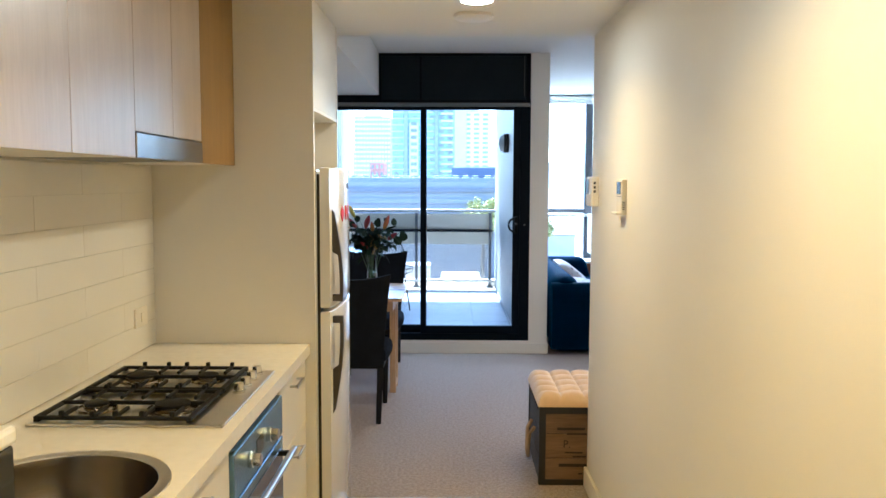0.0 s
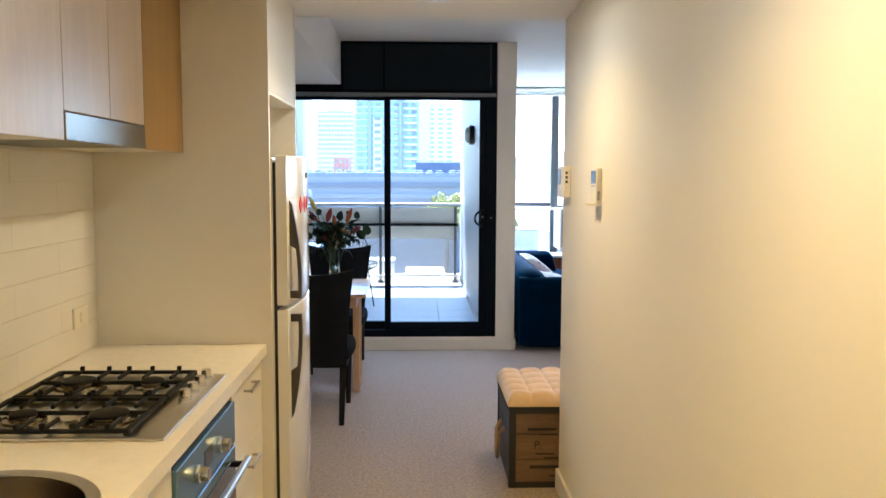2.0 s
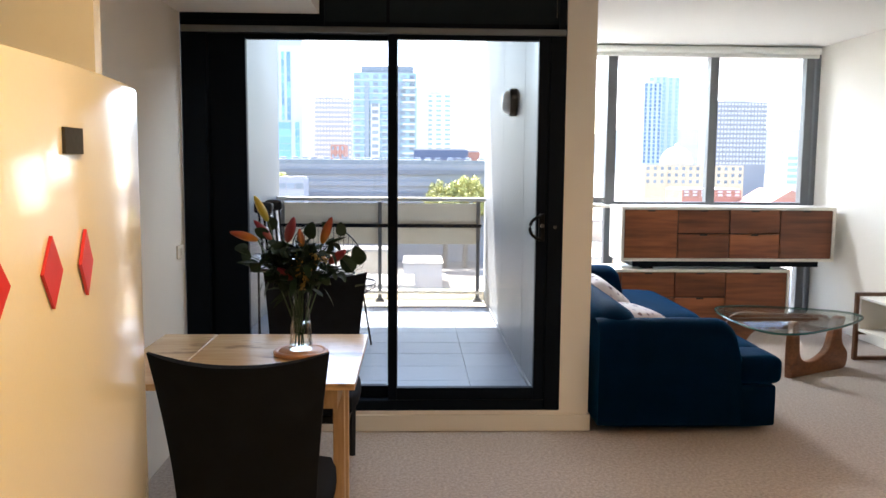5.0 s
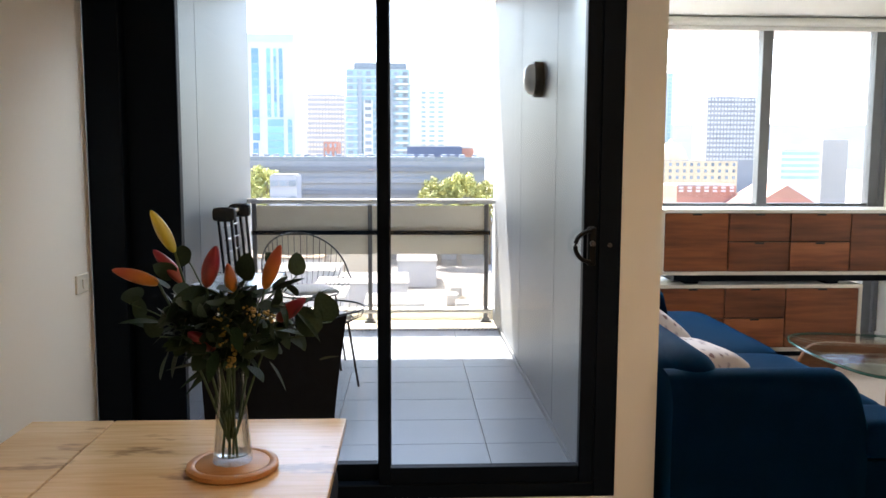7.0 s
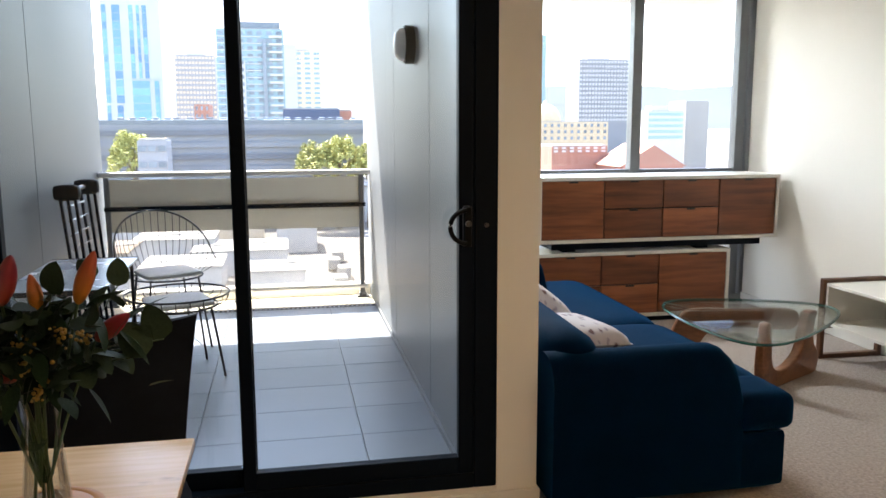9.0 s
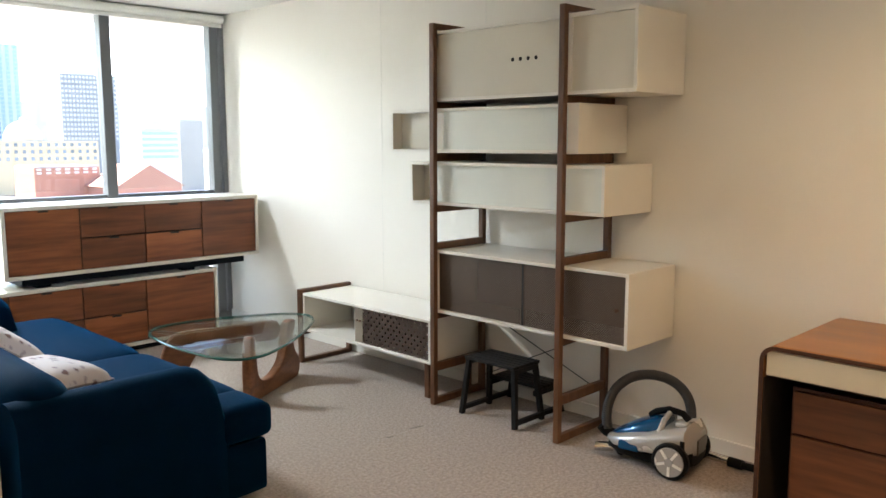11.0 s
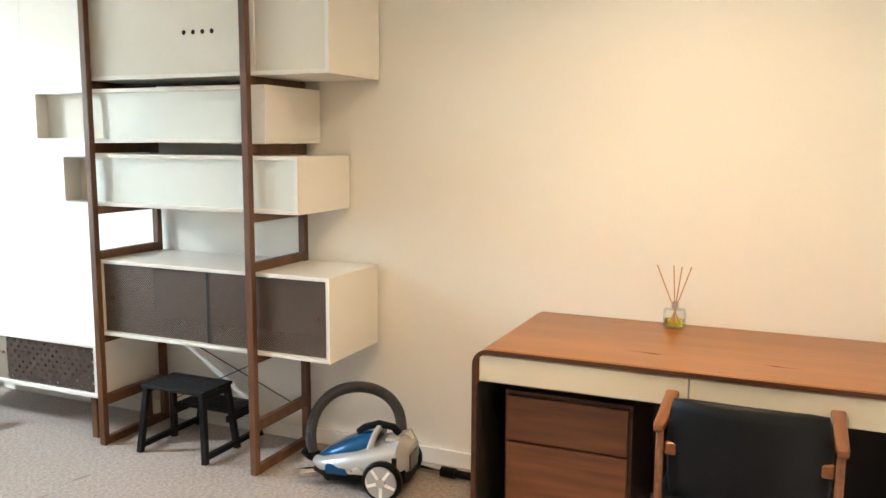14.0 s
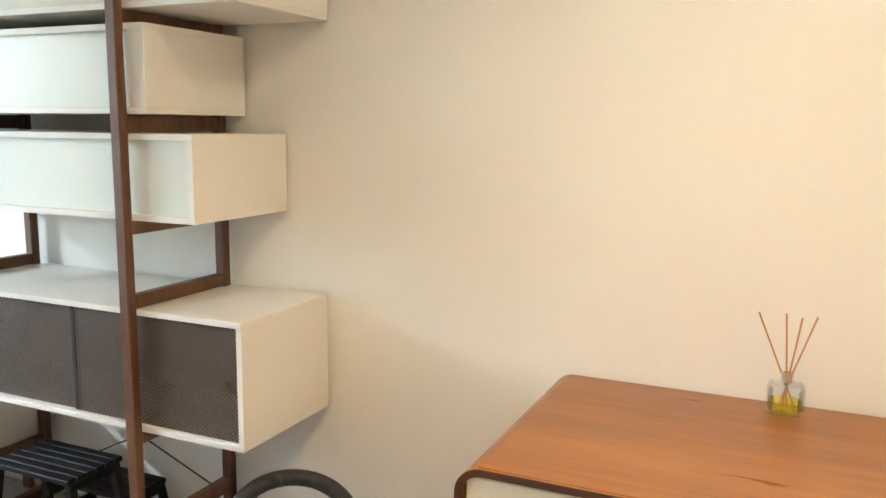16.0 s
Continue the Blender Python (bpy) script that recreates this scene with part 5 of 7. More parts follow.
def hull(sections, seg=20):
    """A rounded body from cross-sections (x, half-width, bottom, top, squareness)."""
    bm = bmesh.new()
    rings = []
    for x, w, z0, z1, k in sections:
        ring = []
        for i in range(seg):
            a = 2 * math.pi * i / seg
            c, s = math.cos(a), math.sin(a)
            ring.append(bm.verts.new((x, w * math.copysign(abs(c) ** k, c), (z0 + z1) / 2 + (z1 - z0) / 2 * math.copysign(abs(s) ** k, s))))
        rings.append(ring)
    for a, b in zip(rings, rings[1:]):
        for i in range(seg):
            bm.faces.new((a[i], a[(i + 1) % seg], b[(i + 1) % seg], b[i]))
    bm.faces.new(rings[0])
    bm.faces.new(rings[-1])
    return bm


part("lower_body", hull([(-0.20, 0.09, 0.05, 0.15, 0.7), (-0.17, 0.12, 0.035, 0.17, 0.6), (0.0, 0.13, 0.03, 0.15, 0.6), (0.14, 0.11, 0.035, 0.12, 0.7), (0.21, 0.06, 0.05, 0.09, 0.8)]), M_BLACKPL, vc, "black base", True)
part("side_shell", hull([(-0.205, 0.085, 0.10, 0.20, 0.6), (-0.17, 0.125, 0.08, 0.235, 0.55), (-0.05, 0.142, 0.075, 0.20, 0.6), (0.08, 0.135, 0.07, 0.165, 0.65), (0.17, 0.10, 0.07, 0.13, 0.7), (0.22, 0.05, 0.075, 0.11, 0.8)]), M_SILVERPL, vc, "silver grey body shell", True)
part("blue_lid", hull([(-0.06, 0.07, 0.15, 0.245, 0.7), (0.0, 0.095, 0.13, 0.235, 0.75), (0.08, 0.09, 0.12, 0.20, 0.8), (0.16, 0.065, 0.10, 0.155, 0.85), (0.205, 0.03, 0.09, 0.12, 0.9)]), M_BLUEPLASTIC, vc, "metallic blue translucent lid", True)
part("carry_handle", tube([(-0.15, 0, 0.235), (-0.12, 0, 0.262), (-0.06, 0, 0.27), (0.0, 0, 0.25), (0.03, 0, 0.225)], 0.016, 8), M_BLACKPL, vc, "black carry handle", True)
part("handle_arch", tube([(-0.045, -0.09, 0.18), (-0.06, -0.06, 0.24), (-0.065, 0.0, 0.262), (-0.06, 0.06, 0.24), (-0.045, 0.09, 0.18)], 0.013, 8), M_SILVERPL, vc, "silver arch", True)
part("button", box(-0.165, -0.11, 0.03, 0.075, 0.222, 0.240, 0.006, 2), M_SILVERPL, vc)
part("exhaust_grille", box(-0.212, -0.203, -0.05, 0.05, 0.10, 0.17, 0.003), M_GREYPLASTIC, vc, "grey exhaust grille")
part("socket_port", box(-0.175, -0.155, 0.115, 0.128, 0.135, 0.18, 0.003), M_BLACKPL, vc)
part("side_window", box(0.03, 0.13, 0.105, 0.137, 0.085, 0.125, 0.01, 2), M_BLUEPLASTIC, vc, "blue side inlay")
for sy in (1, -1):
    w = part("wheel", lathe([(0.0, 0.0), (0.078, 0.0), (0.083, 0.008), (0.083, 0.026), (0.076, 0.034), (0.0, 0.034)], 32, pose(-0.12, sy * 0.118 + (0 if sy > 0 else 0), 0.084, -90 * sy, 0, 0)), M_BLACKPL, vc, "black rubber tyre", True)
    part("hub", lathe([(0.066, 0.0335), (0.064, 0.040), (0.02, 0.037), (0.018, 0.044), (0.0, 0.045)], 32, pose(-0.12, sy * 0.118, 0.084, -90 * sy, 0, 0)), M_SILVERPL, w, "silver wheel hub", True)
    for k in range(5):
        part("spoke", box(-0.006, 0.006, 0.018, 0.062, 0.037, 0.042, m=pose(-0.12, sy * 0.118, 0.084, -90 * sy, 0, 0) @ pose(0, 0, 0, 0, 0, 72 * k)), M_WHITEPL, w)
part("caster", lathe([(0, 0), (0.022, 0), (0.024, 0.01), (0.022, 0.02), (0, 0.02)], 16, pose(0.17, 0.012, 0.026, 90)), M_BLACKPL, vc, "", True)
part("hose_connector", tube([(0.19, 0, 0.09), (0.25, 0.0, 0.105), (0.27, 0.01, 0.13)], 0.026, 12), M_BLACKPL, vc, "", True)
part("steel_end", tube([(0.20, 0.03, 0.045), (0.275, 0.07, 0.045)], 0.022, 12), M_CHROME, vc, "", True)
HOSE_DROP = 0.77
vc.scale = (1.07, 1.07, 1.07)
hp = [(0.265, 0.005, 0.12), (0.275, 0.0, 0.20), (0.27, -0.02, 0.29), (0.245, -0.05, 0.365), (0.19, -0.09, 0.425), (0.11, -0.12, 0.452), (0.02, -0.14, 0.445), (-0.06, -0.145, 0.405), (-0.115, -0.14, 0.335), (-0.14, -0.12, 0.25), (-0.145, -0.10, 0.17)]


def smooth_line(pts, n):
    pts = [Vector(p) for p in pts]
    out = []
    for i in range(len(pts) - 1):
        p0, p1, p2, p3 = pts[max(i - 1, 0)], pts[i], pts[i + 1], pts[min(i + 2, len(pts) - 1)]
        for k in range(n):
            t = k / n
            out.append(0.5 * ((2 * p1) + (p2 - p0) * t + (2 * p0 - 5 * p1 + 4 * p2 - p3) * t * t + (3 * p1 - p0 - 3 * p2 + p3) * t ** 3))
    return out + [pts[-1]]


line = smooth_line([(0.06 + (x - 0.06) * 0.88, y, 0.12 + (z - 0.12) * HOSE_DROP) for x, y, z in hp], 16)
bm = bmesh.new()
prev = None
for i, p in enumerate(line):
    dv = (line[min(i + 1, len(line) - 1)] - line[max(i - 1, 0)]).normalized()
    a = dv.cross(Vector((0, 1, 0.2))).normalized()
    b = dv.cross(a)
    r = 0.025 if i % 2 else 0.023
    ring = [bm.verts.new(p + a * r * math.cos(t) + b * r * math.sin(t)) for t in (2 * math.pi * k / 10 for k in range(10))]
    if prev:
        for k in range(10):
            bm.faces.new((prev[k], prev[(k + 1) % 10], ring[(k + 1) % 10], ring[k]))
    prev = ring
part("hose", bm, M_HOSE, vc, "ribbed grey suction hose", True)
wd = thing("vacuum_wand", (3.70, 5.84, 0.035), "chrome vacuum tube lying along the skirting", "vacuum tube", rz=-8)
part("tube", tube([(0.0, 0.16, 0), (0.03, -0.10, 0)], 0.017, 12), M_CHROME, wd, "", True)
part("collar", tube([(0.025, -0.06, 0), (0.033, -0.13, 0)], 0.024, 12), M_BLACKPL, wd, "", True)
part("end_piece", tube([(0.033, -0.13, 0), (0.06, -0.36, 0)], 0.018, 12), M_BLACKPL, wd, "", True)
part("grip", tube([(0.0, 0.08, 0), (-0.01, 0.22, 0.0)], 0.020, 12), M_GREYPLASTIC, wd, "", True)

# desk
DX0, DX1, DY0, DY1, DZ = 3.145, 3.865, 3.93, 5.41, 0.785
dk = thing("desk", (DX0, DY0, 0), "teak veneer desk with rounded corners and beige drawers", "desk")
W, L = DX1 - DX0, DY1 - DY0
SPLIT = 4.652 - DY0


def rounded_shell(y0, y1, z1, r, t, n=8):
    """Outline in y and z of a bent shell: up one side, over the top and down the other."""
    def pathline(off):
        rr = r - off
        out = [(y0 + off, 0.0)]
        out += [(y0 + r - rr * math.cos(radians(90 * i / n)), z1 - r + rr * math.sin(radians(90 * i / n))) for i in range(n + 1)]
        out += [(y1 - r + rr * math.sin(radians(90 * i / n)), z1 - r + rr * math.cos(radians(90 * i / n))) for i in range(n + 1)]
        return out + [(y1 - off, 0.0)]
    return pathline(0.0), pathline(t)


def shell_mesh(x0, x1, y0, y1, z1, r, t):
    a, b = rounded_shell(y0, y1, z1, r, t)
    bm = bmesh.new()
    ra = [[bm.verts.new((x, *p)) for p in a] for x in (x0, x1)]
    rb = [[bm.verts.new((x, *p)) for p in b] for x in (x0, x1)]
    for i in range(len(a) - 1):
        bm.faces.new((ra[0][i], ra[0][i + 1], ra[1][i + 1], ra[1][i]))
        bm.faces.new((rb[0][i], rb[0][i + 1], rb[1][i + 1], rb[1][i]))
        bm.faces.new((ra[0][i], ra[0][i + 1], rb[0][i + 1], rb[0][i]))
        bm.faces.new((ra[1][i], ra[1][i + 1], rb[1][i + 1], rb[1][i]))
    for i in (0, -1):
        bm.faces.new((ra[0][i], ra[1][i], rb[1][i], rb[0][i]))
    return bm


part("shell", shell_mesh(0.0, W, 0, L, DZ, 0.06, 0.017), M_DESKTOP, dk, "teak veneer bent shell", True)
part("edge_band", shell_mesh(-0.003, -0.0005, 0, L, DZ, 0.06, 0.016), M_DESKEDGE, dk, "dark walnut front edge")
part("desktop", box(0.006, W - 0.006, 0.05, L - 0.05, DZ - 0.002, DZ + 0.0022, 0.001), M_DESKTOP, dk, "teak veneer top")
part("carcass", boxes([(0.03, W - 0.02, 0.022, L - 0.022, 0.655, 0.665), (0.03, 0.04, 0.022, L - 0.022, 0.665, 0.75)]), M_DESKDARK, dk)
for a, b in ((0.024, SPLIT - 0.0015), (SPLIT + 0.0015, L - 0.024)):
    part("drawer_front", box(0.006, 0.03, a, b, 0.665, 0.764, 0.003), M_BEIGELAQ, dk, "beige lacquered drawer front")
# thin near-black sheets over the shell's inner sides
for y in (0.0175, L - 0.0215):
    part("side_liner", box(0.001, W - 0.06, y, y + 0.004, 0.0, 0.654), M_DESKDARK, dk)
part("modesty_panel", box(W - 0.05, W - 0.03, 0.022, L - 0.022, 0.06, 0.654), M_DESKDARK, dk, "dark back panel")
pd = thing("desk_pedestal", (DX0 + 0.085, DY1 - 0.565, 0.0), "dark walnut two-drawer pedestal under the desk", "pedestal")
part("body", box(0.02, 0.5, 0.0, 0.47, 0.045, 0.612), M_DESKEDGE, pd)
part("drawer", box(0.0, 0.02, 0.012, 0.458, 0.43, 0.60, 0.002), M_DESKDRAWER, pd)
part("drawer", box(0.0, 0.02, 0.012, 0.458, 0.06, 0.42, 0.002), M_DESKDRAWER, pd)
for y in (0.06, 0.41):
    for x in (0.06, 0.44):
        part("caster", lathe([(0, 0), (0.022, 0), (0.022, 0.025), (0, 0.025)], 14, pose(x, y + 0.012, 0.022, 90)), M_BLACKPL, pd, "", True)
df = thing("reed_diffuser", (3.79, 4.788, DZ + 0.0023), "glass reed diffuser with yellow oil on the desk", "diffuser")
part("bottle", lathe([(0, 0.0), (0.034, 0.0), (0.037, 0.004), (0.037, 0.055), (0.034, 0.062), (0.012, 0.065), (0.012, 0.07), (0.010, 0.07), (0.010, 0.064), (0.031, 0.06), (0.034, 0.054), (0.034, 0.008), (0, 0.006)], 16), M_CLEARGLASS, df)
part("oil", lathe([(0, 0.0065), (0.033, 0.0085), (0.033, 0.026), (0, 0.026)], 16), M_OIL, df, "yellow scented oil")
part("collar", lathe([(0.0125, 0.066), (0.0125, 0.085), (0.008, 0.085), (0.008, 0.066)], 16, cap=False), M_CHROME, df, "silver neck collar", True)
for dx, dy in ((0.0, 0.062), (0.01, 0.01), (-0.02, -0.02), (0.0, -0.048)):
    part("reed", tube([(-dx * 0.3, -dy * 0.3, 0.01), (dx, dy, 0.205)], 0.002, 6), M_REED, df)
df.scale = (1.22, 1.22, 1.22)

# desk chair
dc = thing("desk_chair", (2.80, 4.455, 0), "walnut desk chair with black leather seat and back", "chair")


def pad(y0, y1, x0, x1, z0, z1, curve):
    bm = soft_box(x0, x1, y0, y1, z0, z1, min(0.018, (x1 - x0) / 2.2, (z1 - z0) / 2.2), 0.012, 8)
    for v in bm.verts:
        v.co.x -= curve * (1 - (v.co.y / max(abs(y0), abs(y1))) ** 2)
    return bm


part("seat", soft_box(0.02, 0.47, -0.235, 0.235, 0.425, 0.475, 0.02, 0.018, 8), M_LEATHER, dc, "", True)
part("backrest", pad(-0.215, 0.215, 0.08, 0.115, 0.47, 0.775, 0.045), M_LEATHER, dc, "", True)
part("seat_rail", boxes([(0.03, 0.46, -0.235, -0.21, 0.375, 0.424), (0.03, 0.46, 0.21, 0.235, 0.375, 0.424), (0.03, 0.055, -0.21, 0.21, 0.375, 0.424), (0.44, 0.46, -0.21, 0.21, 0.375, 0.424)], 0.004), M_BROWN, dc)
for sy in (-1, 1):
    part("back_leg", tube([(0.0, sy * 0.235, 0.0), (0.05, sy * 0.24, 0.40), (0.078, sy * 0.245, 0.675)], 0.014, 8, taper=0.012), M_BROWN, dc, "", True)
    part("front_leg", tube([(0.46, sy * 0.23, 0.0), (0.44, sy * 0.235, 0.64)], 0.016, 8, taper=0.014), M_BROWN, dc, "", True)
    part("armrest", prism([(0.05, -0.014), (0.08, -0.018), (0.22, -0.019), (0.42, -0.022), (0.46, -0.01), (0.46, 0.012), (0.42, 0.024), (0.22, 0.02), (0.08, 0.018), (0.05, 0.013)], 0.0, 0.024, 0.008, 2, pose(0, sy * 0.247, 0.67, 0, -4, 0)), M_BROWN, dc, "", True)
part("back_rail", box(0.075, 0.095, -0.23, 0.23, 0.60, 0.64, 0.004), M_BROWN, dc)

# stacked sideboards under the window
SBY = 10.0


def sideboard(name, x0, x1, z0, z1, fronts, label, depth=0.45):
    s = thing(name, (x0, SBY, z0), label, "sideboard", "stacked sideboards")
    w, h, t = x1 - x0, z1 - z0, 0.026
    part("top_panel", box(0, w, 0, depth, h - t, h, 0.0015), M_WHITELAQ, s)
    part("bottom_panel", box(0, w, 0, depth, 0, t, 0.0015), M_WHITELAQ, s)
    for a in (0, w - t):
        part("end_panel", box(a, a + t, 0.001, depth, t, h - t), M_WHITELAQ, s)
    part("carcass", box(t, w - t, 0.03, depth - 0.01, t, h - t), M_DARKGAP, s)
    for a, b, c, d in fronts:
        f = part("drawer", box(a + 0.004, b - 0.004, 0.004, 0.026, c + 0.0045, d - 0.0045, 0.0015), M_WALNUT, s)
        m = (a + b) / 2
        # dark strip painted for the shade in the pull's recess
        part("finger_pull", box(m - 0.035, m + 0.035, 0.0025, 0.0055, d - 0.018, d - 0.0045), M_DARKGAP, f, "dark finger pull")
    return s


hU, wU = 0.50, 3.80 - 1.815
q = (0.026, 0.52, 1.0, 1.47, wU - 0.026)
mU = 0.255
sideboard("upper_sideboard", 1.815, 3.80, 0.64, 1.14, ((q[0], q[1], 0.026, hU - 0.026), (q[1], q[2], 0.026, mU), (q[1], q[2], mU, hU - 0.026), (q[2], q[3], 0.026, mU), (q[2], q[3], mU, hU - 0.026), (q[3], q[4], 0.026, hU - 0.026)), "white sideboard with walnut drawers, stacked on another")
xL, hL, wL = 1.36, 0.50, 3.40 - 1.36
pL = (0.026, 0.47, 0.965, 1.44, wL - 0.026)
sideboard("lower_sideboard", xL, 3.40, 0.045, 0.565, ((pL[0], pL[1], 0.026, hL - 0.006), (pL[1], pL[2], 0.026, 0.26), (pL[1], pL[2], 0.26, hL - 0.006), (pL[2], pL[3], 0.026, 0.26), (pL[2], pL[3], 0.26, hL - 0.006), (pL[3], pL[4], 0.026, hL - 0.006)), "white sideboard with walnut drawers on the floor")
pl = thing("sideboard_plinth", (xL + 0.08, SBY + 0.05, 0), "black recessed plinth under the sideboard", "plinth")
part("plinth", box(0, 1.88, 0, 0.35, 0, 0.044), M_FRAME, pl)
sp = thing("sideboard_spacer", (1.93, SBY + 0.03, 0.566), "black base bar between the sideboards", "base")
part("bar", box(0, 1.74, 0, 0.38, 0.022, 0.073, 0.003), M_FRAME, sp)
for x in (0.1, 1.2):
    part("foot", box(x, x + 0.1, 0.02, 0.36, 0.0, 0.022), M_FRAME, sp)

# sofa along the balcony wall
so = thing("sofa", (0.95, 7.07, 0), "deep blue velvet sofa with rolled arms", "sofa")
SL = 2.58
part("base", soft_box(0.04, 1.03, 0.03, SL - 0.03, 0.03, 0.285, 0.03, 0.006, 8, 1), M_VELVET, so, "", True)
part("seat_cushion", soft_box(0.20, 1.05, 0.255, SL / 2 - 0.004, 0.287, 0.445, 0.045, 0.022, 10, 3), M_VELVET, so, "", True)
part("seat_cushion", soft_box(0.20, 1.05, SL / 2, SL, 0.287, 0.445, 0.045, 0.022, 10, 4), M_VELVET, so, "", True)
part("cushion_end", soft_box(0.80, 1.048, 0.0, 0.30, 0.288, 0.444, 0.045, 0.004, 8, 5), M_VELVET, so, "front corner of the seat cushion", True)


def rolled(length, top, width):
    """A padded arm along x: upright sides, a full roll on top, its front end rounded down."""
    bm = bmesh.new()
    r = width / 2
    seg, n = 16, 22
    prof = [(0.0, 0.06), (0.0, top - r)] + [(r - r * math.cos(math.pi * i / seg), top - r + r * math.sin(math.pi * i / seg)) for i in range(1, seg)] + [(width, top - r), (width, 0.06)]
    rows = []
    for k in range(n + 1):
        u = k / n
        x = length * u
        e = max(0.0, (x - (length - 0.13)) / 0.13)
        f = math.sqrt(max(0.0, 1 - e * e))
        squeeze = 0.82 + 0.18 * f
        rows.append([bm.verts.new((x, r + (y - r) * squeeze, 0.06 + (z - 0.06) * (1 - 0.30 * (1 - f)))) for y, z in prof])
    for a, b in zip(rows, rows[1:]):
        for i in range(len(prof) - 1):
            bm.faces.new((a[i], a[i + 1], b[i + 1], b[i]))
    bm.faces.new(rows[0])
    bm.faces.new(rows[-1])
    return bm


part("arm", rolled(0.82, 0.645, 0.25), M_VELVET, so, "rounded low arm", True)
ar = part("arm", rolled(0.70, 0.685, 0.25), M_VELVET, so, "rounded low arm", True)
ar.location = (0, SL - 0.42, 0)
part("backrest", soft_box(0.0, 0.27, 0.075, SL - 0.15, 0.03, 0.70, 0.13, 0.01, 14, 9), M_VELVET, so, "", True)


def cushion(at, rot, label, s=0.42):
    c = thing("throw_pillow", at, label, "pillow", "sofa pillows")
    c.matrix_world = pose(*at, *rot)
    bm = bmesh.new()
    n = 14
    g = {}
    for side in (0, 1):
        for i in range(n + 1):
            for j in range(n + 1):
                u, v = i / n * 2 - 1, j / n * 2 - 1
                t = 0.075 * max(0.0, (1 - u ** 4) * (1 - v ** 4)) ** 0.6
                if side and (abs(u) == 1 or abs(v) == 1):
                    g[side, i, j] = g[0, i, j]
                    continue
                pull = 1 - 0.06 * (1 - abs(u * v))
                g[side, i, j] = bm.verts.new((u * s / 2 * pull, v * s / 2 * pull, t if side else -t))
    for side in (0, 1):
        for i in range(n):
            for j in range(n):
                bm.faces.new([g[side, a, b] for a, b in ((i, j), (i + 1, j), (i + 1, j + 1), (i, j + 1))])
    part("cover", bm, M_FLORAL, c, "", True)
    return c


cushion((1.35, 7.93, 0.515), (6, 8, 28), "white floral cotton pillow lying on the sofa")
cushion((1.31, 8.42, 0.58), (5, 38, 6), "white floral cotton pillow propped on the sofa")

# coffee table: glass slab on two interlocked walnut pieces
cf = thing("coffee_table", (2.70, 8.46, 0), "glass-topped coffee table with sculpted walnut base", "coffee table")
corners = [(-0.36, 0.50), (0.60, 0.14), (-0.34, -0.58)]


def rounded_triangle(pts, r, n=14):
    """Bowed sides and round corners, by a closed quadratic spline through the corners and bulged sides."""
    out = []
    c = Vector((sum(p[0] for p in pts) / 3, sum(p[1] for p in pts) / 3))
    ctrl = []
    for i in range(3):
        a, b = Vector(pts[i]), Vector(pts[(i + 1) % 3])
        ctrl.append(a)
        m = (a + b) / 2
        ctrl.append(m + (m - c) * 0.28)
    k = len(ctrl)
    for i in range(k):
        p0, p1, p2 = (ctrl[i - 1] + ctrl[i]) / 2, ctrl[i], (ctrl[i] + ctrl[(i + 1) % k]) / 2
        for j in range(n):
            t = j / n
            q = p0 * (1 - t) ** 2 + p1 * 2 * t * (1 - t) + p2 * t * t
            out.append((q.x, q.y))
    return out


big = rounded_triangle([(x * 1.16, y * 1.16) for x, y in corners], 0.2)
part("glass_top", prism(big, 0.393, 0.412, 0.003, 2), M_TABLEGLASS, cf, "thick clear glass top", True).visible_shadow = False
edge = bmesh.new()
tube([(x, y, 0.4025) for x, y in rounded_triangle([(x * 1.165, y * 1.165) for x, y in corners], 0.2)], 0.0085, 6, True, edge)
part("glass_edge", edge, M_GLASSEDGE, cf, "dark green polished glass edge", True).visible_shadow = False


def walnut_blade(name, pts, thick, m):
    out = smooth_line([(x, z, 0) for x, z in pts] + [(*pts[0], 0)], 5)[:-1]
    return part(name, prism([(p.x, p.y) for p in out], -thick / 2, thick / 2, 0.012, 3, m @ pose(0, 0, 0, 90)), M_BROWN, cf, "sculpted walnut leg", True)


blade = [(-0.42, 0.0), (-0.30, 0.0), (0.10, 0.0), (0.34, 0.0), (0.40, 0.03), (0.41, 0.12), (0.33, 0.20), (0.31, 0.30), (0.35, 0.392), (0.22, 0.392), (0.17, 0.28), (0.10, 0.16), (-0.10, 0.10), (-0.28, 0.14), (-0.32, 0.30), (-0.33, 0.392), (-0.40, 0.392), (-0.43, 0.2)]
walnut_blade("leg_lower", blade, 0.06, pose(0.20, 0.0, 0, 0, 0, 29) @ Matrix.Diagonal((0.80, 1, 1, 1)))
blade2 = [(-0.36, 0.0), (-0.30, 0.0), (-0.24, 0.12), (-0.16, 0.24), (0.0, 0.27), (0.24, 0.26), (0.36, 0.27), (0.38, 0.36), (0.30, 0.392), (0.0, 0.385), (-0.26, 0.385), (-0.36, 0.32), (-0.41, 0.14)]
walnut_blade("leg_upper", blade2, 0.055, pose(0.02, 0.30, 0, 0, 0, -14))

# carpet seams
for a, b in (((3.00, 7.285), (3.09, 7.262)), ((2.82, 7.27), (2.86, 7.258))):
    cs = thing("carpet_seam", (a[0], a[1], 0.0005), "short pulled seam in the carpet", "carpet seam", kind="structure")
    part("thread", tube([(0, 0, 0), (b[0] - a[0], b[1] - a[1], 0)], 0.003, 5), M_GROUT, cs)


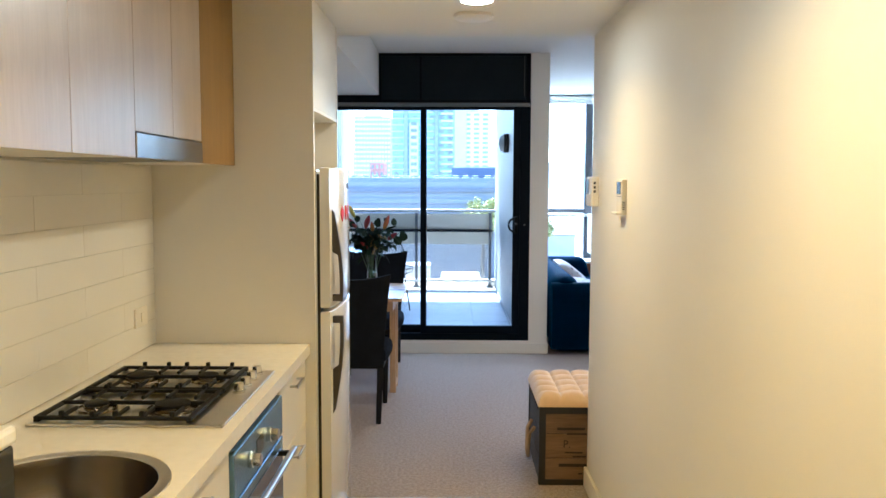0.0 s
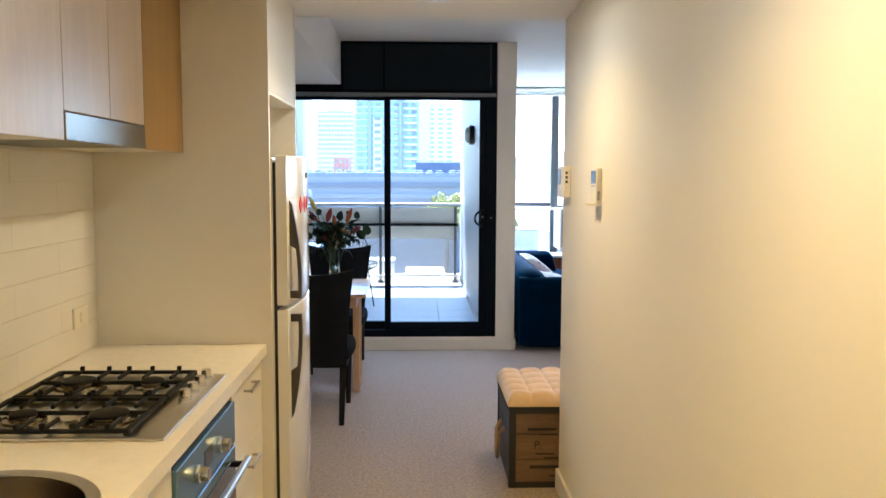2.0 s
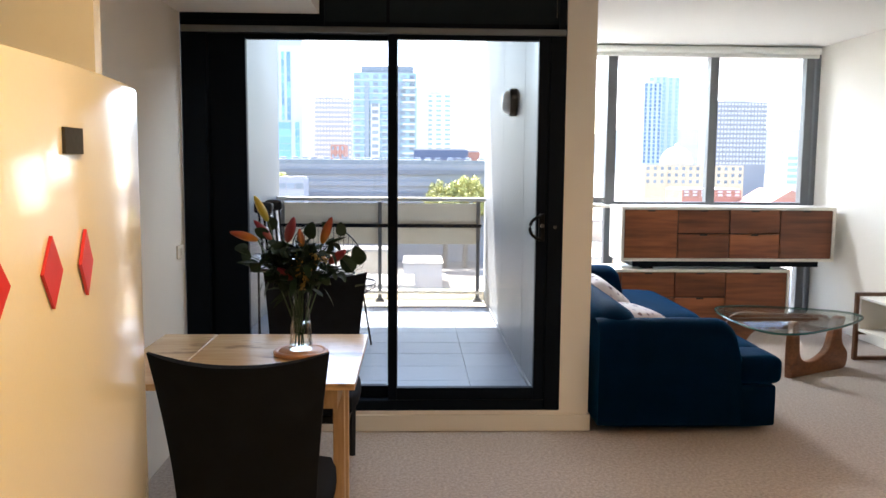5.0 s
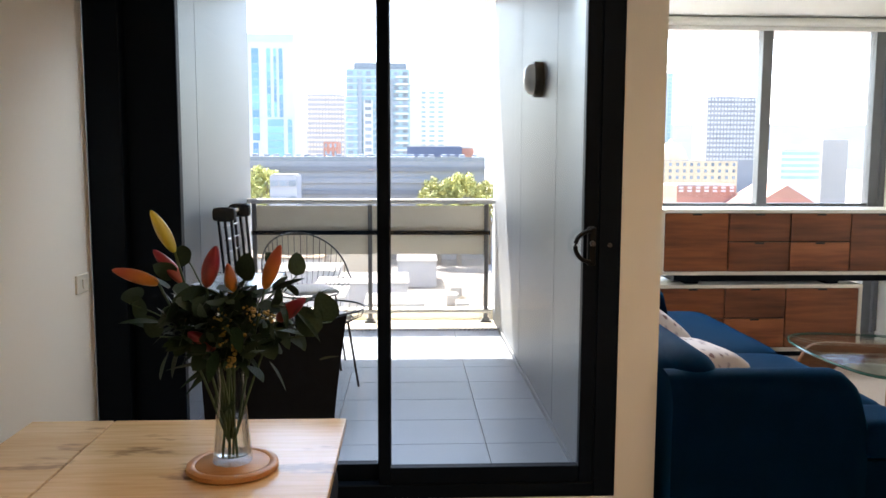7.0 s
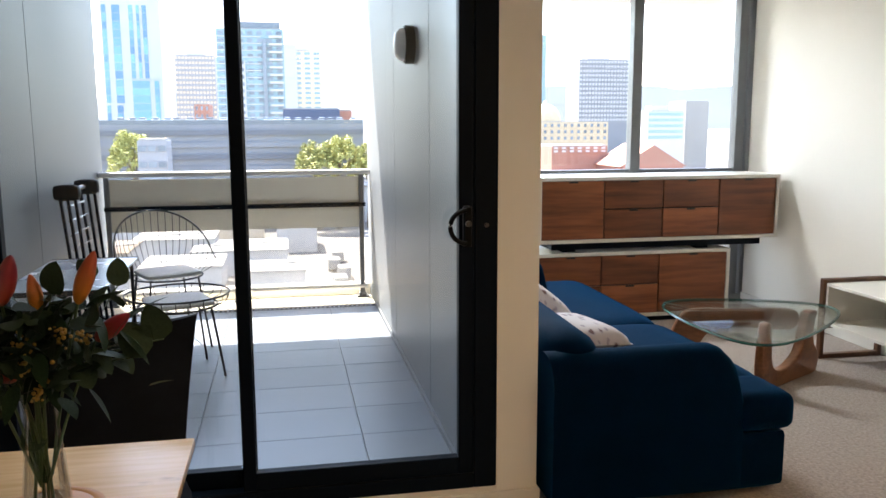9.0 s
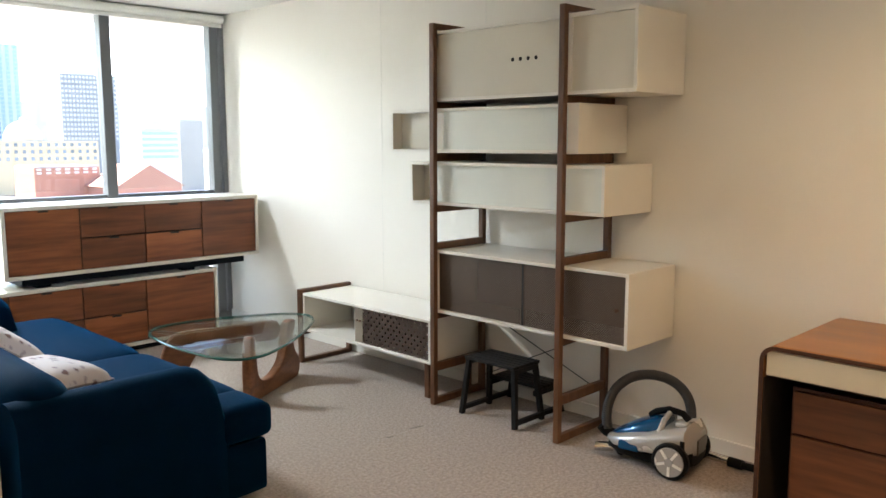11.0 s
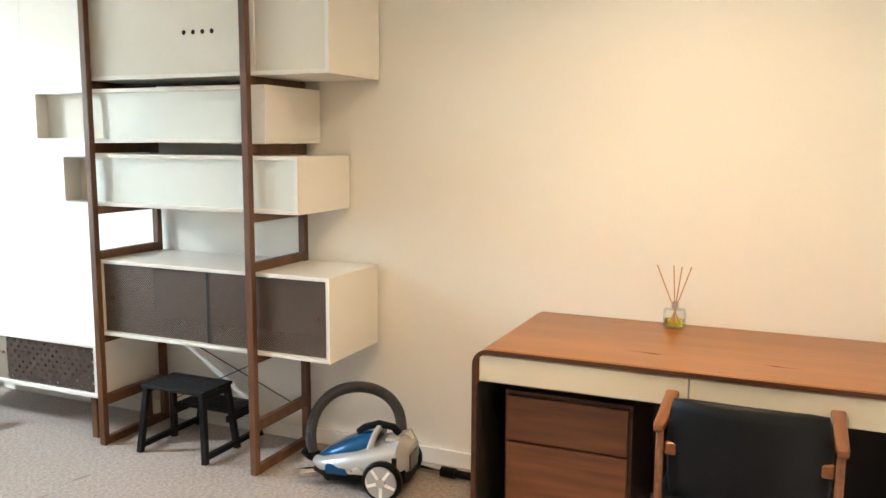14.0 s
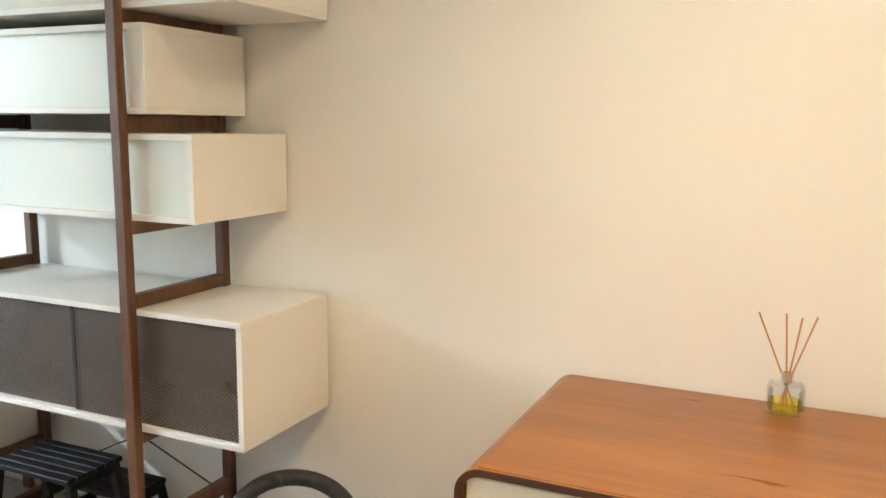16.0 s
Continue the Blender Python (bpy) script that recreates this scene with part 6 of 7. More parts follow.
# ---- balcony things ----
def wire_chair(at, rz, back=True):
    c = thing("wire_chair" if back else "wire_stool", at, "black wire balcony chair with round seat" if back else "black wire stool with a pale cushion", "chair" if back else "stool", rz=rz)
    sz = 0.46 if back else 0.40
    part("seat_ring", tube([(0.22 * math.cos(t), 0.22 * math.sin(t), sz) for t in (2 * math.pi * i / 28 for i in range(28))], 0.006, 6, True), M_WIRE, c, "", True)
    for i in range(9):
        x = -0.18 + i * 0.045
        h = math.sqrt(max(0.0, 0.22 ** 2 - x * x))
        part("seat_wire", tube([(x, -h, sz), (x, h, sz)], 0.0025, 5), M_WIRE, c)
    if back:
        ring = [(0.31 * math.cos(t), 0.30 * math.sin(t), 0.56 + 0.30 * max(0.0, -math.sin(t)) ** 0.8) for t in (math.pi * (0.92 + 1.16 * i / 24) for i in range(25))]
    else:
        ring = [(0.29 * math.cos(t), 0.29 * math.sin(t), 0.47) for t in (2 * math.pi * i / 24 for i in range(25))]
    part("back_hoop", tube(ring, 0.006, 6), M_WIRE, c, "", True)
    for i in range(1, 24):
        p = Vector(ring[i])
        b = Vector((p.x * 0.70, p.y * 0.74, sz))
        part("back_wire", tube([b, (b + p) / 2 + Vector((p.x * 0.10, p.y * 0.10, -0.01)), p], 0.0025, 5), M_WIRE, c)
    for sx, sy in ((-1, -1), (1, -1), (-1, 1), (1, 1)):
        part("leg", tube([(sx * 0.15, sy * 0.15, sz), (sx * 0.20, sy * 0.20, 0)], 0.007, 6), M_WIRE, c)
    part("seat_pad", soft_box(-0.17, 0.17, -0.17, 0.17, sz + 0.006, sz + 0.04, 0.016, 0.008, 6), M_WHITEBLIND, c, "thin white seat pad", True)
    return c


wire_chair((-0.80, 9.62, BALZ), 205)
wire_chair((-0.66, 8.98, BALZ), 20, False)
bt = thing("balcony_table", (-1.06, 8.40, BALZ), "small pale-topped balcony table", "table")
part("tabletop", box(-0.22, 0.22, -0.46, 0.46, 0.69, 0.705, 0.004, 2), M_SILVERPL, bt, "pale reflective top")
part("rim", boxes([(-0.222, 0.222, -0.465, -0.461, 0.685, 0.708), (-0.222, 0.222, 0.461, 0.465, 0.685, 0.708)]), M_WIRE, bt)
for sx in (-0.19, 0.19):
    for sy in (-0.42, 0.42):
        part("leg", tube([(sx, sy, 0), (sx, sy, 0.69)], 0.009, 8), M_WIRE, bt)
ar = thing("clothes_airer", (-1.28, 9.62, BALZ), "folded black clothes airer leaning on the wall", "clothes airer")
for y in (-0.25, 0.25):
    for dx in (0.0, 0.035, 0.07):
        part("side_rail", tube([(0.02 + dx, y, 0.02), (-0.07 + dx * 1.2, y, 1.02)], 0.010, 8), M_FRAME, ar, "", True)
for i in range(9):
    z = 0.25 + i * 0.086
    part("hanging_rod", tube([(0.04 - 0.08 * z, -0.25, z), (0.04 - 0.08 * z, 0.25, z)], 0.006, 6), M_SILVERPL, ar, "silver rod", True)
part("top_bar", tube([(-0.04, -0.25, 1.03), (-0.04, 0.25, 1.03)], 0.015, 10), M_SILVERPL, ar, "", True)
for y in (-0.25, 0.25):
    part("hinge_cap", soft_box(-0.10, 0.045, y - 0.035, y + 0.035, 0.98, 1.07, 0.02, 0.004, 3), M_FRAME, ar, "", True)


# ---- the city outside ----
GROUND = -24.0
M_EARTH = material("city_ground", (0.19, 0.175, 0.16), 0.9, vary=0.45, scale=0.06, fine=0.6, bump=0.0)
M_ROOF = material("pale_roof", (0.30, 0.29, 0.28), 0.7, vary=0.12, scale=0.3, fine=3, bump=0.0, random_amount=0.15)
M_CONC = material("pale_concrete", (0.46, 0.46, 0.47), 0.7, vary=0.06, scale=0.3, fine=2, bump=0.0)
M_CREAMCONC = material("cream_render", (0.62, 0.50, 0.36), 0.7, vary=0.06, scale=0.3, fine=2, bump=0.0)
M_TEAL = material("teal_curtain_wall", (0.22, 0.34, 0.39), 0.25, vary=0.08, scale=0.2, fine=1.5, bump=0.0)
M_BLUEGLASS = material("blue_window", (0.055, 0.125, 0.225), 0.15, vary=0.15, scale=0.5, random_amount=0.3, bump=0.0)
M_GREYGLASS = material("grey_window", (0.17, 0.205, 0.25), 0.2, vary=0.15, scale=0.5, random_amount=0.3, bump=0.0)
M_CARPARK = material("slate_louvre", (0.195, 0.205, 0.23), 0.6, vary=0.12, scale=0.2, fine=2, bump=0.0)
M_NAVY = material("navy_cladding", (0.039, 0.0585, 0.111), 0.5, vary=0.1, scale=0.3, bump=0.0)
M_BRICKRED = material("red_brick_render", (0.315, 0.15, 0.112), 0.8, vary=0.12, scale=0.4, fine=4, bump=0.0)
M_SAND = material("sandstone", (0.504, 0.406, 0.28), 0.75, vary=0.1, scale=0.3, fine=3, bump=0.0)
M_BLUETOWER = material("blue_tower", (0.34, 0.40, 0.46), 0.3, vary=0.1, scale=0.2, fine=1, bump=0.0)
M_LOUVRE = material("dark_louvre", (0.125, 0.135, 0.16), 0.6, vary=0.1, scale=0.2, fine=2, bump=0.0)
M_WHITECLAD = material("white_cladding", (0.44, 0.45, 0.47), 0.6, vary=0.05, scale=0.2, fine=1, bump=0.0)
M_BANDGLASS = material("sky_blue_glass", (0.13, 0.29, 0.50), 0.2, vary=0.2, scale=0.4, random_amount=0.35, bump=0.0)
M_SLATE = material("grey_concrete", (0.27, 0.28, 0.31), 0.7, vary=0.08, scale=0.3, fine=2, bump=0.0)
M_TREE = material("tree_leaf", (0.33, 0.33, 0.11), 0.8, vary=0.4, scale=0.8, fine=6, bump=0.0, random_amount=0.2)
M_TRUNK = material("tree_bark", (0.12, 0.09, 0.06), 0.9, vary=0.3, scale=3, bump=0.0)
M_HILL = material("hazy_hill", (0.125, 0.145, 0.165), 0.9, vary=0.12, scale=0.004, fine=0.03, bump=0.0)
K, CX, CY, CZ = 2.0, 0.0, 4.0, 1.5


def far(x, y, z):
    return CX + K * (x - CX), CY + K * (y - CY), CZ + K * (z - CZ)


tagged(part("ground", box(-3000, 3000, 14, 4000, GROUND - 1, GROUND), M_EARTH), "pale city ground far below", kind="structure")

PANE = {}


def window_mesh(w, h, d, mat):
    key = (round(w, 2), round(h, 2), mat.name)
    if key not in PANE:
        bm = box(-w / 2, w / 2, -d, 0.0, 0, h)
        me = bpy.data.meshes.new("window")
        bm.to_mesh(me)
        bm.free()
        me.materials.append(mat)
        PANE[key] = me
    return PANE[key]


def building(name, x0, x1, y, depth, z1, mat, label, cols, rows, wfrac=0.6, hfrac=0.5, glass=None, zlow=0.0, parapet=True, cat="building"):
    """A far building with storeys of windows set in its near face."""
    ax, ay, az = far(x0, y, z1)
    bx = far(x1, y, z1)[0]
    b = thing(name, (ax, ay, GROUND), label, cat)
    w, h = bx - ax, az - GROUND
    part("wall", box(0, w, 0, depth, 0, h), mat, b)
    part("roof", box(0.3, w - 0.3, 0.3, depth - 0.3, h, h + 0.4), M_ROOF, b)
    if parapet:
        part("plant_room", box(w * 0.25, w * 0.7, depth * 0.3, depth * 0.7, h + 0.4, h + 2.6), M_CONC, b)
    if cols:
        bottom = max(GROUND + 3, zlow) - GROUND
        cw, rh = w / cols, (h - bottom) / rows
        me = window_mesh(cw * wfrac, rh * hfrac, 0.35, glass or M_GREYGLASS)
        for i in range(cols):
            for j in range(rows):
                ob = new("window", me)
                ob.parent = b
                ob.location = (cw * (i + 0.5), 0.12, bottom + rh * j + rh * (1 - hfrac) / 2)
    return b


at = building("apartment_tower", -39, -26.5, 200, 24, 31, M_WHITECLAD, "white tower with vertical bands of blue glass", 0, 0, parapet=False)
TW, TH = 12.5 * K, 31 * K - CZ - GROUND
part("roof_screen", box(0.2, TW - 0.4, -0.3, 6, TH - 3.2, TH + 0.6), M_BLUETOWER, at, "pale blue-grey roof screen")
for u0, u1, z0, z1 in ((0.03, 0.10, 0.42, 0.93), (0.20, 0.33, 0.42, 0.93), (0.48, 0.55, 0.55, 0.93), (0.61, 0.66, 0.55, 0.93), (0.71, 0.78, 0.55, 0.93), (0.48, 0.78, 0.30, 0.54), (0.20, 0.30, 0.0, 0.41), (0.03, 0.09, 0.0, 0.41), (0.86, 0.94, 0.30, 0.54), (0.44, 0.58, 0.0, 0.29), (0.72, 0.84, 0.0, 0.29)):
    n_floor = max(1, round((z1 - z0) * 24))
    rh = (z1 - z0) * TH / n_floor
    me = window_mesh((u1 - u0) * TW, rh * 0.94, 0.35, M_BANDGLASS)
    for j in range(n_floor):
        ob = new("window", me)
        ob.parent = at
        ob.location = ((u0 + u1) / 2 * TW, 0.12, z0 * TH + j * rh)
for z in (0.295, 0.545):
    part("floor_line", box(0, TW, -0.25, 0.1, z * TH - 0.2, z * TH + 0.2), M_BLUETOWER, at, "grey-blue transfer line")
building("office_block", -31, -19.4, 260, 30, 22, M_SLATE, "grey concrete office block with a fine grid of windows", 12, 14, 0.62, 0.45, M_CREAMCONC, 2)
tc = building("glass_tower", -13, 0.6, 180, 26, 21, M_TEAL, "teal glass apartment tower with balconies", 7, 13, 0.55, 0.5, M_GREYGLASS, 1)
w = 13.6 * K
part("core", box(w * 0.28, w * 0.42, -1.6, 0, 0, 14.5 * K - CZ - GROUND), M_CONC, tc, "white lift core")
part("fin", box(w * 0.19, w * 0.25, -0.8, 0, 0, 19 * K - CZ - GROUND), M_GREYGLASS, tc, "grey vertical fin")
part("fin", box(w * 0.68, w * 0.74, -0.8, 0, 0, 19 * K - CZ - GROUND), M_GREYGLASS, tc, "grey vertical fin")
part("roof_screen", box(w * 0.12, w * 0.95, 2, 8, 21 * K - CZ - GROUND, 22.6 * K - CZ - GROUND), M_GREYGLASS, tc, "grey roof screen")
for j in range(14):
    part("floor_slab", box(0, w * 0.66, -0.35, 0, 25.6 + j * 2.75, 25.95 + j * 2.75), M_CONC, tc, "pale floor edge")
for j in range(12):
    part("balcony", box(w * 0.78, w * 0.98, -1.2, 0, 27 + j * 3.1, 27.9 + j * 3.1), M_CONC, tc)
for j in range(9):
    part("core_window", box(w * 0.30, w * 0.40, -1.7, -1.5, 27 + j * 2.9, 28.5 + j * 2.9), M_GREYGLASS, tc)
part("antenna", tube([(w * 0.42, 4, 21 * K - CZ - GROUND), (w * 0.42, 4, 24.5 * K - CZ - GROUND)], 0.15, 6), M_GREYGLASS, tc)
ctw = building("cream_tower", 0.7, 10.1, 220, 24, 20.2, M_CREAMCONC, "cream rendered tower with bands of pale windows", 4, 14, 0.62, 0.45, M_TEAL, 4)
part("blank_core", box(-0.4, 6.4, -1.2, 4, 0, 21.8 * K - CZ - GROUND), M_CONC, ctw, "blank off-white stair core")
cp = building("car_park", -24, 10.1, 110, 40, 1.6, M_CARPARK, "long slate-grey louvred car park", 0, 0, parapet=False)
for i in range(6):
    part("louvre_band", box(0, 34.1 * K, -0.5, 0, 8 + i * 3.0, 9.3 + i * 3.0), M_LOUVRE if i % 2 else M_CARPARK, cp)
part("roof_rail", box(0, 34.1 * K, 0.2, 0.5, 1.6 * K - CZ - GROUND, 1.6 * K - CZ - GROUND + 1.1), M_GREYGLASS, cp)
rng = random.Random(9)
M_CARPAINT = material("car_paint", (0.55, 0.56, 0.57), 0.3, vary=0.05, scale=1, bump=0.0, random_amount=0.5)
for i in range(22):
    cx = -20 * K + i * 2.75 + rng.uniform(-0.4, 0.4)
    cr = thing("parked_car", (cx, 110 * K - CY + rng.uniform(4, 9), 1.6 * K - CZ + 0.4), "small parked car on the car park roof", "car", "parked cars")
    part("body", hull([(-0.9, 0.9, 0.25, 0.9, 0.4), (0.9, 0.9, 0.25, 0.9, 0.4)], 12), M_CARPAINT, cr)
    part("cabin", hull([(-0.7, 0.8, 0.9, 1.45, 0.5), (0.7, 0.8, 0.9, 1.45, 0.5)], 12), M_GREYGLASS, cr)
building("navy_block", 0.0, 7.6, 117, 14, 3.6, M_NAVY, "dark navy block behind the car park", 0, 0, parapet=False)
building("red_block", 7.7, 9.4, 119, 8, 3.4, M_BRICKRED, "small red block beside the navy block", 0, 0, parapet=False)
building("terracotta_house", -13.0, -10.8, 132, 12, 4.6, M_BRICKRED, "terracotta house with a pale parapet", 3, 5, 0.4, 0.5, M_GREYGLASS, -4, parapet=False, cat="house")
building("annexe", -15.4, -12.4, 96, 8, -0.1, M_SLATE, "low grey concrete annexe building", 3, 3, 0.8, 0.35, M_GREYGLASS, -12, parapet=False)
building("blue_tower", 112, 121, 400, 30, 42, M_BLUETOWER, "pale blue glass skyscraper", 4, 20, 0.5, 0.8, M_BLUEGLASS, 5)
building("blue_tower", 117, 133, 410, 30, 46, M_BLUETOWER, "tall blue glass skyscraper with stepped crown", 5, 22, 0.5, 0.8, M_TEAL, 5)
building("slate_tower", 110, 129.8, 300, 30, 25.4, M_CARPARK, "slate office tower with rows of pale windows", 16, 14, 0.6, 0.45, M_CONC, 3)
building("sandstone_hall", 62, 89, 220, 40, 2.0, M_SAND, "broad sandstone hall with a dome", 14, 3, 0.4, 0.5, M_GREYGLASS, -8, parapet=False)
dm = thing("dome", far(72.5, 226, 2.3), "weathered sandstone dome on the hall", "dome")
part("dome", lathe([(9, -1), (9, 0.5), (8.6, 3), (7.2, 6), (4.5, 8.4), (1.2, 9.6), (1.0, 11), (0, 11.5)], 28), M_SAND, dm, "", True)
building("glass_offices", 82, 91.2, 180, 18, 4.3, M_CONC, "low office building with teal glass bands", 1, 5, 0.92, 0.55, M_TEAL, -6)
building("white_block", 96.6, 102.7, 190, 18, 6.8, M_ROOF, "blank white rendered building", 0, 0, parapet=False)
building("brick_warehouse", 39, 47.7, 120, 16, -1.8, M_BRICKRED, "red brick warehouse with arched windows", 7, 2, 0.5, 0.6, M_CONC, -7, parapet=False)
gx, gy, gz = far(50.5, 110, -4.4)
gb = thing("gabled_warehouse", (gx, gy, GROUND), "warehouse with a red gabled roof", "warehouse")
part("wall", box(-9, 9, 0, 20, 0, gz - GROUND), M_BRICKRED, gb)
part("roof", prism([(-10, 0), (10, 0), (0, 6)], 0, 21, m=pose(0, 21, gz - GROUND, 90, 0, 0)), M_BRICKRED, gb)
rng = random.Random(12)
for i in range(46):
    x, y = rng.uniform(-20, 110), rng.uniform(40, 160)
    if abs(x / y - 0.45) > 0.55:
        continue
    s = rng.uniform(5, 12)
    hh = rng.uniform(4, 13)
    rb = thing("low_building", (K * x, K * y, GROUND), "low building with a pale flat roof", "building", "low city buildings")
    part("wall", box(-s, s, -s * 0.7, s * 0.7, 0, hh), rng.choice((M_CONC, M_CREAMCONC, M_SAND, M_CONC)), rb)
    part("roof", box(-s - 0.2, s + 0.2, -s * 0.7 - 0.2, s * 0.7 + 0.2, hh, hh + 0.5), M_ROOF, rb)
M_TANROOF = material("tan_roof", (0.20, 0.145, 0.10), 0.8, vary=0.15, scale=0.3, fine=3, bump=0.0)
M_WHITEROOF = material("white_roof", (0.30, 0.29, 0.275), 0.7, vary=0.1, scale=0.2, fine=2, bump=0.0)
for x, y, sx, sy, hh, roof in ((-27, 182, 9, 7, 5, M_TANROOF), (-13, 186, 4, 6, 4, M_TANROOF), (-20, 160, 7, 6, 5, M_WHITEROOF), (-8, 152, 8, 7, 4, M_WHITEROOF), (-16, 136, 6, 6, 4, M_WHITEROOF), (-2, 132, 4.5, 5, 3.5, M_ROOF), (-27, 140, 3, 7, 6, M_TANROOF), (2, 176, 4, 7, 5, M_WHITEROOF)):
    rb = thing("low_building", (x, y, GROUND), "pale flat-roofed building far below the balcony", "building", "low city buildings")
    part("wall", box(-sx, sx, -sy, sy, 0, hh), M_CONC, rb)
    part("roof", box(-sx - 0.2, sx + 0.2, -sy - 0.2, sy + 0.2, hh, hh + 0.4), roof, rb)
    for k in range(3):
        part("roof_unit", box(-sx * 0.6 + k * sx * 0.5, -sx * 0.6 + k * sx * 0.5 + 1.6, -1 + k, 1.2 + k, hh + 0.4, hh + 0.6), M_WHITEROOF, rb)
for k in range(4):
    vn = thing("parked_van", (7.0 + 1.2 * (k % 2), 128 + 8.5 * k, GROUND), "white van parked on the street below", "van", "parked vans")
    part("body", prism([(0, 0.5), (5.0, 0.5), (5.0, 1.2), (4.2, 2.0), (3.8, 2.2), (0, 2.2)], 0, 2.0, m=pose(0, 0, 0, 90, 0, 90)), M_WHITEROOF, vn)
    for wx in (0.9, 4.0):
        part("wheel", lathe([(0, 0), (0.35, 0), (0.35, 0.2), (0, 0.2)], 14, pose(-0.02, wx, 0.35, 0, 90, 0)), M_DARKGAP, vn)


def tree(x, y, z1, spread):
    tx, ty, tz = far(x, y, z1)
    t = thing("street_tree", (tx, ty, GROUND), "leafy yellow-green street tree", "tree")
    h = tz - GROUND
    r = random.Random(int(x * 10))
    part("trunk", tube([(0, 0, 0), (0.3, 0, h * 0.4), (0, 0.2, h * 0.7)], 0.7, 8, taper=0.25), M_TRUNK, t)
    for k in range(5):
        a = k * 1.26
        part("limb", tube([(0.2, 0, h * (0.4 + 0.05 * k)), (spread * 0.6 * math.cos(a), spread * 0.6 * math.sin(a), h * 0.78)], 0.22, 6, taper=0.08), M_TRUNK, t)
    verts, faces = [], []
    for k in range(60):
        a, b = r.uniform(0, 6.28), r.uniform(0, 1) ** 0.5
        lump = Vector((spread * b * math.cos(a), spread * b * math.sin(a), h * 0.45 + (h * 0.55 - 1.2) * math.sqrt(max(0, 1 - b * b * 0.9)) * r.uniform(0.6, 1.0)))
        for j in range(70):
            d = Vector((r.gauss(0, 1), r.gauss(0, 1), r.gauss(0, 1))).normalized() * r.uniform(0.6, 1.35)
            p = lump + d
            u = Vector((r.gauss(0, 1), r.gauss(0, 1), r.gauss(0, 1))).normalized()
            v = u.cross(d).normalized()
            s = r.uniform(0.22, 0.45)
            n0 = len(verts)
            verts += [p - u * s, p + v * s * 0.6, p + u * s, p - v * s * 0.6]
            faces.append((n0, n0 + 1, n0 + 2, n0 + 3))
    me = bpy.data.meshes.new("crown")
    me.from_pydata(verts, [], faces)
    me.materials.append(M_TREE)
    ob = new("crown", me)
    ob.parent = t
    return t


tree(-17.3, 104, 1.7, 5.0)
tree(3.9, 104, 0.1, 5.6)
tree(6.4, 104, 1.1, 6.0)
tree(10.2, 105, -0.3, 5.0)
tree(9.0, 120, 0.6, 4.0)
bm = bmesh.new()
prev = None
for i in range(60):
    x = -2500 + i * 110
    hgt = 70 + 60 * noise.noise(Vector((i * 0.17, 0, 0))) + 25 * noise.noise(Vector((i * 0.6, 3, 0))) + 40 * math.exp(-((x - 1900) / 1100) ** 2)
    ring = [bm.verts.new((x, 3300, GROUND)), bm.verts.new((x, 3500, hgt * 1.6)), bm.verts.new((x, 3900, GROUND))]
    if prev:
        bm.faces.new((prev[0], prev[1], ring[1], ring[0]))
        bm.faces.new((prev[1], prev[2], ring[2], ring[1]))
    prev = ring
tagged(part("hills", bm, M_HILL, None, "", True), "hazy blue hills on the horizon", kind="structure")


# ---- tiles of floors and walls ----
def tile_mesh(name, sx, sy, t, mat, bevel=0.0015):
    bm = box(-sx / 2, sx / 2, -sy / 2, sy / 2, -t, 0, bevel)
    me = bpy.data.meshes.new(name)
    bm.to_mesh(me)
    bm.free()
    me.materials.append(mat)
    return me


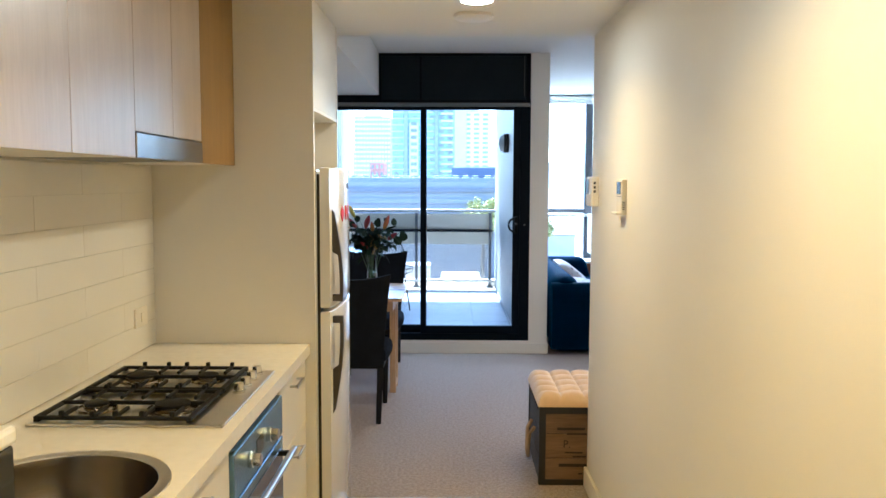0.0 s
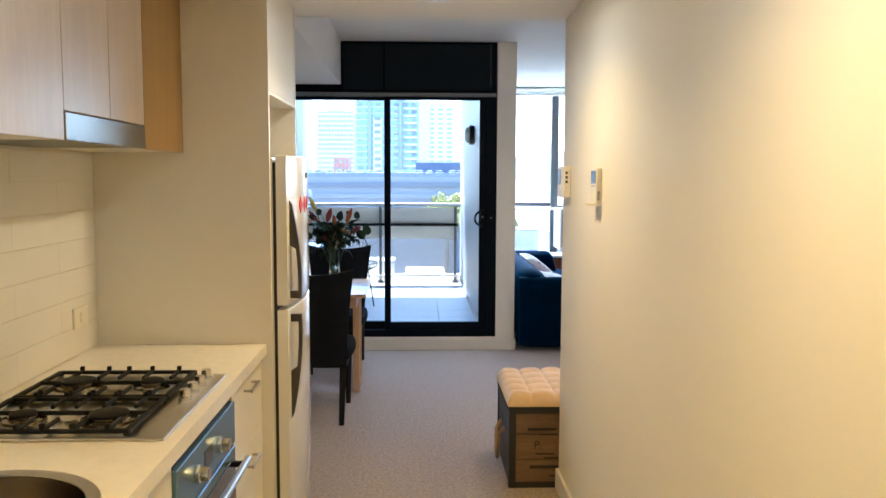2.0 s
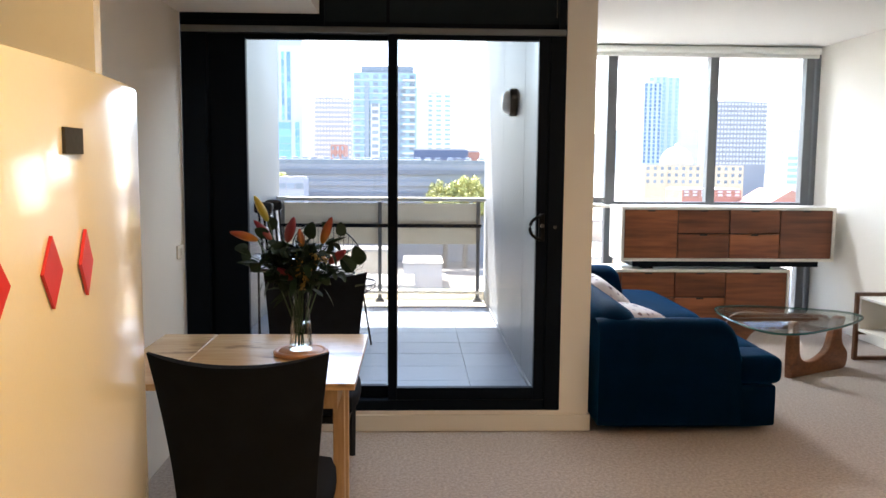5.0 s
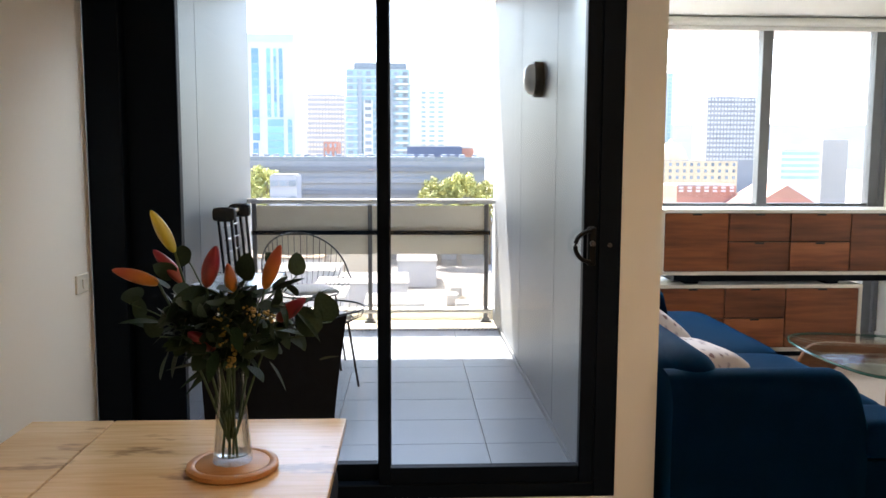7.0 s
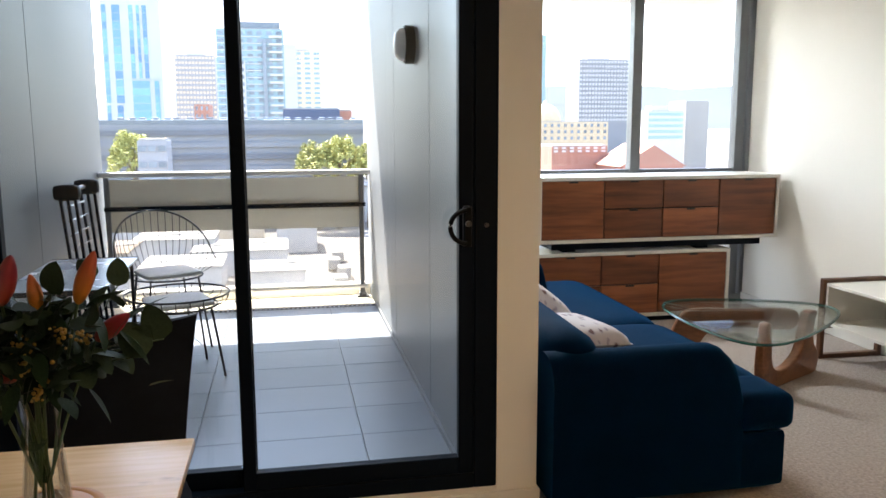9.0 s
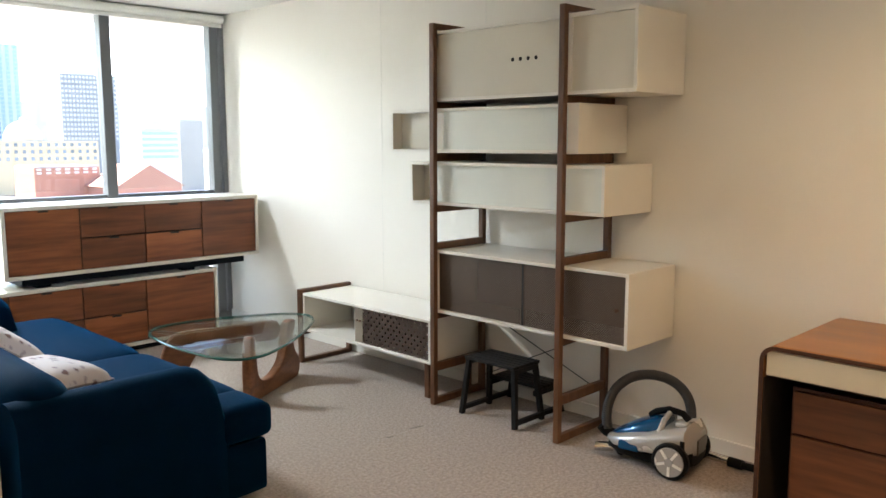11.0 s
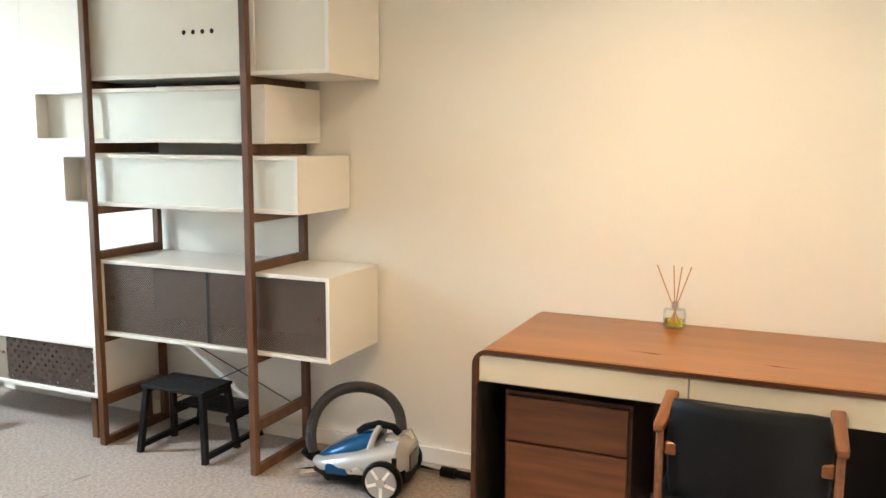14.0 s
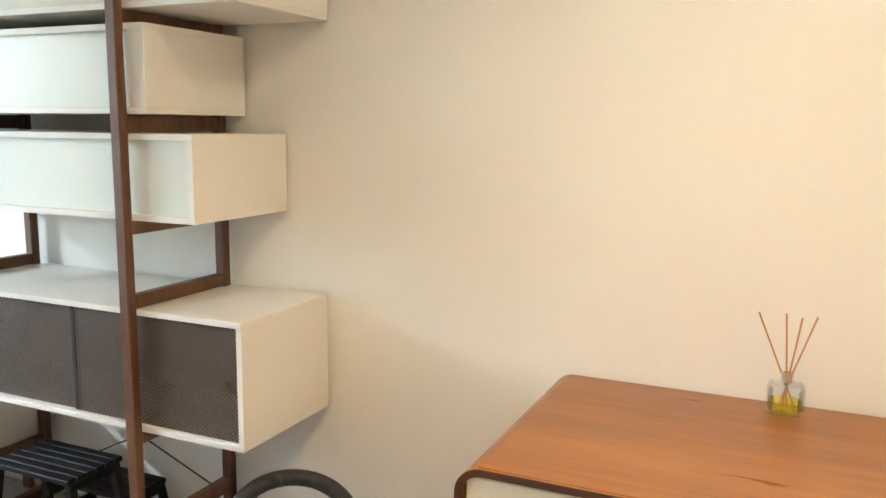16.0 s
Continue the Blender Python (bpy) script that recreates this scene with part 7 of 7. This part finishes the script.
kt = tagged(new("kitchen_floor"), "grey stone-look kitchen floor tiles", kind="structure")
me = tile_mesh("tile", 0.397, 0.397, 0.01, M_FLOORTILE)
for i in range(5):
    for j in range(16):
        ob = new("tile", me)
        ob.parent = kt
        ob.location = (-0.96 + i * 0.4, 3.595 - j * 0.4, 0.0)
bf = tagged(new("balcony_floor"), "blue-grey square balcony floor tiles", kind="structure")
me = tile_mesh("tile", 0.747, 0.372, 0.011, M_BALTILE)
for i in range(4):
    for j in range(10):
        x, y = 0.28 + 0.375 - 0.75 * i, 7.07 + 0.1875 + 0.375 * j
        w0, w1 = max(x - 0.3735, BALX0), min(x + 0.3735, BALX1 - 0.022)
        y0, y1 = max(y - 0.186, 7.331), min(y + 0.186, 10.498)
        if w1 - w0 < 0.02 or y1 - y0 < 0.02:
            continue
        if w1 - w0 > 0.74 and y1 - y0 > 0.37:
            ob = new("tile", me)
            ob.location = (x, y, BALZ)
        else:
            ob = new("tile", tile_mesh("tile", w1 - w0, y1 - y0, 0.011, M_BALTILE))
            ob.location = ((w0 + w1) / 2, (y0 + y1) / 2, BALZ)
        ob.parent = bf
sb = tagged(new("splashback"), "glossy cream wall tiles in long courses", kind="structure")
part("grout_bed", box(KX0, KX0 + 0.002, 0.2, 3.088, 0.902, 1.594), M_SPLASHGROUT, sb)
me = bpy.data.meshes.new("tile")
bm = box(0, 0.004, -0.2994, 0.2994, -0.0489, 0.0489, 0.0005)
bm.to_mesh(me)
bm.free()
me.materials.append(M_SPLASH)
for j in range(7):
    for i in range(6):
        y = 3.088 - 0.3 - i * 0.6 + (0.3 if j % 2 else 0)
        z = 0.951 + j * 0.0985
        if y + 0.3 > 3.09:
            m2 = bpy.data.meshes.new("tile")
            bm = box(0, 0.004, -0.1494, 0.1494, -0.0489, 0.0489, 0.0005)
            bm.to_mesh(m2)
            bm.free()
            m2.materials.append(M_SPLASH)
            ob = new("tile", m2)
            y -= 0.15
        else:
            ob = new("tile", me)
        ob.parent = sb
        ob.location = (KX0 + 0.002, y, z)
